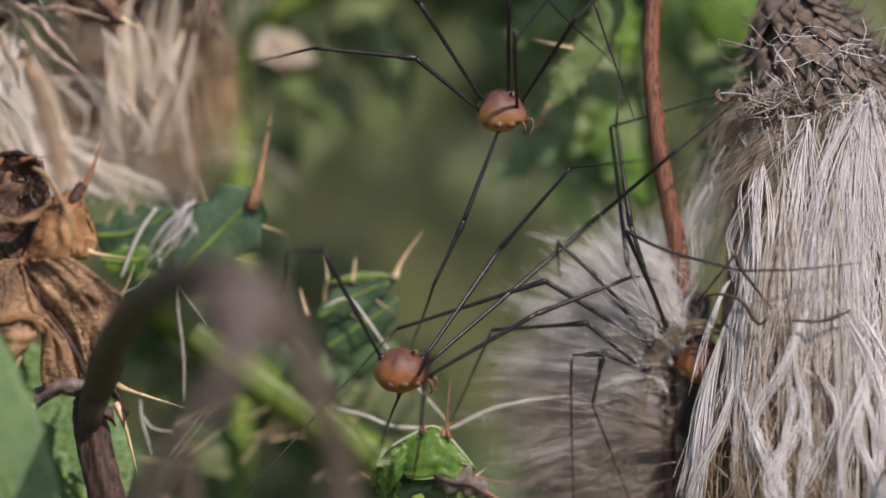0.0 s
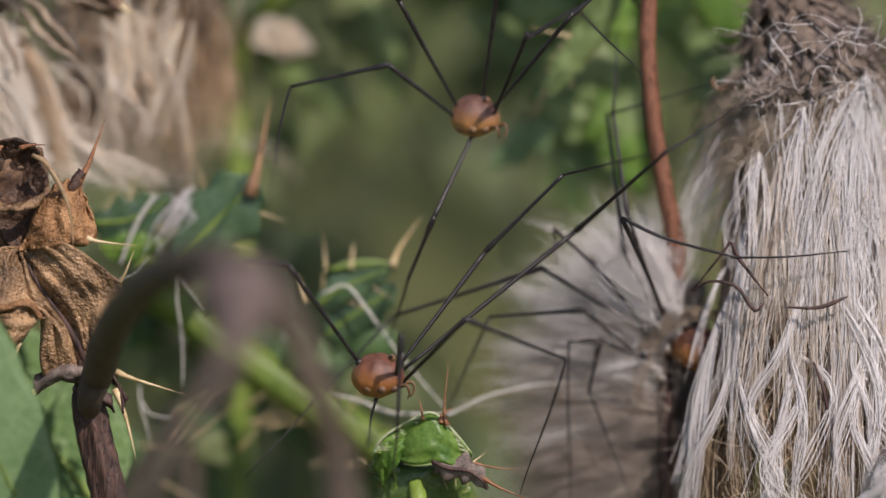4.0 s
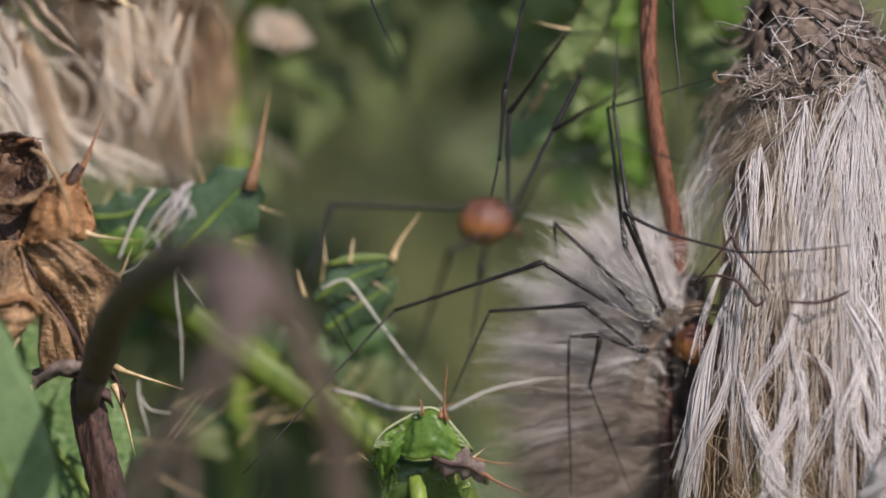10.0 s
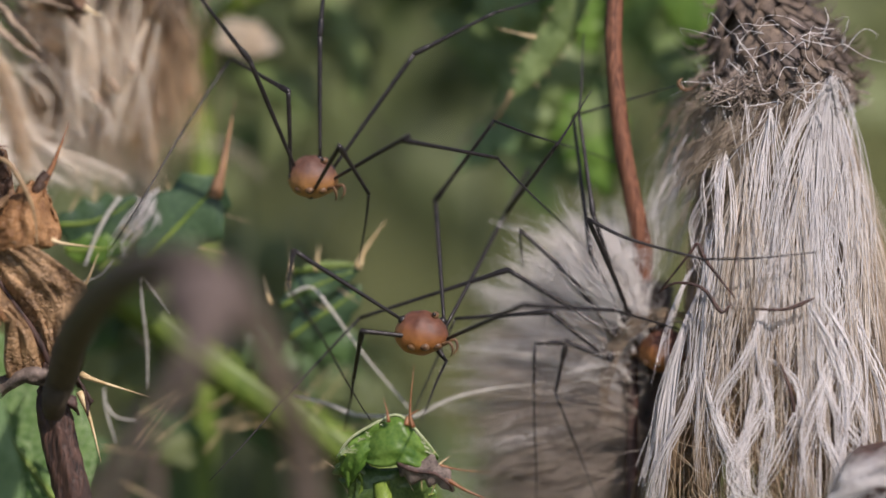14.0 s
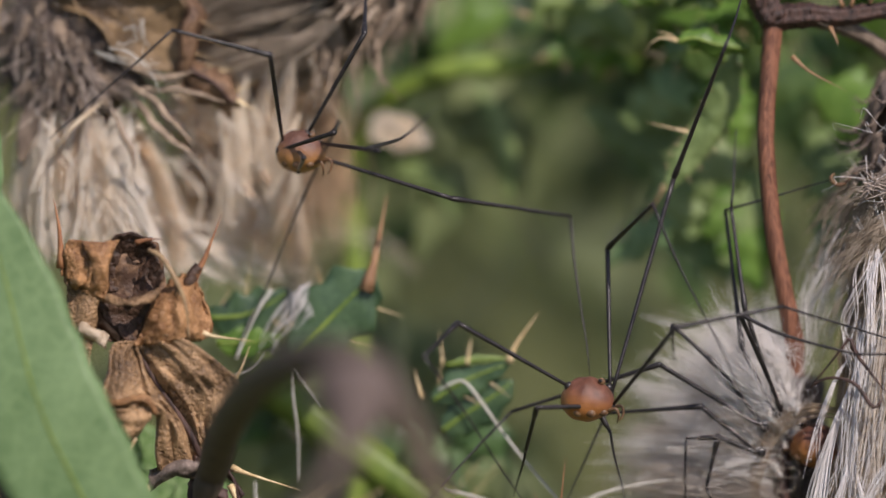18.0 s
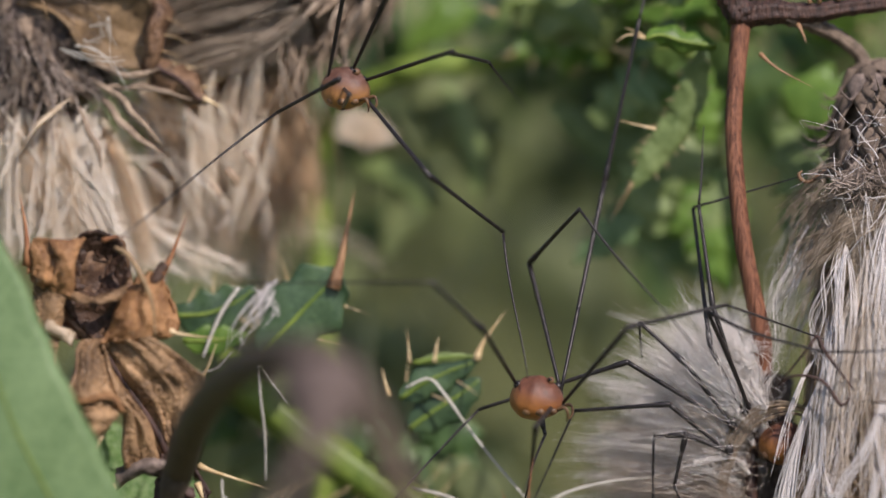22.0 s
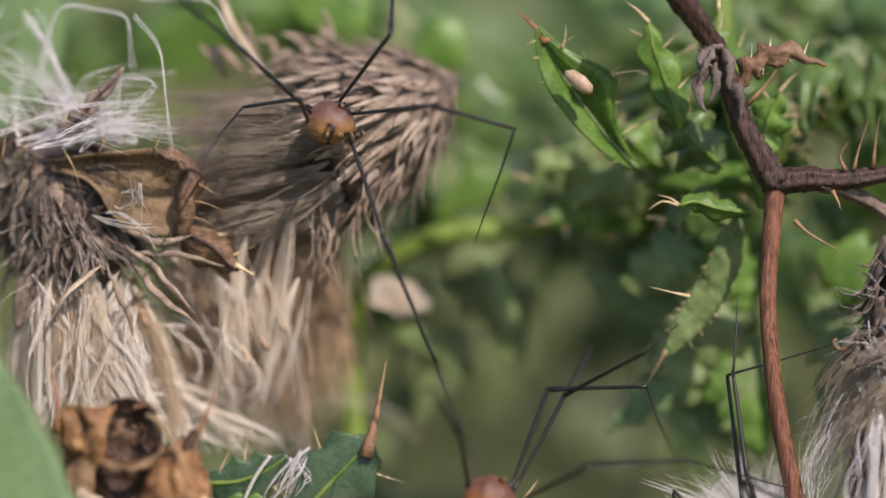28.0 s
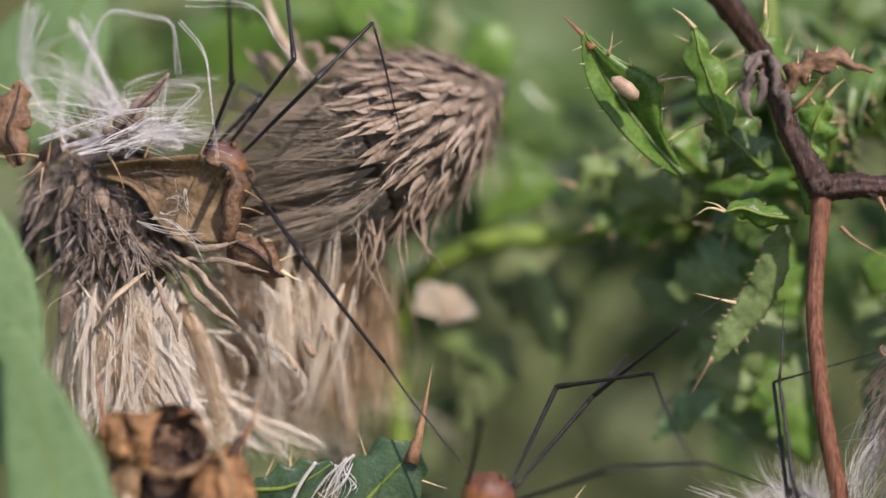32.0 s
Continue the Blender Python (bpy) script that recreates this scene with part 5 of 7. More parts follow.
    sheet("loose_bract", [(168, -500, 150), (186, -430, 140), (214, -380, 140), (250, -338, 150)], [(176, -500, 150), (204, -432, 140), (232, -388, 140), (256, -344, 150)], -5, M_CREAM, head, "long cream curved bract", wrinkle=4, thick=3, rows_n=20, cols=7, seed=61)
    for i in range(12):
        u0, v0 = g.uniform(190, 400), g.uniform(-350, -320)
        a = g.uniform(0.3, 1.5)
        d = np.array((-math.cos(a), -math.sin(a), 0)) * g.uniform(60, 120)
        leaf("loose_bract", [(u0, v0, 210), np.array((u0, v0, 190)) + d * 0.5 + np.array((0, -12, 0)), np.array((u0, v0 + g.uniform(-10, 30), 200)) + d], 7, M_TAN_BRACT, head, "ragged loose tan bract", thick=2, fold=0.4, crumple=10, rows_n=14, cols=5, rib=False, seed=640 + i)
    return ob


M_PALE_BRACT = material("pale_weathered_bract", (0.20, 0.155, 0.115), (0.52, 0.42, 0.32), 0.7, 700, 5000, 0.5, vary=0.35)
M_TAN_BRACT = material("tan_bract", (0.13, 0.092, 0.064), (0.43, 0.33, 0.235), 0.75, 700, 5000, 0.5, vary=0.4)


def pale_tuft():
    """A small pale tuft far behind."""
    low = down_to_ground((500, 300, 1600), 0)
    ob = thing("seed_tuft", plan(low[-1]), "small cream tuft of down on a thin stem", "seed tuft")
    rod("stem", [(500, 70, 1100), (500, 100, 1300), (500, 300, 1900)] + low, (5, 5, 6, 9, 12), M_BACK_STEM, ob, k=20)
    g = np.random.default_rng(8)
    a = g.uniform(0, 6.28, 900)
    r = g.uniform(10, 50, 900) * (1 + 0.22 * np.sin(2 * a + 0.6) + 0.12 * np.sin(5 * a))
    tips = np.stack((498 + np.cos(a) * r, 58 + np.sin(a) * r * 0.85, 1090 + g.normal(0, 22, 900)), 1)
    root = np.array((492, 84, 1100))
    s = np.linspace(0, 1, 4)[None, :, None]
    part("down", [strands(root + (tips[:, None, :] - root) * s, np.full(900, 2.4))], M_STRAW_HAIR, ob, "cream down", "stuff")


# ---- green thistle leaves in and round the scene ----
def near_green_thistle():
    stem = [(225, 480, 620), (330, 562, 600), (470, 668, 580), (690, 812, 560), (820, 900, 560)]
    low = down_to_ground(stem[-1], 80)
    ob = thing("thistle", plan(low[-1]), "green spiny thistle with a thick yellow-green stem", "thistle", "green thistles")
    rod("stem", stem + low, (34, 35, 35, 35, 34, 36, 38), M_GREEN_STEM, ob, "thick yellow-green stem", k=36, sides=14, ridges=6)
    leaf("leaf", [(310, 470, 190), (372, 400, 165), (425, 345, 150), (455, 315, 140)], 66, M_BLUE_LEAF, ob, "dark green spiny leaf ending in a long thorn", spines=4, lobes=0.35, teeth=3, fold=0.2, wave=0.08, seed=21, rows_n=30, cols=11)
    thorn(((440, 346, 140), (453, 300, 134), (464, 245, 130), (478, 168, 128)), 15, ob, M_DULL_THORN)
    leaf("leaf", [(150, 395, 200), (210, 392, 190), (262, 372, 185), (300, 345, 180)], 40, M_BLUE_LEAF, ob, "dark green leaf lobe", spines=4, lobes=0.5, teeth=3, wave=0.2, seed=23)
    leaf("leaf", [(170, 440, 190), (230, 440, 180), (285, 430, 175)], 26, M_GREEN_LEAF, ob, "yellow-green leaf lobe", lobes=0.5, teeth=3, wave=0.2, seed=24)
    leaf("leaf", [(560, 545, 210), (605, 515, 190), (655, 492, 180), (700, 476, 170)], 30, M_BLUE_LEAF, ob, "blue-green spiny leaf curled at the rim", spines=4, lobes=0.4, teeth=3, fold=0.4, wave=0.15, seed=25, rows_n=30)
    leaf("leaf", [(575, 600, 260), (622, 566, 230), (672, 534, 210), (706, 508, 200)], 40, M_BLUE_LEAF, ob, "dark blue-green leaf", lobes=0.3, teeth=3, fold=0.3, seed=26)
    leaf("leaf", [(585, 480, 178), (640, 470, 172), (700, 468, 168)], 9, M_PALE_LEAF, ob, "pale curled leaf rim", lobes=0.3, teeth=4, fold=0.6, seed=27)
    for p, r in ((((698, 474, 168), (712, 440, 162), (752, 384, 158)), 9), (((622, 478, 172), (626, 458, 168), (630, 434, 166)), 6), (((578, 480, 172), (576, 450, 168), (572, 418, 166)), 4), (((540, 540, 185), (532, 510, 182), (528, 488, 180)), 6)):
        thorn(p, r, ob)
    # shaded leaves below
    g = np.random.default_rng(61)
    for i in range(15):
        u, v = g.uniform(210, 720), g.uniform(590, 900)
        a = g.uniform(-0.5, 3.6)
        d = np.array((math.cos(a), -math.sin(a), g.uniform(-0.5, 0.5)))
        r = g.uniform(90, 190)
        leaf("leaf", [(u, v, 800), np.array((u, v, 760)) + d * r * 0.5, np.array((u, v + 30, 800)) + d * r], r * 0.3, M_DEEP_LEAF if i % 3 else M_BACK_LEAF, ob, lobes=0.6, teeth=3, fold=0.3, wave=0.25, rows_n=20, cols=7, seed=200 + i, rib=False, side=(g.normal(0, 0.4), g.normal(-0.3, 0.4), -1))
    for i in range(16):
        u, v = g.uniform(230, 620), g.uniform(700, 880)
        a = g.normal(0.3, 0.5)
        thorn(((u, v, 520), (u + 50 * math.cos(a), v - 50 * math.sin(a), 510), (u + 120 * math.cos(a), v - 120 * math.sin(a), 505)), 2.6, ob, M_THORN, "spine")
    # withered white threads
    for pts, r in ((((570, 525, 110), (612, 508, 105), (640, 535, 100), (690, 605, 95), (740, 668, 90), (792, 728, 80)), 3.6), (((580, 706, 90), (640, 718, 85), (690, 738, 80), (735, 742, 75), (800, 742, 70), (862, 712, 60), (930, 694, 50), (1010, 684, 45)), 4.6),
                   (((304, 478, 60), (310, 540, 58), (318, 610, 56), (320, 692, 54)), 3.4), (((305, 478, 60), (335, 520, 58), (362, 555, 56)), 1.8), (((270, 345, 120), (245, 380, 110), (225, 420, 105), (206, 470, 100)), 5), (((205, 500, 100), (235, 490, 95), (258, 462, 92)), 3.4),
                   (((245, 720, 80), (262, 742, 78), (300, 750, 76)), 2.4), (((240, 690, 90), (244, 730, 90), (262, 790, 88)), 3)):
        rod("thread", pts, (r * 0.7, r * 0.8, r * 0.5), M_FIBRE, ob, "withered white thread", k=18, sides=5)
    torn = np.concatenate([plume(g, (g.uniform(280, 360), g.uniform(330, 350), 150), (g.uniform(255, 350), g.uniform(390, 460), 150), 1, 6, 14, 22, 7, bow=(g.normal(0, 24), 0, -20), k=16) for _ in range(5)])
    part("thread", [strands(torn, rnd.uniform(0.5, 1.2, len(torn)))], M_HAIR, ob, "torn white fluff caught on the leaf", "stuff")
    return ob


M_GREEN_LEAF = material("bright_green_leaf", (0.07, 0.17, 0.025), (0.22, 0.37, 0.07), 0.36, 350, 2500, 0.4, 0.35)
M_RIM = material("pale_rim", (0.35, 0.42, 0.2), (0.6, 0.65, 0.4), 0.5, 350, 2500, 0.1, 0.2)


def low_green_leaf():
    """The curled bright leaf with a hairy rim, and the dry bract on it."""
    low = down_to_ground((760, 1000, -40), 60)
    ob = thing("thistle", plan(low[-1]), "young green thistle with a curled hairy-rimmed leaf", "thistle", "green thistles")
    rod("stem", [(742, 850, -20), (760, 1000, -40)] + low, (16, 18, 22, 26), M_GREEN_STEM, ob, k=18)
    sheet("leaf", [(716, 770, -40), (742, 740, -48), (772, 731, -52), (806, 760, -46), (842, 804, -30)], [(704, 812, -30), (738, 822, -60), (780, 816, -66), (812, 822, -54), (838, 810, -32)], -12, M_GREEN_LEAF, ob, "bright green cupped leaf", wrinkle=8, frayed=0.5, seed=31)
    sheet("leaf", [(664, 806, -20), (688, 772, -38), (738, 742, -46)], [(682, 862, -10), (700, 836, -34), (724, 806, -40)], -10, M_GREEN_LEAF, ob, "bright green cupped leaf lobe", wrinkle=8, frayed=0.5, rows_n=24, seed=32)
    sheet("leaf", [(700, 824, -10), (750, 826, -20), (820, 820, -10)], [(690, 910, 10), (748, 920, 10), (826, 900, 20)], -16, M_LEAF, ob, "shaded green leaf base", wrinkle=5, rows_n=24, seed=36)
    leaf("leaf", [(690, 900, 10), (705, 850, -10), (692, 810, -30), (672, 800, -40)], 34, M_LEAF, ob, "green leaf lobe", spines=4, lobes=0.7, teeth=4, fold=0.5, crumple=8, seed=33)
    leaf("leaf", [(700, 930, 30), (780, 890, 20), (840, 870, 10)], 46, M_LEAF, ob, "dark green leaf", lobes=0.4, teeth=4, fold=0.3, seed=34)
    rod("rim", [(664, 806, -24), (688, 771, -42), (738, 741, -50), (772, 730, -56), (806, 759, -50), (842, 804, -34)], (2, 3, 3, 3, 2), M_RIM, ob, "pale hairy leaf rim", k=24, sides=5, lumps=0.12)
    hairs = locks(60, 3, lambda q: (lambda s: (np.interp(s, (0, 0.5, 1), (670, 760, 838)), np.interp(s, (0, 0.45, 0.65, 1), (800, 738, 732, 804)), -54))(q.random()), lambda q: (q.uniform(660, 845), q.uniform(722, 800), -66), (0, 0, 0), 2, 3, 71, k=4)
    short = hairs[:, :1] + (hairs - hairs[:, :1]) * 0.14
    part("leaf_hair", [strands(short, np.full(len(short), 0.7))], M_RIM, ob, "short pale hairs on the leaf", "stuff")
    leaf("dry_bract", [(768, 812, -60), (800, 822, -72), (840, 836, -70), (872, 862, -60)], 24, M_DARK_BRACT, ob, "dark dry bract with thorns", lobes=0.8, teeth=4, spines=6, fold=0.5, crumple=8, seed=35, spine_len=30)
    for p, r in ((((850, 838, -66), (890, 862, -66), (945, 884, -64)), 6), (((798, 752, -66), (792, 722, -64), (800, 640, -60)), 5), (((786, 748, -62), (790, 732, -60), (808, 720, -58)), 7), (((755, 742, -70), (752, 722, -66), (746, 700, -62)), 4), (((835, 815, -60), (880, 826, -60), (935, 830, -60)), 3.5)):
        thorn(p, r, ob, M_RED_THORN)
    return ob


def upper_green_thistle():
    """The glossy spiny foliage round the fork of the red stem."""
    low = down_to_ground((1214, 760, 330), 100)
    ob = thing("thistle", plan(low[-1]), "green thistle with glossy lobed spiny leaves", "thistle", "green thistles")
    rod("stem", [(1075, -520, 420), (1100, -260, 380), (1166, -100, 330), (1160, 60, 330), (1166, 160, 330), (1182, 280, 330), (1204, 400, 330), (1214, 520, 330), (1214, 760, 330)] + low, (14, 12, 9, 9, 9, 9, 10, 12, 16, 20, 24), M_GREEN_STEM, ob, "green stem", k=60, sides=10, ridges=5)
    rim_left = [(742, -421, 136), (744, -384, 138), (762, -318, 140), (808, -254, 146), (866, -198, 160), (924, -164, 180)]
    rib = [(746, -423, 140), (776, -362, 158), (813, -307, 164), (856, -247, 172), (892, -208, 180), (926, -172, 186)]
    rim_right = [(750, -425, 136), (813, -376, 128), (885, -340, 124), (888, -295, 132), (891, -247, 146), (928, -176, 182)]
    sheet("leaf", rim_left, rib, -5, M_GREEN_LEAF, ob, "shaded half of a green spiny leaf", wrinkle=5, frayed=0.8, rows_n=34, cols=11, seed=41)
    sheet("leaf", rib, rim_right, -7, M_GREEN_LEAF, ob, "bright green leaf half with a spiny corner", wrinkle=6, frayed=0.8, rows_n=34, cols=13, seed=42)
    rod("midrib", np.array(rib) + np.array((0, 0, -7)), (3, 4, 5, 6), M_PALE_LEAF, ob, "yellow-green midrib", k=22, sides=7)
    for rim, way in ((rim_left, (-0.8, 0.3, -0.2)), (rim_right, (0.6, -0.7, -0.3))):
        edge = curve(rim, 17)
        for q in range(2, 15, 2):
            d = np.array(way) + rnd.normal(0, 0.35, 3)
            thorn((edge[q] - d * 2, edge[q] + d * 8, edge[q] + d * 20), 1.5, ob, name="spine")
    thorn(((880, -338, 124), (902, -344, 118), (938, -348, 112)), 4.5, ob, M_THORN)
    thorn(((790, -386, 128), (796, -406, 122), (798, -428, 118)), 3.5, ob, M_THORN)
    # lobes that stand before the rest of the foliage
    for i, (mid, wide, mat, lobes, n, tip) in enumerate((
            (((1003, -242, 168), (982, -310, 160), (956, -384, 152), (942, -437, 148)), 27, M_GREEN_LEAF, 0.6, 6, (905, -470, 140)),
            (((1077, -174, 200), (1024, -226, 190), (968, -268, 178)), 52, M_LEAF, 0.6, 6, (887, -226, 160)),
            (((1066, -342, 160), (1068, -405, 152), (1071, -458, 150)), 9, M_PALE_LEAF, 0.3, 0, (1073, -512, 146)),
            (((1140, -184, 190), (1161, -258, 180), (1182, -310, 176)), 34, M_GREEN_LEAF, 0.6, 6, (1216, -344, 170)),
            # these two get lighter greens in place of sunlight kept off them
            (((925, -100, 420), (845, -153, 400), (782, -174, 390), (729, -150, 392)), 52, M_PALE_LEAF, 0.8, 6, (694, -160, 390)),
            (((935, -68, 460), (845, -100, 440), (761, -76, 430)), 48, M_GREEN_LEAF, 0.7, 6, (730, -60, 425)),
            (((975, -174, 340), (919, -216, 320), (850, -240, 310)), 42, M_GREEN_LEAF, 0.8, 6, (812, -232, 305)),
            (((1110, -60, 300), (1040, -90, 280), (975, -76, 276)), 44, M_LEAF, 0.8, 6, (940, -84, 270)))):
        lobe = leaf("leaf", mid, wide, mat, ob, "glossy green spiny leaf lobe", spines=n, lobes=lobes, teeth=3, fold=0.35, wave=0.15, crumple=7, rows_n=34, cols=11, seed=520 + i, spine_len=34)
        end = np.array(mid[-1], float)
        thorn((end - (np.array(tip) - end) * 0.1, (end + np.array(tip)) / 2 + np.array((0, -4, 0)), tip), 5, lobe, M_THORN)
    thorn(((764, -398, 140), (746, -420, 138), (704, -460, 132)), 13, ob, M_RED_THORN)
    part("seed", [tube(plan(np.array([(797, -342, 96), (806, -336, 92), (824, -322, 90), (838, -310, 92), (843, -304, 96)])), np.array((4, 12, 14, 11, 3)) * UNIT, 12)], M_SEED, ob, "pale tan seed stuck to the leaf")
    g = np.random.default_rng(77)
    ends = ((775, -190), (905, -90), (960, -290), (1010, -330), (960, -130), (860, -190), (1030, -60), (1050, -420), (1180, -330), (1230, -250), (1180, -60), (740, -120), (900, -250), (950, -400), (1240, -430), (1300, -350), (1340, -80), (1270, -30), (1390, -300), (1450, -400), (860, -420), (1440, -170))
    for i, (u, v) in enumerate(ends):
        b = np.array((u, v, 330 + 480 * g.random() ** 1.3 + 90 * (i % 3)))
        a = np.array((1085 + g.normal(0, 18), -150 + g.normal(0, 60), b[2] + 60)) if u < 1250 else np.array((u - 150, v + 60, b[2] + 60))
        a = b + (a - b) * min(1.0, 250 / np.linalg.norm(a - b))
        mid = (a + b) / 2 + np.array((0, -20 - 30 * g.random(), -30))
        # lighter greens towards the lower left paint the sun missing there
        leaf("leaf", [a, mid, b], 74 + 30 * g.random(), (M_GREEN_LEAF, M_PALE_LEAF)[i % 2] if u < 980 and v > -200 else (M_LEAF, M_GREEN_LEAF, M_DEEP_LEAF, M_LEAF, M_LEAF)[i % 5], ob, "glossy green lobed spiny leaf", spines=8, lobes=1.0, teeth=4, fold=0.35, wave=0.2, crumple=6, rows_n=36, cols=9, seed=100 + i, side=(g.normal(0, 0.35), g.normal(-0.35, 0.35), -1.0), spine_len=40)
    leaf("leaf", [(1104, -84, 170), (1072, 20, 190), (1024, 96, 200), (968, 168, 208)], 31, M_PALE_LEAF, ob, "narrow pale green toothed leaf hanging down", spines=22, lobes=0.16, teeth=13, fold=0.3, wave=0.05, crumple=9, rows_n=54, cols=9, seed=43, spine_len=10, rib=False)
    leaf("leaf", [(1130, -92, 130), (1070, -100, 120), (1030, -112, 118), (1000, -104, 116)], 20, M_GREEN_LEAF, ob, "small curled yellow-green leaf lobe", lobes=0.5, teeth=3, fold=0.7, seed=44)
    leaf("leaf", [(1150, -100, 122), (1150, -160, 112), (1138, -200, 108), (1105, -232, 104)], 20, M_GREEN_LEAF, ob, "curled yellow-green leaf lobe", lobes=0.4, teeth=3, fold=0.8, seed=45)
    leaf("leaf", [(1120, -330, 220), (1070, -390, 210), (1030, -420, 205)], 34, M_GREEN_LEAF, ob, "yellow-green leaf", lobes=0.5, teeth=3, spines=6, seed=46)
    for i, (a, b, w) in enumerate((((1165, -300, 300), (1180, -230, 280), 26), ((1180, -180, 330), (1215, -250, 330), 30), ((1330, -330, 640), (1400, -470, 640), 90), ((1350, -250, 640), (1480, -300, 620), 80), ((1420, -120, 800), (1300, -60, 800), 60), ((1290, -400, 700), (1180, -480, 720), 80), ((1330, -160, 760), (1420, -240, 740), 70))):
        a, b = np.array(a, float), np.array((*b[:2], a[2] - 20), float)
        leaf("leaf", [a, (a + b) / 2 + np.array((0, -24, -20)), b], w * 0.55, M_LEAF, ob, "glossy green spiny leaf", spines=8, lobes=0.9, teeth=4, fold=0.3, wave=0.35, seed=150 + i, spine_len=44)
    for p in (((1020, 58, 128), (985, 50, 120), (945, 40, 118)), ((1000, -106, 116), (970, -112, 112), (945, -96, 110)), ((1000, -106, 116), (985, -118, 112), (962, -124, 110))):
        thorn(p, 4, ob, M_THORN)
    thorn(((978, 154, 204), (962, 184, 204), (936, 228, 206)), 4.5, ob, M_THORN_DULL)
    return ob


def blades():
    """Broad soft leaves close to the lens."""
    low = down_to_ground((60, 1050, -1520), -60)
    ob = thing("broad_leaf_plant", plan(low[-1]), "plant with broad light green leaves", "plant")
    rod("stem", [(40, 980, -1520), (60, 1050, -1520)] + low, (14, 16, 20, 22), M_GREEN_STEM, ob, k=14)
    leaf("leaf", [(104, 1010, -1520), (-2, 790, -1640), (-118, 560, -1640), (-180, 330, -1520), (-246, 110, -1400)], 118, M_BLADE, ob, "broad light green leaf", lobes=0.05, teeth=9, fold=0.25, rows_n=40, cols=11, seed=91)
    leaf("leaf", [(-300, 380, -1040), (-285, 180, -1080), (-300, 0, -1040), (-370, -190, -960)], 100, M_BLADE, ob, "broad light green leaf", lobes=0.05, teeth=9, fold=0.2, rows_n=34, cols=11, seed=92)
    return ob


def veined_leaf():
    low = down_to_ground((60, 1000, 120), -30)
    ob = thing("leafy_plant", plan(low[-1]), "low plant with a wrinkled, netted green leaf", "plant")
    rod("stem", [(60, 930, 110), (60, 1000, 120)] + low, (10, 12, 18, 20), M_GREEN_STEM, ob, k=14)
    leaf("leaf", [(180, 930, 60), (90, 810, 90), (0, 690, 110), (-130, 560, 120)], 150, M_NET, ob, "wrinkled netted green leaf", fold=0.1, crumple=3, rows_n=40, cols=17, seed=95, thick=5)
    return ob


def veins(m, scale, light):
    """A net of pale veins on a leaf material."""
    n, ln = m.node_tree.nodes, m.node_tree.links
    co, vor, rng, mix = n.new("ShaderNodeTexCoord"), n.new("ShaderNodeTexVoronoi"), n.new("ShaderNodeMapRange"), n.new("ShaderNodeMix")
    vor.feature = "DISTANCE_TO_EDGE"
    vor.inputs["Scale"].default_value = scale
    rng.inputs[1].default_value, rng.inputs[2].default_value, rng.inputs[3].default_value, rng.inputs[4].default_value = 0.0, 0.09, 0.75, 0.0
    mix.data_type = "RGBA"
    ln.new(co.outputs["Object"], vor.inputs[0]), ln.new(vor.outputs["Distance"], rng.inputs[0]), ln.new(rng.outputs[0], mix.inputs[0])
    hsv = [x for x in n if x.type == "HUE_SAT"][0]
    ln.new(hsv.outputs[0], mix.inputs[6])
    mix.inputs[7].default_value = (*light, 1)
    ln.new(mix.outputs[2], n["Principled BSDF"].inputs["Base Color"])
    return m


M_NET = material("netted_leaf", (0.05, 0.13, 0.025), (0.17, 0.30, 0.08), 0.5, 700, 2600, 0.9, 0.3)
veins(M_NET, 1100, (0.34, 0.46, 0.22))
veins(M_BLADE, 420, (0.25, 0.38, 0.165))


def corner_bud():
    low = down_to_ground((1640, 1050, -220), 40)
    ob = thing("thistle", plan(low[-1]), "dead thistle with a dark seed head wrapped in white down", "thistle", "dried thistles")
    rod("stem", [(1610, 930, -210), (1640, 1050, -220)] + low, (14, 14, 20, 24), M_DARK_STEM, ob, k=16)
    core(ob, (1690, 850, -200), (1540, 900, -220), (60, 90, 100, 84, 30), M_DARK_STEM, "dark rounded head")
    h = locks(16, 7, lambda q: (q.uniform(1500, 1560), q.uniform(840, 940), q.uniform(-330, -230)), lambda q: (q.uniform(1590, 1720), q.uniform(790, 870), q.uniform(-330, -280)), (-20, -40, -20), 8, 9, 97)
    part("down", [strands(h, rnd.uniform(1.0, 1.8, len(h)))], M_HAIR, ob, "white down", "stuff")


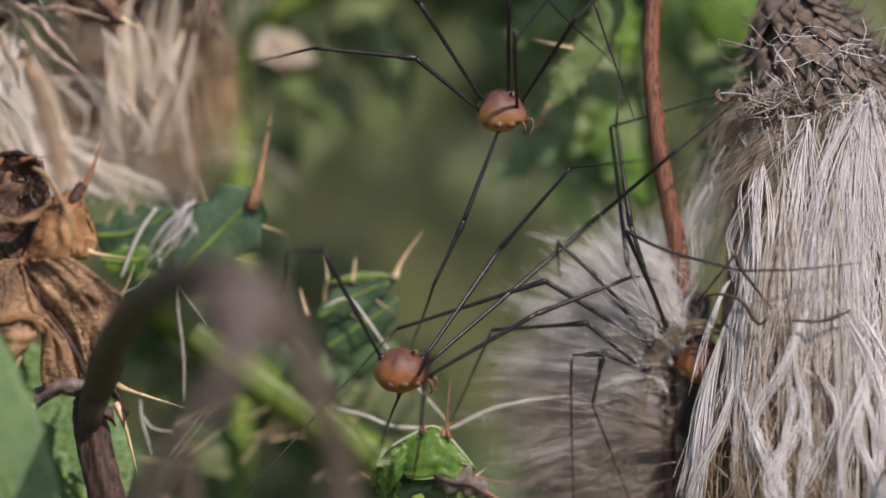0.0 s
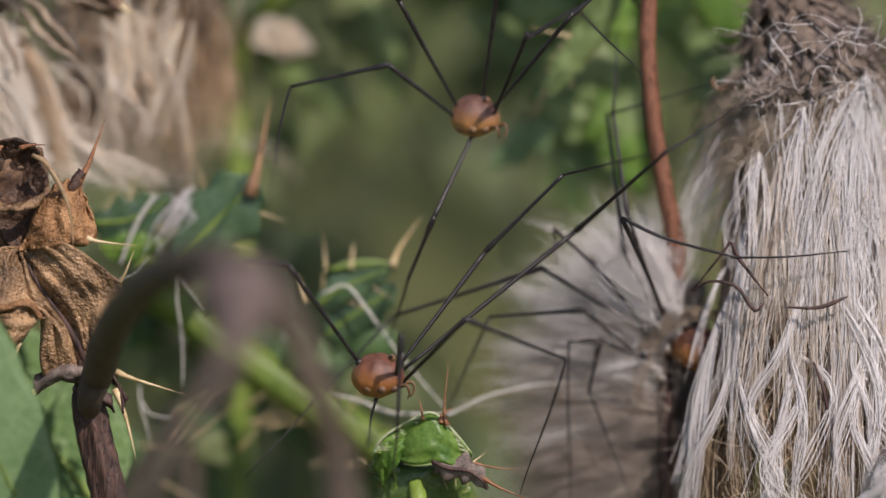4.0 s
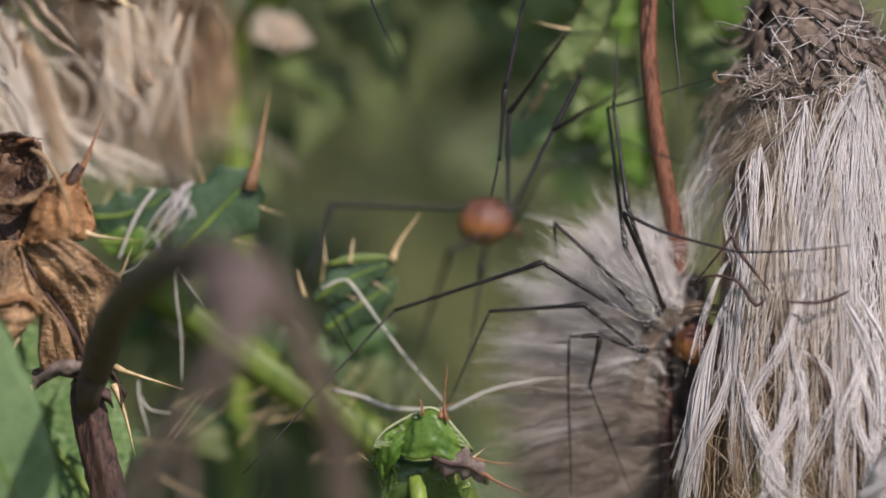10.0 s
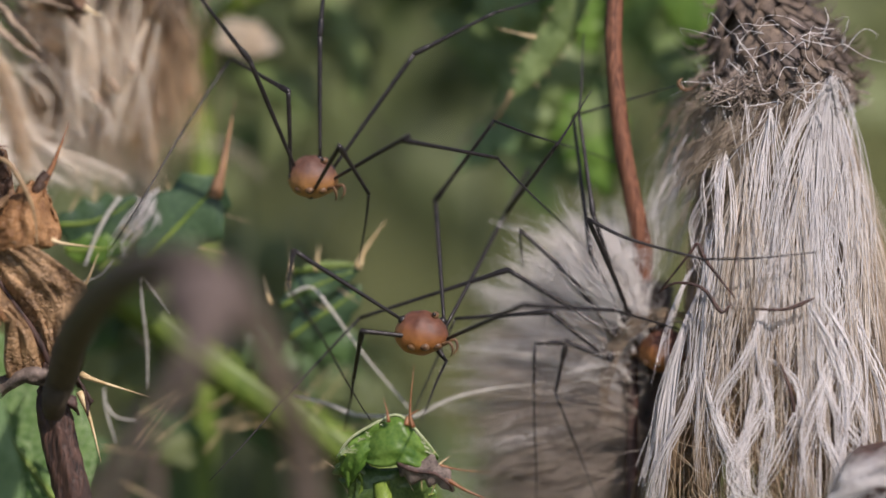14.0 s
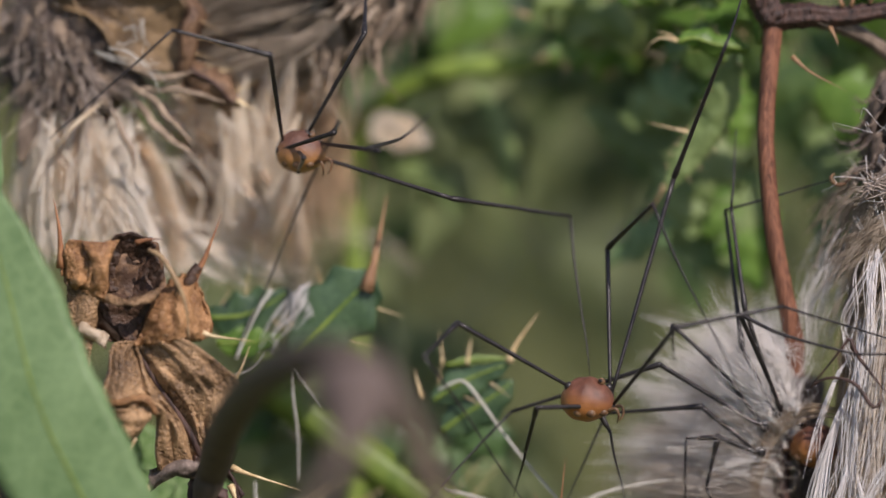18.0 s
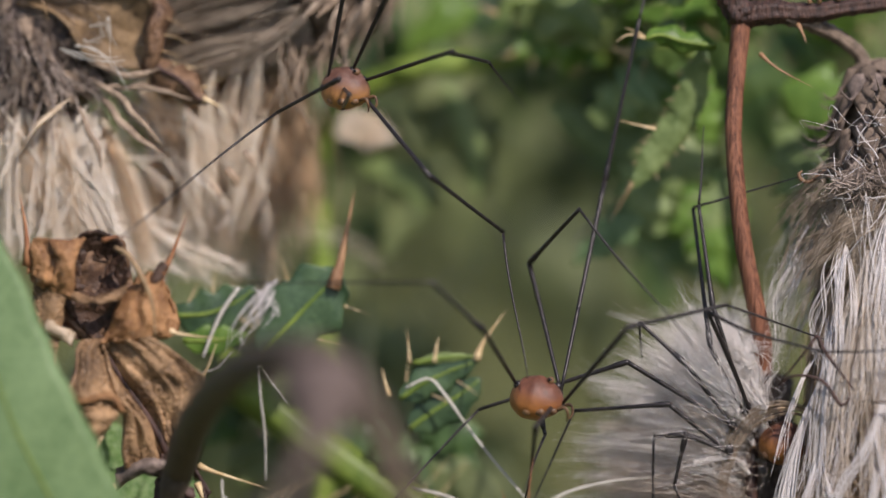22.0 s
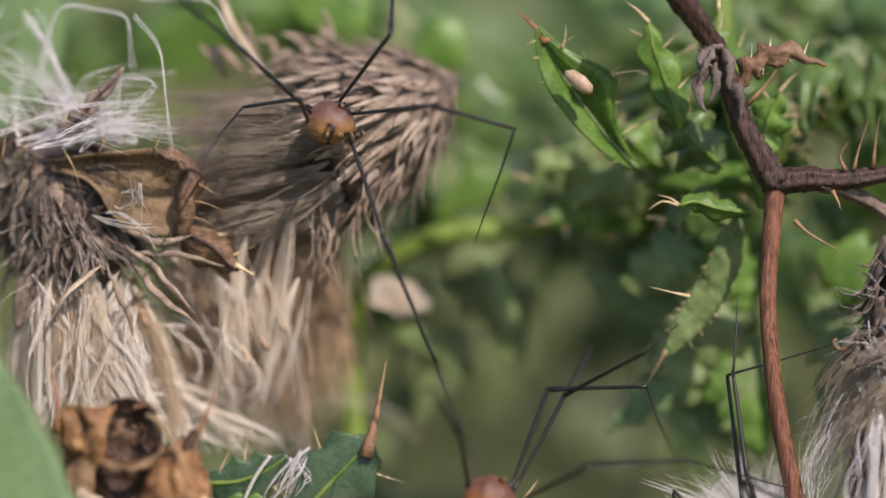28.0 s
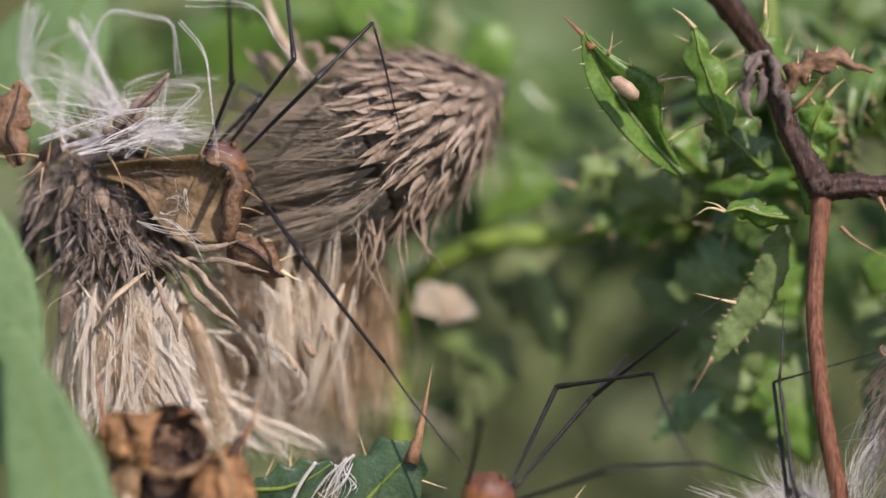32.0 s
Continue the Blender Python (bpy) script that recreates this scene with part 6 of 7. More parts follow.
def far_thistles():
    for i, (u, v, w, n, lean) in enumerate(((690, 20, 2300, 9, 0.1), (560, -60, 2600, 7, -0.2), (480, -300, 3000, 9, 0.2), (1250, -80, 2200, 8, 0.1), (1240, -400, 1900, 8, 0.1), (820, -380, 3600, 9, 0.2), (-120, -420, 1900, 8, 0.0), (640, -160, 4200, 8, 0.0), (960, -160, 1300, 8, 0.1), (1420, -250, 1600, 8, 0.0), (420, 560, 1800, 8, 0.0), (620, 700, 2200, 8, 0.0), (300, 420, 1500, 7, 0.1), (480, 470, 1500, 8, 0.0))):
        back_thistle(u, v, w * 1.7, 300 + i, n, lean, 300 + w * 0.05, (M_BACK_LEAF, M_BACK_LEAF, M_LEAF)[i % 3])
    low = down_to_ground((420, 60, 900), 0)
    ob = thing("thistle", plan(low[-1]), "green thistle stalk leaning beside dried seed heads", "thistle", "background thistles")
    rod("stem", [(860, -92, 800), (700, -62, 800), (560, -45, 800), (420, 60, 900)] + low, (20, 22, 22, 22, 26, 30), M_GREEN_STEM, ob, "leaning green stalk", k=24)
    for i, (a, b) in enumerate((((1110, 40), (980, 190)), ((1000, 170), (872, 300)), ((1050, 120), (1150, 350)), ((1000, 260), (960, 120)), ((1130, 120), (1080, 300)), ((1010, -60), (930, 20)), ((1040, -40), (1130, 90)), ((900, 40), (985, -30)), ((1240, 60), (1330, 260)), ((1260, 300), (1340, 120)), ((1250, -20), (1380, 60)))):
        # pale greens make up by colour for the foliage's shade on these leaves
        leaf("leaf", [(*a, 480), ((a[0] + b[0]) / 2 + 20, (a[1] + b[1]) / 2, 440), (*b, 460)], (58, 34, 60, 50, 52, 46, 54, 40, 60, 56, 64)[i], (M_PALE_LEAF, M_BLADE, M_GREEN_LEAF, M_PALE_LEAF)[i % 4], ob, "green lobed leaf", lobes=0.7, teeth=4, fold=0.3, wave=0.2, rows_n=24, cols=7, seed=400 + i, rib=False)
    # the paler ones here are likewise lightened against shade
    for i, (a, b, wd, m) in enumerate((((830, 20), (1140, 236), 46, M_PALE_LEAF), ((640, -20), (700, 186), 24, M_PALE_LEAF), ((480, 120), (612, 210), 24, M_PALE_LEAF), ((590, -30), (720, 170), 60, M_BACK_LEAF), ((1120, 330), (960, 210), 40, M_BLADE), ((1290, 40), (1420, 160), 40, M_LEAF), ((560, -300), (700, -200), 60, M_LEAF), ((620, -420), (520, -330), 50, M_GREEN_LEAF),
                                       ((300, -480), (440, -380), 60, M_GREEN_LEAF), ((60, -520), (240, -440), 60, M_LEAF), ((700, -160), (560, -80), 36, M_GREEN_LEAF), ((1500, -320), (1380, -440), 60, M_LEAF))):
        w = 640 + 130 * (i % 4)
        leaf("leaf", [(*a, w), ((a[0] + b[0]) / 2 + 14, (a[1] + b[1]) / 2 - 20, w - 30), (*b, w)], wd, m, ob, "green leaf in the middle distance", lobes=0.4, teeth=3, fold=0.3, wave=0.1, rows_n=22, cols=7, seed=450 + i, rib=False)
    g = np.random.default_rng(911)
    for i in range(34):
        u, v = g.uniform(430, 1080), g.uniform(-430, 330)
        if 620 < u < 980 and v > 60:
            continue
        a = g.uniform(0, 6.28)
        d = np.array((math.cos(a), math.sin(a), 0)) * g.uniform(50, 130)
        w = g.uniform(900, 2300)
        leaf("leaf", [np.array((u, v, w)) - d, np.array((u + g.normal(0, 16), v - 20, w - 30)), np.array((u, v, w)) + d], g.uniform(20, 52), (M_LEAF, M_BACK_LEAF, M_LEAF, M_PALE_LEAF, M_BACK_LEAF)[i % 5], ob, "green leaf in the middle distance", lobes=0.6, teeth=3, fold=0.35, wave=0.2, rows_n=22, cols=7, seed=920 + i, rib=False, side=(g.normal(0, 0.5), g.normal(-0.3, 0.5), -1.0))
    for i in range(16):
        u, v, w = g.uniform(760, 1400), g.uniform(-560, -330), g.uniform(900, 1800)
        d = np.array((g.normal(0, 1.0), g.normal(0, 0.7), 0)) * g.uniform(60, 130)
        leaf("leaf", [np.array((u, v, w)) - d, np.array((u + g.normal(0, 20), v - 16, w - 30)), np.array((u, v, w)) + d], g.uniform(30, 62), (M_DEEP_LEAF, M_LEAF, M_BLUE_LEAF)[i % 3], ob, "green lobed leaf in the middle distance", lobes=0.7, teeth=3, fold=0.35, wave=0.2, rows_n=22, cols=7, seed=960 + i, rib=False)
    for i in range(30):
        if i < 20:
            u, v, w = g.uniform(-120, 640), g.uniform(-520, -340), g.uniform(1500, 3200)
        else:
            # leaves added in dark greens to imitate the shadow behind the heads
            u, v, w = g.uniform(460, 640), g.uniform(-200, -30), g.uniform(1300, 2000)
        d = np.array((g.normal(0, 1.0), g.normal(0, 0.7), 0)) * g.uniform(60, 140)
        leaf("leaf", [np.array((u, v, w)) - d, np.array((u + g.normal(0, 20), v - 16, w - 30)), np.array((u, v, w)) + d], g.uniform(26, 60), (M_LEAF, M_GREEN_LEAF, M_DEEP_LEAF, M_BACK_LEAF)[i % 4] if i < 20 else (M_DEEP_LEAF, M_BLUE_LEAF)[i % 2], ob, "green leaf in the middle distance", lobes=0.6, teeth=3, fold=0.35, wave=0.2, rows_n=22, cols=7, seed=980 + i, rib=False)
    for i, p in enumerate((((690, 160, 1500), (740, 240, 1500), (780, 320, 1500)), ((560, 420, 2300), (640, 360, 2300), (720, 250, 2300)), ((880, 270, 800), (900, 240, 800), (960, 190, 800)))):
        rod("dead_stalk", p, (5, 6, 4), M_GREY_STEM if i == 0 else M_PALE_STALK, ob, "thin dead stalk", k=10)


M_PALE_STALK = material("pale_stalk", (0.22, 0.24, 0.14), (0.36, 0.36, 0.24), 0.6, 300, 2500, 0.2)
set_back(185)
dark_head()
set_back(100)
big_head()
set_back(0, 0.4)
pale_tuft()
set_back(45, 0.36)
near_green_thistle()
set_back(-60)
low_green_leaf()
set_back(-40, 1.0)
upper_green_thistle()
set_back(0, 0.2)
blades()
set_back()
veined_leaf()
set_back(60)
corner_bud()
set_back(100, 0.5)
far_thistles()
set_back()


# ---- harvestmen ----
def along(rows, t):
    k = [r[0] for r in rows]
    return np.array((np.interp(t, k, [r[1] for r in rows]), np.interp(t, k, [r[2] for r in rows])))


def ball(radii, at=(0, 0, 0), seg=20, rings=12, bend=None):
    verts, faces = [], []
    for i in range(rings + 1):
        a = math.pi * i / rings
        for j in range(seg):
            b = 2 * math.pi * j / seg
            p = np.array((radii[0] * math.sin(a) * math.cos(b), radii[1] * math.sin(a) * math.sin(b), radii[2] * math.cos(a)))
            if bend:
                p = bend(p)
            verts.append(p + np.array(at))
    for i in range(rings):
        for j in range(seg):
            faces.append((i * seg + j, (i + 1) * seg + j, (i + 1) * seg + (j + 1) % seg, i * seg + (j + 1) % seg))
    return np.array(verts), faces


def limb(name, length, radii, parent, mat, bow=0.0, label=""):
    """A leg segment from its joint along its own z."""
    s = np.linspace(0, 1, 12)
    path = np.stack((bow * length * np.sin(s * 1.57) ** 3, 0 * s, s * length), 1)
    me = mesh_of(name, [tube(path, np.array(radii), 7)], mat)
    ob = new(name, me)
    ob.parent = parent
    return tagged(ob, label)


CAPS = (430, 295, 430)


def depth_at(depth, t):
    return float(np.interp(t, [r[0] for r in depth], [r[1] for r in depth]))


def plan_limbs(depth, hip, joints, times, body):
    """Joint places in time, each segment keeping its length; hip and joints as in the tables."""
    flat = []
    for t in times:
        w = depth_at(depth, t)
        flat.append([seen(*along(body, t), w, t) + np.array(hip)] + [seen(*along(j, t), w, t) for j in joints])
    flat = np.array(flat)
    lens = []
    for k in range(3):
        d = np.linalg.norm(flat[:, k + 1] - flat[:, k], axis=1)
        lens.append(min(CAPS[k], np.percentile(d, 92) * 1.02))
    return flat, lens


def solve_limbs(flat, lens, signs, depths):
    out = []
    for row, w0 in zip(flat, depths):
        p = [np.array((*row[0], w0))]
        for k in range(3):
            step = row[k + 1] - p[k][:2]
            d = np.linalg.norm(step)
            if d > lens[k]:
                step *= lens[k] / d * 0.999
                d = lens[k] * 0.999
            deep = min(math.sqrt(max(0.0, lens[k] ** 2 - d * d)), (180.0, 240.0, 400.0)[k])
            p.append(np.array((*(p[k][:2] + step), p[k][2] + signs[k] * deep)))
        out.append(p)
    return out


def harvestman(label, skin, depth, body_rows, legs, times, face, size=1.0):
    """A harvestman and the rows by which it and its leg segments move."""
    keyed = []
    at = lambda t: Vector(flat_plan((*seen(*along(body_rows, t), depth_at(depth, t), t), depth_at(depth, t))))
    ob = thing("harvestman", at(0), label, "harvestman", "harvestmen on the thistle")
    turn = Matrix.Rotation(radians(face), 4, "Z")
    o = where(ob)

    def own(name, pieces, mat, parent=ob, tag=""):
        pieces = [((np.asarray(v) * size) @ np.array(turn.to_3x3()).T, f) for v, f in pieces]
        p = new(name, mesh_of(name, pieces, mat))
        p.parent = parent
        return tagged(p, tag)

    def hull(p):
        s = 1 - 0.16 * (p[0] / 0.0028) if p[0] > 0 else 1.0
        s *= 1 + 0.022 * math.sin(p[0] / 0.0028 * 10)
        return np.array((p[0], p[1] * s, p[2] * (1.0 if p[2] > 0 else 0.82) * s))

    body = own("body", [ball((0.00285, 0.0026, 0.0026), bend=hull, seg=44, rings=30)], skin)
    own("eye_mound", [ball((0.00040, 0.00044, 0.00040), (0.0015, 0, 0.0022))], M_COXA)
    for s in (-1, 1):
        own("eye", [ball((0.00020, 0.00014, 0.00020), (0.00155, s * 0.00038, 0.00236), 10, 8)], M_EYE)
        path = [(0.0024, s * 0.0006, -0.0007), (0.0034, s * 0.0008, -0.0004), (0.0037, s * 0.0007, -0.0012), (0.0034, s * 0.0004, -0.0019)]
        own("pedipalp", [tube(curve(path, 10), (0.00022, 0.00016, 0.00008), 6)], M_COXA)
        for i in range(4):
            a = radians(28 + 38 * i) * s
            c = (0.0021 * math.cos(a) + 0.0002, 0.00215 * math.sin(a), -0.0008)
            own("coxa", [ball((0.00054, 0.00046, 0.00044), c, 10, 8)], M_COXA)
    rows = [(t, Matrix.Translation(at(t))) for t in times]
    for _, hip, side, joints in legs:
        flat, lens = plan_limbs(depth, hip, joints, times, body_rows)
        base = [depth_at(depth, t) for t in times]
        # of the ways in which the outer joints can fold, the one that keeps the leg nearest to the body's depth
        best = None
        for fold in ((side, a, b) for a in (1, -1) for b in (1, -1)):
            tried = solve_limbs(flat, lens, fold, [w + side * 12 for w in base])
            cost = sum(abs(p[k][2] - w) + 1.5 * max(0, p[k][2] - 100) for p, w in zip(tried, base) for k in (1, 2, 3))
            if best is None or cost < best[0]:
                best = (cost, tried)
        places = best[1]
        knob = flat_plan((hip[0] + 784, hip[1] + 441, 0)) - flat_plan((784, 441, 0)) + AHEAD * side * 12 * UNIT
        part_ob = new("trochanter", mesh_of("trochanter", [ball((0.00048, 0.00048, 0.00052), knob * 0.93, 10, 8)], M_LEG))
        part_ob.parent = ob
        for k, (nm, rad) in enumerate((("femur", (3.1, 4.1, 4.6)), ("tibia", (4.8, 3.6, 3.4)), ("tarsus", (2.6, 1.9, 0.9)))):
            m = limb(nm, lens[k] * UNIT, np.array(rad) * UNIT * size, ob, M_LEG, 0.0 if k < 2 else 0.05)
            if k == 1:
                pat = new("patella", mesh_of("patella", [tube(np.array([(0, 0, z * UNIT) for z in (-4, 2, 12, 26, 32)]), np.array((3.6, 5.4, 5.8, 5.2, 3.6)) * UNIT, 8)], M_LEG))
                pat.parent = m
            q, last, keys = None, None, []
            for t, p in zip(times, places):
                a, b = Vector(flat_plan(p[k])), Vector(flat_plan(p[k + 1]))
                way = (b - a).normalized()
                q = way.to_track_quat("Z", "Y") if q is None else last.rotation_difference(way) @ q
                last = way
                keys.append((t, Matrix.LocRotScale(a - at(t), q, None)))
            m.matrix_basis = keys[0][1]
            keyed.append((m, keys))
    return ob, rows, keyed
FIRST_DEPTH = [(0, -90), (1, -130), (3, -125), (5.5, -160), (6, -420), (9, -450), (9.7, -350), (10.5, -300), (11, -110), (12, -95), (23, -60), (32, -60)]
SECOND_DEPTH = [(0, 0), (9.5, 0), (10.5, 60), (12, -20), (13.5, -20), (15.5, 20), (22, 20), (25.5, 40), (31, 70), (32, 160)]
FIRST_BODY = [(0,712,637), (1,711,641), (2,689,642), (3,687,659), (3.5,685,662), (5.5,657,675), (6,645,660), (7.5,684,680), (9,652,635), (9.5,766,683), (10,865,407), (10.5,890,414), (11,860,512), (11.5,775,485), (12,800,575), (12.5,829,644), (13,831,650), (13.5,834,618), (15.5,750,505), (16,801,440), (16.5,843,447), (17,836,502), (18,837,541), (19,850,558), (20,843,558), (21,814,534), (22,806,544), (23,820,548), (24,794,516), (25.5,767,494), (27.5,664,428), (28,661,426), (29,616,449), (30,596,434), (32,578,410)]
SECOND_BODY = [(0,889,181), (1,850,189), (2,844,191), (3,849,215), (3.5,848,215), (5.5,843,218), (6,840,218), (7.5,854,212), (9,842,204), (9.5,894,140), (10,940,-24), (10.5,954,-50), (11,949,53), (11.5,882,126), (12,832,236), (12.5,712,266), (13,737,364), (13.5,721,374), (15.5,333,146), (16,276,64), (16.5,315,77), (17,324,88), (18,335,107), (19,344,102), (20,379,97), (21,415,11), (22,469,-2), (23,510,-45), (24,452,-82), (25.5,460,-132), (27.5,412,-248), (28,378,-247), (29,268,-213), (30,171,-217), (31,141,-206), (32,99,-191)]
FIRST_LEFT_KNEE = [(0,575,424), (1,564,442), (2,548,439), (3,558,438), (3.5,520,459), (5.5,529,507), (7.5,503,469), (9,512,480), (9.5,621,532), (10,598,374), (10.5,668,294), (11,641,364), (11.5,556,354), (12,591,399), (12.5,626,456), (13,618,476), (13.5,612,461), (15.5,522,386), (16,559,331), (16.5,598,327), (17,587,403), (18,609,404), (19,631,422), (20,698,381), (21,666,407), (22,714,423), (23,738,418), (24,709,400), (25.5,694,373), (27.5,611,296), (28,610,309), (30,566,281), (32,563,288)]
FIRST_LEFT_SHIN = [(0,512,426), (1,509,457), (2,502,454), (3,501,440), (3.5,454,454), (5.5,450,473), (7.5,443,474), (9,447,480), (9.5,561,512), (10,553,501), (10.5,628,392), (11,586,420), (11.5,566,441), (12,571,450), (12.5,565,479), (13,589,512), (13.5,589,512), (15.5,547,475), (16,567,438), (16.5,573,435), (17,532,482), (18,550,463), (19,525,457), (20,608,242), (21,542,325), (22,622,336), (23,678,376), (24,593,315), (25.5,593,302), (27.5,555,230), (28,560,228), (30,545,210), (32,548,217)]
FIRST_LEFT_FOOT = [(0,507,578), (1,507,590), (2,500,600), (3,496,553), (3.5,395,557), (5.5,391,581), (7.5,403,584), (9,396,590), (9.5,521,612), (10,648,630), (10.5,752,710), (11,746,724), (11.5,740,722), (12,743,736), (12.5,735,735), (13,737,734), (13.5,740,735), (15.5,738,732), (16,747,731), (16.5,761,712), (17,742,724), (18,741,711), (19,603,578), (20,529,287), (21,238,315), (22,308,336), (23,573,473), (24,472,340), (25.5,462,302), (27.5,459,271), (28,474,249), (30,464,220), (32,482,227)]
FIRST_FRONT_KNEE = [(0,759,599), (1,738,590), (3,719,604), (3.5,732,598), (5.5,677,579), (6,680,600), (9,687,590), (9.5,791,653), (10,806,451), (10.5,742,508), (11,702,535), (11.5,654,510), (12,667,568), (12.5,740,619), (13,737,621), (13.5,731,606), (15.5,643,514), (16,713,499), (16.5,786,509), (17,752,541), (18,748,552), (19,763,573), (20,753,581), (21,784,574), (22,804,591), (24,830,572), (25.5,800,545), (27.5,702,479), (32,614,461)]
FIRST_FRONT_SHIN = [(0,747,736), (1,728,691), (3,717,739), (3.5,723,752), (5.5,675,719), (6,668,720), (9,677,710), (9.5,781,753), (10,766,570), (10.5,697,631), (11,663,611), (11.5,615,549), (12,637,632), (12.5,705,698), (13,717,715), (13.5,716,695), (15.5,626,598), (16,688,627), (16.5,761,638), (17,728,640), (18,728,630), (19,743,638), (20,738,636), (21,776,638), (22,796,665), (24,830,622), (25.5,800,596), (27.5,702,539), (32,614,512)]
FIRST_FRONT_FOOT = [(0,737,836), (1,728,791), (3,715,868), (3.5,720,850), (5.5,672,837), (6,665,840), (9,672,831), (9.5,776,863), (10,727,689), (10.5,663,779), (11,621,709), (11.5,595,668), (12,613,721), (12.5,676,777), (13,697,793), (13.5,706,784), (15.5,621,677), (16,678,756), (16.5,736,786), (17,708,741), (18,713,709), (19,721,718), (20,718,715), (21,766,718), (22,786,745), (24,835,703), (25.5,805,676), (27.5,702,630), (32,614,583)]
FIRST_UPPER_KNEE = [(0,886,419), (1,863,420), (2,867,424), (3,869,440), (3.5,874,449), (5.5,830,443), (6,840,430), (7.5,824,439), (9,847,460), (9.5,861,512), (10,905,214), (10.5,949,158), (11,880,275), (11.5,850,233), (12,839,346), (12.5,860,436), (13,890,404), (13.5,889,384), (15.5,682,265), (16,828,143), (16.5,840,164), (17,742,344), (18,872,273), (19,885,289), (20,866,302), (21,828,275), (22,793,302), (23,813,308), (24,840,269), (25.5,846,272), (27.5,768,225), (28,767,228), (29,749,225), (30,718,220), (32,701,211)]
FIRST_UPPER_SHIN = [(0,1010,277), (1,984,279), (2,983,298), (3,1001,308), (3.5,1006,314), (5.5,973,315), (6,975,320), (7.5,949,314), (9,978,390), (9.5,991,412), (10,1004,75), (10.5,1126,84), (11,1042,142), (11.5,1038,172), (12,1012,226), (12.5,1011,283), (13,1035,280), (13.5,1037,262), (15.5,648,75), (16,856,-5), (16.5,843,-14), (17,691,151), (18,951,196), (19,967,219), (20,962,212), (21,919,202), (22,881,207), (23,895,213), (24,925,211), (25.5,952,213), (27.5,940,215), (28,944,223), (29,932,227), (30,907,225), (32,874,186)]
FIRST_UPPER_FOOT = [(0,1184,260), (1,1145,259), (2,1148,268), (3,1182,266), (3.5,1187,268), (5.5,1160,273), (6,1140,280), (7.5,1094,266), (9,1068,345), (9.5,1101,352), (10,1153,75), (10.5,1210,444), (11,1220,443), (11.5,1207,441), (12,1209,435), (12.5,1288,451), (13,1279,438), (13.5,1299,443), (15.5,671,-142), (16,871,-202), (16.5,855,-222), (17,737,-32), (18,1084,521), (19,1091,528), (20,1092,526), (21,1075,479), (22,1075,466), (23,1073,463), (24,1067,461), (25.5,1048,454), (27.5,1006,408), (28,1000,400), (29,998,424), (30,973,413), (32,950,400)]
FIRST_LONG_KNEE = [(0,1040,379), (1,1034,374), (3,1030,408), (3.5,1031,412), (5.5,988,409), (7.5,984,404), (9,978,430), (9.5,1001,442), (10,984,243), (10.5,964,108), (11,934,265), (11.5,1054,271), (12,1022,354), (12.5,1011,422), (13.5,992,409), (15.5,868,277), (16,935,94), (16.5,988,50), (17,1019,106), (18,988,150), (19,1096,214), (20,1052,202), (21,985,145), (22,926,157), (23,865,253), (24,885,259), (25.5,846,282), (27.5,804,256), (28,798,238), (29,764,312), (30,739,312), (32,767,227)]
FIRST_LONG_SHIN = [(0,1194,248), (1,1175,269), (3,1187,268), (3.5,1187,273), (5.5,1150,275), (7.5,1154,284), (9,1148,310), (9.5,1151,312), (10,1123,164), (10.5,1003,0), (11,983,137), (11.5,1188,238), (12,1180,307), (12.5,1140,367), (13.5,1076,310), (15.5,952,124), (16,994,-5), (16.5,1013,-73), (17,1103,-111), (18,1079,-83), (19,1321,18), (20,1261,-12), (21,1060,-119), (22,990,-142), (23,913,-102), (24,956,138), (25.5,957,120), (27.5,935,154), (28,934,163), (29,947,210), (30,922,215), (32,930,99)]
FIRST_LONG_FOOT = [(0,1298,171), (1,1285,179), (3,1305,195), (3.5,1304,200), (5.5,1308,197), (7.5,1295,194), (9,1288,204), (9.5,1292,207), (10,1192,115), (10.5,1043,-109), (11,1018,-1), (11.5,1326,213), (12,1308,307), (12.5,1238,333), (13.5,1150,221), (15.5,1026,-14), (16,1068,-133), (16.5,1052,-192), (17,1153,-230), (18,1124,-192), (19,1400,-30), (20,1371,-62), (21,1085,-238), (22,1025,-281), (23,943,-246), (24,1026,27), (25.5,1048,19), (27.5,1006,94), (28,1010,112), (29,1049,118), (30,1034,149), (32,1022,43)]
FIRST_RIGHT_KNEE = [(0,955,531), (1,944,535), (2,887,630), (3,829,563), (3.5,835,568), (5.5,810,551), (6,815,548), (7.5,874,529), (9,947,555), (9.5,961,562), (10,964,313), (10.5,949,261), (11,914,374), (11.5,882,364), (12,830,460), (12.5,1002,617), (13,993,613), (13.5,992,589), (15.5,987,384), (16,999,323), (16.5,1013,320), (17,1000,378), (18,990,412), (19,992,439), (20,972,441), (21,965,407), (22,965,416), (23,958,420), (24,966,398), (25.5,937,408), (27.5,834,365), (28,838,365), (29,845,358), (30,800,363), (32,797,359)]
FIRST_RIGHT_SHIN = [(0,1119,468), (1,1095,480), (2,998,690), (3,1001,636), (3.5,1004,640), (5.5,1002,617), (6,1005,620), (7.5,1034,624), (9,1028,640), (9.5,1061,633), (10,1103,263), (10.5,1141,246), (11,1092,327), (11.5,1079,345), (12,943,406), (12.5,1169,654), (13,1151,645), (13.5,1141,606), (15.5,1179,369), (16,1197,308), (16.5,1211,297), (17,1192,344), (18,1178,375), (19,1191,389), (20,1152,394), (21,1145,372), (22,1140,376), (23,1123,378), (24,1117,365), (25.5,1119,388), (27.5,1006,347), (28,1020,355), (29,1008,347), (30,993,357), (32,971,349)]
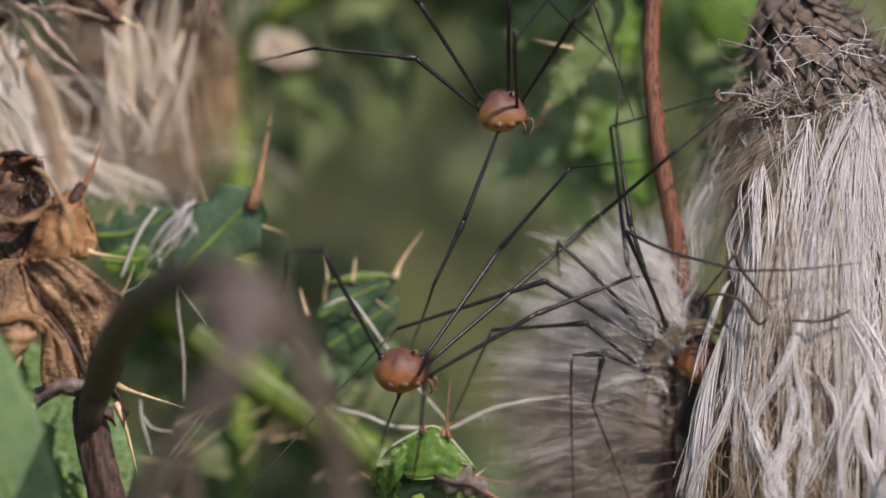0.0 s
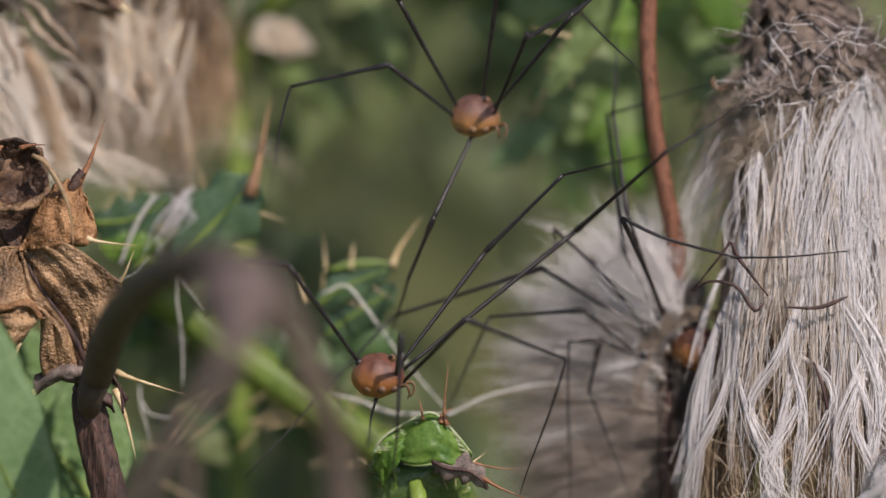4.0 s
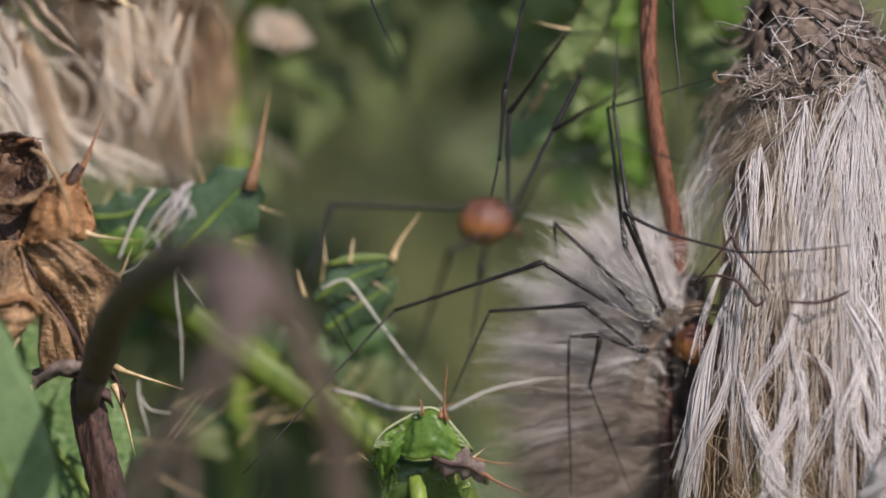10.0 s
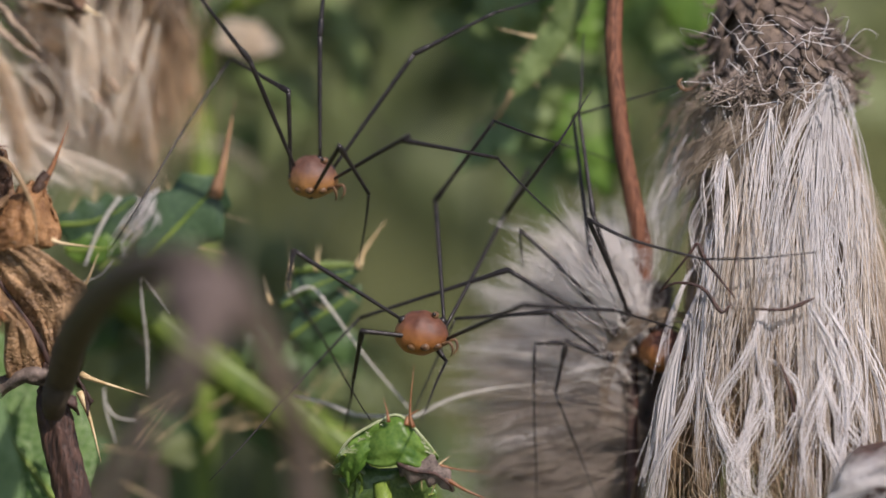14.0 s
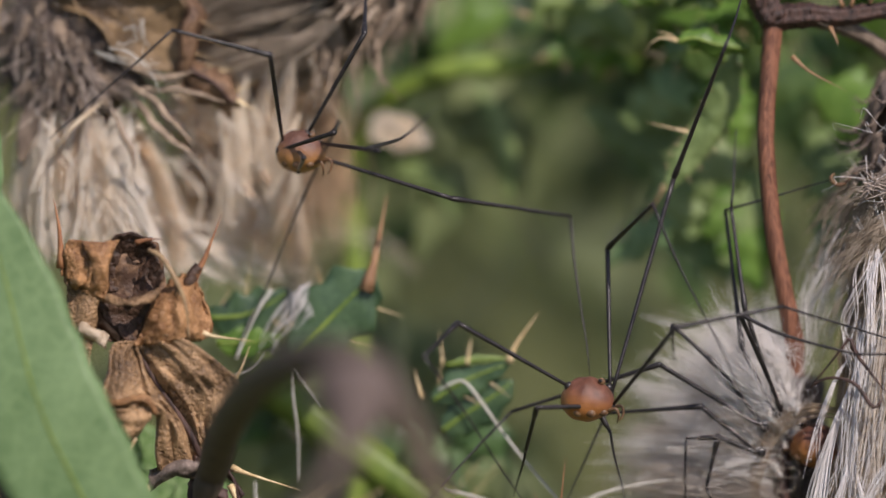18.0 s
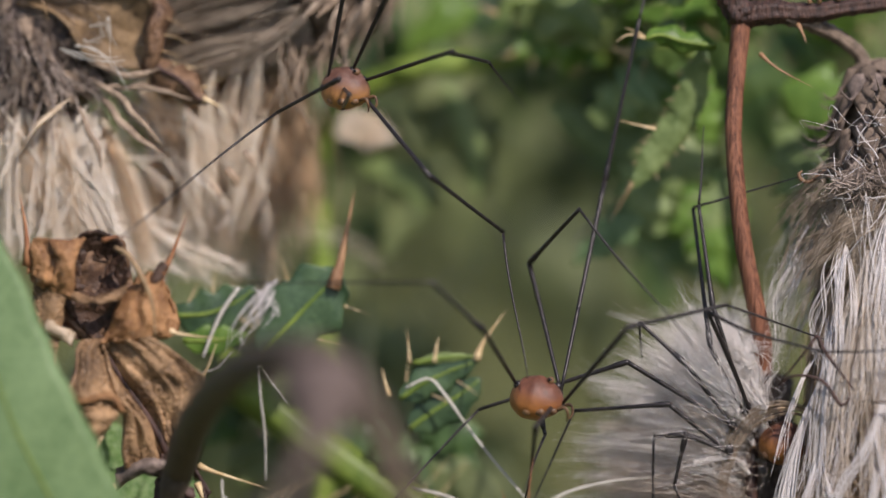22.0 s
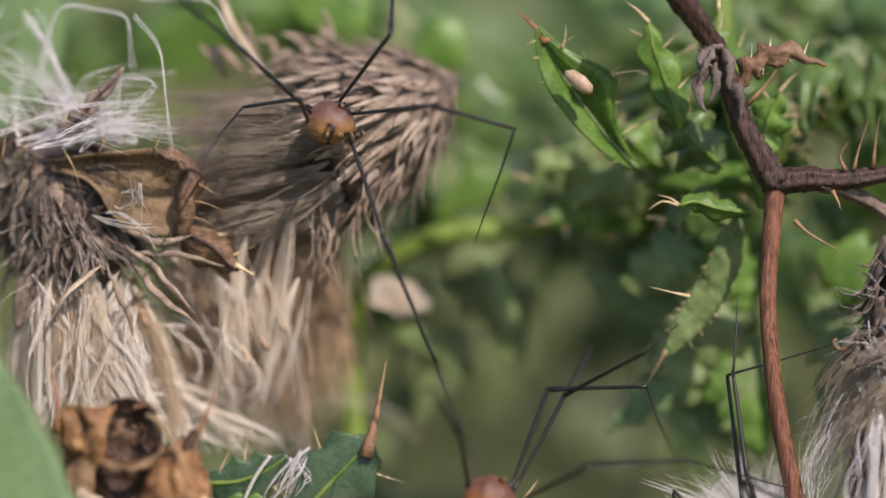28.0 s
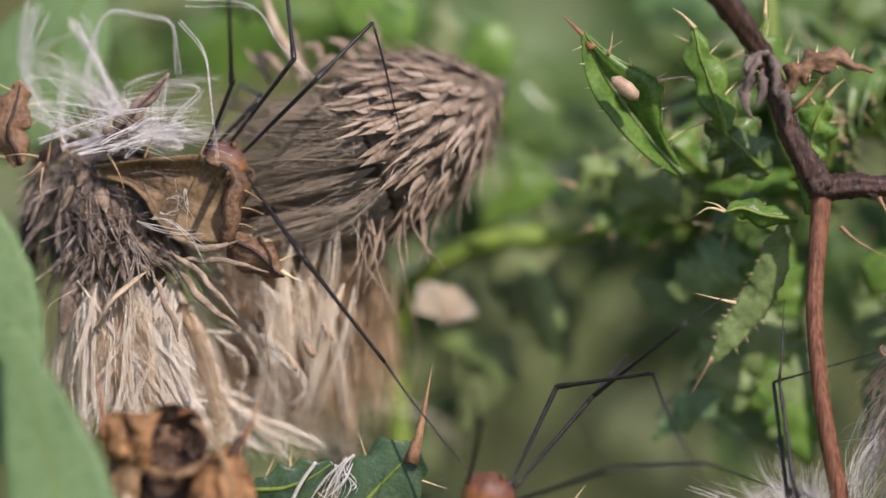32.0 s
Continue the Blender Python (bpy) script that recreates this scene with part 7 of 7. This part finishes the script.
FIRST_RIGHT_FOOT = [(0,1268,478), (1,1245,480), (2,1008,831), (3,937,866), (3.5,938,870), (5.5,931,877), (6,935,870), (7.5,954,865), (9,947,871), (9.5,991,813), (10,1222,303), (10.5,1210,345), (11,1176,433), (11.5,1198,431), (12,1091,406), (12.5,1308,728), (13,1289,715), (13.5,1279,646), (15.5,1461,450), (16,1453,450), (16.5,1467,460), (17,1440,442), (18,1431,451), (19,1440,469), (20,1371,466), (21,1374,469), (22,1384,461), (23,1363,463), (24,1329,430), (25.5,1331,434), (27.5,1209,408), (28,1223,411), (29,1181,414), (30,1156,393), (32,1144,410)]
FIRST_REAR_KNEE = [(0,714,657), (3,692,680), (5.5,662,689), (9.5,771,703), (10.5,909,434), (11,870,532), (11.5,803,510), (12,815,593), (12.5,849,668), (13.5,854,636), (15.5,779,519), (16,821,469), (16.5,855,470), (17,856,522), (18,857,560), (19,842,578), (20,833,581), (21,826,559), (22,811,566), (24,794,541), (28,666,441), (32,583,431)]
FIRST_REAR_SHIN = [(0,707,682), (3,685,702), (5.5,655,714), (9.5,766,728), (10.5,924,463), (11,896,571), (11.5,820,529), (12,842,627), (12.5,858,693), (13.5,874,665), (15.5,804,549), (16,846,509), (16.5,870,499), (17,886,551), (18,877,595), (19,822,608), (20,818,611), (21,836,589), (22,821,605), (24,800,572), (28,666,471), (32,583,461)]
FIRST_REAR_FOOT = [(0,658,791), (3,656,788), (5.5,638,783), (9.5,741,813), (10.5,885,690), (11,860,768), (11.5,832,707), (12,859,800), (12.5,871,826), (13.5,805,740), (15.5,794,747), (16,811,726), (16.5,850,727), (17,856,729), (18,894,719), (19,773,718), (20,768,717), (21,771,718), (22,771,715), (24,800,672), (28,666,542), (32,583,532)]
SECOND_LEFT_KNEE = [(0,737,84), (1,733,68), (2,681,105), (3,697,121), (5.5,692,126), (6,685,118), (7.5,694,121), (9,687,96), (9.5,761,37), (10,786,-83), (11,756,71), (11.5,753,16), (12,672,226), (12.5,607,155), (13,663,216), (13.5,661,211), (15.5,337,21), (16,342,-44), (16.5,366,25), (17,376,37), (18,392,71), (19,404,75), (20,454,-32), (21,397,-19), (22,457,-22), (23,523,-112), (24,447,-255), (25.5,386,-218), (27.5,343,-279), (28,322,-293), (29,235,-324), (30,184,-340), (32,176,-318)]
SECOND_LEFT_SHIN = [(0,553,66), (1,557,58), (2,541,163), (3,526,156), (5.5,526,167), (6,517,165), (7.5,525,166), (9,514,142), (9.5,601,84), (10,648,-34), (11,613,122), (11.5,615,-43), (12,553,272), (12.5,500,138), (13,554,167), (13.5,546,132), (15.5,280,31), (16,347,5), (16.5,378,-6), (17,388,17), (18,402,51), (19,414,53), (20,429,-57), (21,328,26), (22,348,37), (23,388,-57), (24,351,-215), (25.5,259,-231), (27.5,236,-256), (28,221,-278), (29,163,-343), (30,133,-370), (32,130,-334)]
SECOND_LEFT_FOOT = [(0,335,121), (1,592,209), (2,541,369), (3,501,327), (5.5,411,399), (6,400,395), (7.5,403,404), (9,391,405), (9.5,721,272), (10,707,164), (11,436,176), (11.5,496,75), (12,312,425), (12.5,246,433), (13,312,423), (13.5,271,428), (15.5,216,435), (16,214,440), (16.5,215,438), (17,213,438), (18,212,437), (19,210,424), (20,225,167), (21,54,252), (22,49,257), (23,103,173), (24,170,78), (25.5,47,-67), (27.5,39,-69), (28,79,-116), (29,62,-187), (30,37,-197), (32,33,-171)]
SECOND_SIDE_KNEE = [(0,744,-13), (2,718,-8), (3,726,18), (6,690,0), (9,697,9), (9.5,761,-18), (10.5,806,-138), (11,855,-21), (11.5,798,16), (12,588,16), (12.5,498,51), (13,648,103), (13.5,587,142), (15.5,290,16), (16,263,-44), (16.5,262,-54), (17,265,-87), (18,281,-65), (19,294,-63), (20,426,-152), (21,445,-189), (23,503,-246), (24,444,-275), (25.5,330,-274), (27.5,277,-367), (28,231,-369), (29,72,-396), (30,128,-472), (32,115,-334)]
SECOND_SIDE_SHIN = [(0,653,-137), (2,636,-134), (3,648,-104), (6,600,-120), (9,607,-111), (9.5,671,-138), (10.5,707,-237), (11,771,-110), (11.5,733,-103), (12,499,-78), (12.5,429,-52), (13,628,-55), (13.5,454,13), (15.5,276,-123), (16,248,-182), (16.5,144,-133), (17,90,-126), (18,95,-113), (19,105,-104), (20,374,-281), (21,397,-318), (23,463,-366), (24,391,-396), (25.5,239,-375), (27.5,196,-443), (28,109,-470), (29,-50,-482), (30,93,-513), (32,110,-486)]
SECOND_SIDE_FOOT = [(0,563,-58), (2,556,-53), (3,570,-26), (6,520,-40), (9,517,-31), (9.5,581,-48), (10.5,628,-158), (11,692,-41), (11.5,654,-43), (12,420,11), (12.5,330,7), (13,569,-193), (13.5,350,-56), (15.5,256,-251), (16,219,-301), (16.5,-64,-14), (17,-133,121), (18,-182,160), (19,-184,165), (20,235,-221), (21,258,-258), (23,333,-306), (24,270,-335), (25.5,138,-456), (27.5,95,-555), (28,18,-571), (29,-152,-574), (30,-4,-594), (32,125,-639)]
SECOND_REAR_KNEE = [(0,901,-18), (2,882,-13), (6,888,0), (9,882,-1), (9.5,893,-48), (10.5,964,-227), (11.5,886,-43), (12,823,41), (12.5,720,66), (13,764,93), (13.5,734,78), (15.5,340,-34), (16,318,-84), (16.5,351,-54), (17,406,-131), (18,446,-103), (19,464,-119), (20,494,-132), (21,527,-149), (23,573,-226), (24,472,-255), (25.5,522,-223), (27.5,535,-383), (28,484,-409), (29,240,-431), (30,149,-431), (32,227,-380)]
SECOND_REAR_SHIN = [(0,906,-167), (2,897,-164), (6,900,-150), (9,892,-151), (9.5,901,-188), (10.5,974,-355), (11.5,896,-182), (12,820,-107), (12.5,725,-92), (13,784,-55), (13.5,750,-76), (15.5,345,-182), (16,327,-222), (16.5,381,-192), (17,461,-250), (18,449,-192), (19,454,-219), (20,504,-251), (21,557,-268), (23,623,-326), (24,492,-396), (25.5,588,-309), (27.5,535,-514), (28,492,-531), (29,224,-584), (30,118,-492), (32,212,-517)]
SECOND_REAR_FOOT = [(0,861,-316), (2,857,-315), (6,860,-300), (9,857,-292), (9.5,861,-338), (10.5,924,-474), (11.5,872,-330), (12,795,-245), (12.5,715,-240), (13,766,-213), (13.5,726,-234), (15.5,315,-330), (16,298,-370), (16.5,351,-350), (17,421,-408), (18,421,-360), (19,424,-359), (20,464,-411), (21,517,-418), (23,583,-466), (24,472,-537), (25.5,644,-436), (27.5,500,-656), (28,454,-693), (29,265,-737), (30,98,-706), (32,186,-690)]
SECOND_RIGHT_KNEE = [(0,911,57), (1,929,63), (2,892,62), (3,908,63), (5.5,968,106), (6,965,97), (7.5,939,88), (9,937,74), (9.5,946,12), (10,1014,-143), (10.5,1013,-148), (11,1018,-70), (11.5,980,26), (12,864,115), (12.5,750,125), (13,895,310), (13.5,864,283), (15.5,522,144), (16,545,119), (16.5,578,119), (17,599,153), (18,600,186), (19,613,197), (20,628,202), (21,612,152), (22,617,149), (23,653,108), (24,608,73), (25.5,578,45), (27.5,500,-43), (28,474,-40), (29,387,-14), (30,281,-95), (32,247,-18)]
SECOND_RIGHT_SHIN = [(0,970,-18), (1,974,-7), (2,937,-23), (3,952,-16), (5.5,1126,81), (6,1125,65), (7.5,1099,15), (9,1098,9), (9.5,1131,2), (10,1192,-44), (10.5,1230,-20), (11,1195,-1), (11.5,1158,50), (12,982,41), (12.5,873,56), (13,1043,305), (13.5,1032,293), (15.5,685,243), (16,772,129), (16.5,822,127), (17,815,169), (18,807,217), (19,817,231), (20,816,235), (21,774,230), (22,746,247), (23,775,225), (24,731,179), (25.5,674,191), (27.5,591,225), (28,565,178), (29,499,159), (30,403,98), (32,390,166)]
SECOND_RIGHT_FOOT = [(0,1079,101), (1,1054,108), (2,1058,47), (3,1060,82), (5.5,1219,231), (6,1225,222), (7.5,1224,229), (9,1218,221), (9.5,1221,227), (10,1192,214), (10.5,1181,296), (11,1156,305), (11.5,1168,283), (12,1209,159), (12.5,1081,116), (13,1260,438), (13.5,1210,428), (15.5,730,480), (16,782,351), (16.5,830,401), (17,817,452), (18,827,496), (19,832,503), (20,828,511), (21,791,494), (22,776,506), (23,788,503), (24,769,461), (25.5,684,373), (27.5,642,408), (28,636,390), (29,621,403), (30,556,363), (32,553,400)]
SECOND_UPPER_KNEE = [(0,1020,12), (1,1014,13), (2,1018,7), (3,1001,53), (6,1035,5), (9,1023,19), (9.5,986,12), (11,1057,-41), (11.5,1010,46), (12,928,90), (12.5,809,7), (13,979,132), (13.5,943,132), (15.5,379,-14), (16,352,-44), (16.5,401,6), (17,461,27), (18,451,100), (19,523,-20), (20,549,-2), (21,587,-67), (22,651,-70), (23,723,-107), (24,522,-134), (25.5,633,-178), (27.5,586,-286), (28,560,-280), (29,459,-251), (30,372,-253), (31,272,-367), (32,268,-344)]
SECOND_UPPER_SHIN = [(0,1050,-18), (1,1095,-43), (2,1038,17), (3,1060,-6), (6,1150,-70), (9,1118,-11), (9.5,1101,-48), (11,1156,-100), (11.5,1128,-14), (12,1032,31), (12.5,873,-102), (13,1235,46), (13.5,1220,28), (15.5,404,-132), (16,416,-143), (16.5,455,-64), (17,515,-3), (18,506,83), (19,608,-124), (20,613,-52), (21,666,-79), (22,721,-52), (23,793,-156), (24,598,-230), (25.5,785,-163), (27.5,738,-251), (28,707,-239), (29,611,-213), (30,530,-207), (31,378,-447), (32,369,-446)]
SECOND_UPPER_FOOT = [(0,1119,200), (1,1145,138), (2,1158,253), (3,1158,121), (6,1240,60), (9,1213,189), (9.5,1201,92), (11,1235,18), (11.5,1207,115), (12,1130,129), (12.5,982,-52), (13,1368,58), (13.5,1328,45), (15.5,493,-211), (16,495,-242), (16.5,529,-152), (17,619,-32), (18,580,36), (19,673,-219), (20,713,-122), (21,766,-39), (22,786,37), (23,873,-77), (24,674,-315), (25.5,684,-21), (27.5,647,-38), (28,646,-35), (29,667,-24), (30,657,-24), (31,424,-240), (32,431,-232)]
SECOND_LOWER_KNEE = [(0,821,374), (1,793,420), (2,797,358), (3,775,396), (5.5,771,379), (7.5,794,354), (9,757,360), (9.5,861,312), (10.5,919,118), (11,889,167), (11.5,852,174), (12,805,297), (12.5,760,328), (13,811,364), (13.5,780,295), (15.5,337,154), (16.5,320,85), (18,340,115), (20,384,105), (22,475,6), (24,457,-73), (25.5,464,-124), (28,383,-239), (30,176,-209), (32,105,-183)]
SECOND_LOWER_SHIN = [(0,762,498), (1,763,510), (2,736,479), (3,741,504), (5.5,712,482), (7.5,744,454), (9,717,440), (9.5,851,392), (10.5,916,315), (11,867,255), (11.5,807,218), (12,790,327), (12.5,809,431), (13,845,438), (13.5,851,409), (15.5,330,144), (16.5,312,75), (18,332,105), (20,376,95), (22,467,-4), (24,449,-84), (25.5,457,-132), (28,375,-247), (30,169,-217), (32,96,-191)]
SECOND_LOWER_FOOT = [(0,737,593), (1,733,631), (2,711,590), (3,712,612), (5.5,687,591), (7.5,704,564), (9,697,570), (9.5,801,512), (10.5,909,434), (11,878,463), (11.5,795,441), (12,815,534), (12.5,834,599), (13,835,567), (13.5,839,577), (15.5,325,134), (16.5,307,65), (18,322,95), (20,364,87), (22,457,-12), (24,442,-94), (25.5,446,-143), (28,367,-258), (30,159,-228), (32,89,-201)]


# ---- placing ----
right_thistle()
white_tuft()
set_back(-30)
left_head()
set_back()


def harvestmen():
    times = [i * 0.25 for i in range(129)]
    first = harvestman("red-brown round-bodied harvestman with long dark legs", M_BODY_RED, FIRST_DEPTH, FIRST_BODY, [
        ("left", (-36, -28), -1, (FIRST_LEFT_KNEE, FIRST_LEFT_SHIN, FIRST_LEFT_FOOT)),
        ("front", (30, 8), -1, (FIRST_FRONT_KNEE, FIRST_FRONT_SHIN, FIRST_FRONT_FOOT)),
        ("upper", (40, -25), 1, (FIRST_UPPER_KNEE, FIRST_UPPER_SHIN, FIRST_UPPER_FOOT)),
        ("long", (42, -12), 1, (FIRST_LONG_KNEE, FIRST_LONG_SHIN, FIRST_LONG_FOOT)),
        ("right", (44, 8), -1, (FIRST_RIGHT_KNEE, FIRST_RIGHT_SHIN, FIRST_RIGHT_FOOT)),
        ("rear", (4, 26), 1, (FIRST_REAR_KNEE, FIRST_REAR_SHIN, FIRST_REAR_FOOT))], times, -20, 1.02)
    second = harvestman("brown harvestman with a yellowish belly and long dark legs", M_BODY_BROWN, SECOND_DEPTH, SECOND_BODY, [
        ("left", (-40, -5), -1, (SECOND_LEFT_KNEE, SECOND_LEFT_SHIN, SECOND_LEFT_FOOT)),
        ("side", (-32, -18), -1, (SECOND_SIDE_KNEE, SECOND_SIDE_SHIN, SECOND_SIDE_FOOT)),
        ("rear", (12, -36), -1, (SECOND_REAR_KNEE, SECOND_REAR_SHIN, SECOND_REAR_FOOT)),
        ("right", (28, 5), -1, (SECOND_RIGHT_KNEE, SECOND_RIGHT_SHIN, SECOND_RIGHT_FOOT)),
        ("upper", (34, -18), -1, (SECOND_UPPER_KNEE, SECOND_UPPER_SHIN, SECOND_UPPER_FOOT)),
        ("lower", (-5, 30), -1, (SECOND_LOWER_KNEE, SECOND_LOWER_SHIN, SECOND_LOWER_FOOT))], times, -38, 0.99)
    still = lambda u, v: [(0, u, v), (32, u, v)]
    third = harvestman("orange-brown harvestman half hidden in the seed head's hollow", M_BODY_RED, [(0, 30), (32, 30)], still(1240, 622), [
        ("a", (-75, -65), -1, (still(1110, 447), still(1080, 205), still(1275, 150))),
        ("b", (-70, -75), -1, (still(1115, 378), still(1090, 200), still(1106, 60))),
        ("c", (-98, -45), -1, (still(1070, 482), still(986, 406), still(990, 472))),
        ("d", (-98, -38), -1, (still(965, 476), still(705, 560), still(432, 842))),
        ("e", (-104, 8), -1, (still(1038, 550), still(872, 562), still(792, 738))),
        ("f", (-104, 10), -1, (still(1068, 602), still(1048, 692), still(1120, 880))),
        ("g", (-104, 6), -1, (still(1062, 604), still(1012, 606), still(1004, 882)))], [0, 32], 150, 1.0)
    for pts, radii in ((((1185, 560, 6), (1150, 480, -40), (1104, 388, -110)), (3.4, 4.2, 4.6)), (((1104, 388, -110), (1180, 424, -130), (1306, 458, -150)), (3.8, 3.0, 2.6)), (((1306, 458, -150), (1400, 456, -160), (1500, 446, -158)), (2.2, 1.8, 1.0))):
        rod("leg_segment", pts, radii, M_LEG, third[0], k=14)
    return first, second


PAIR = harvestmen()


def motions():
    """The two harvestmen climb about; their leg segments turn at the joints."""
    for ob, body, limbs in PAIR:
        walk(ob, body)
        for segment, rows in limbs:
            walk(segment, rows)


motions()
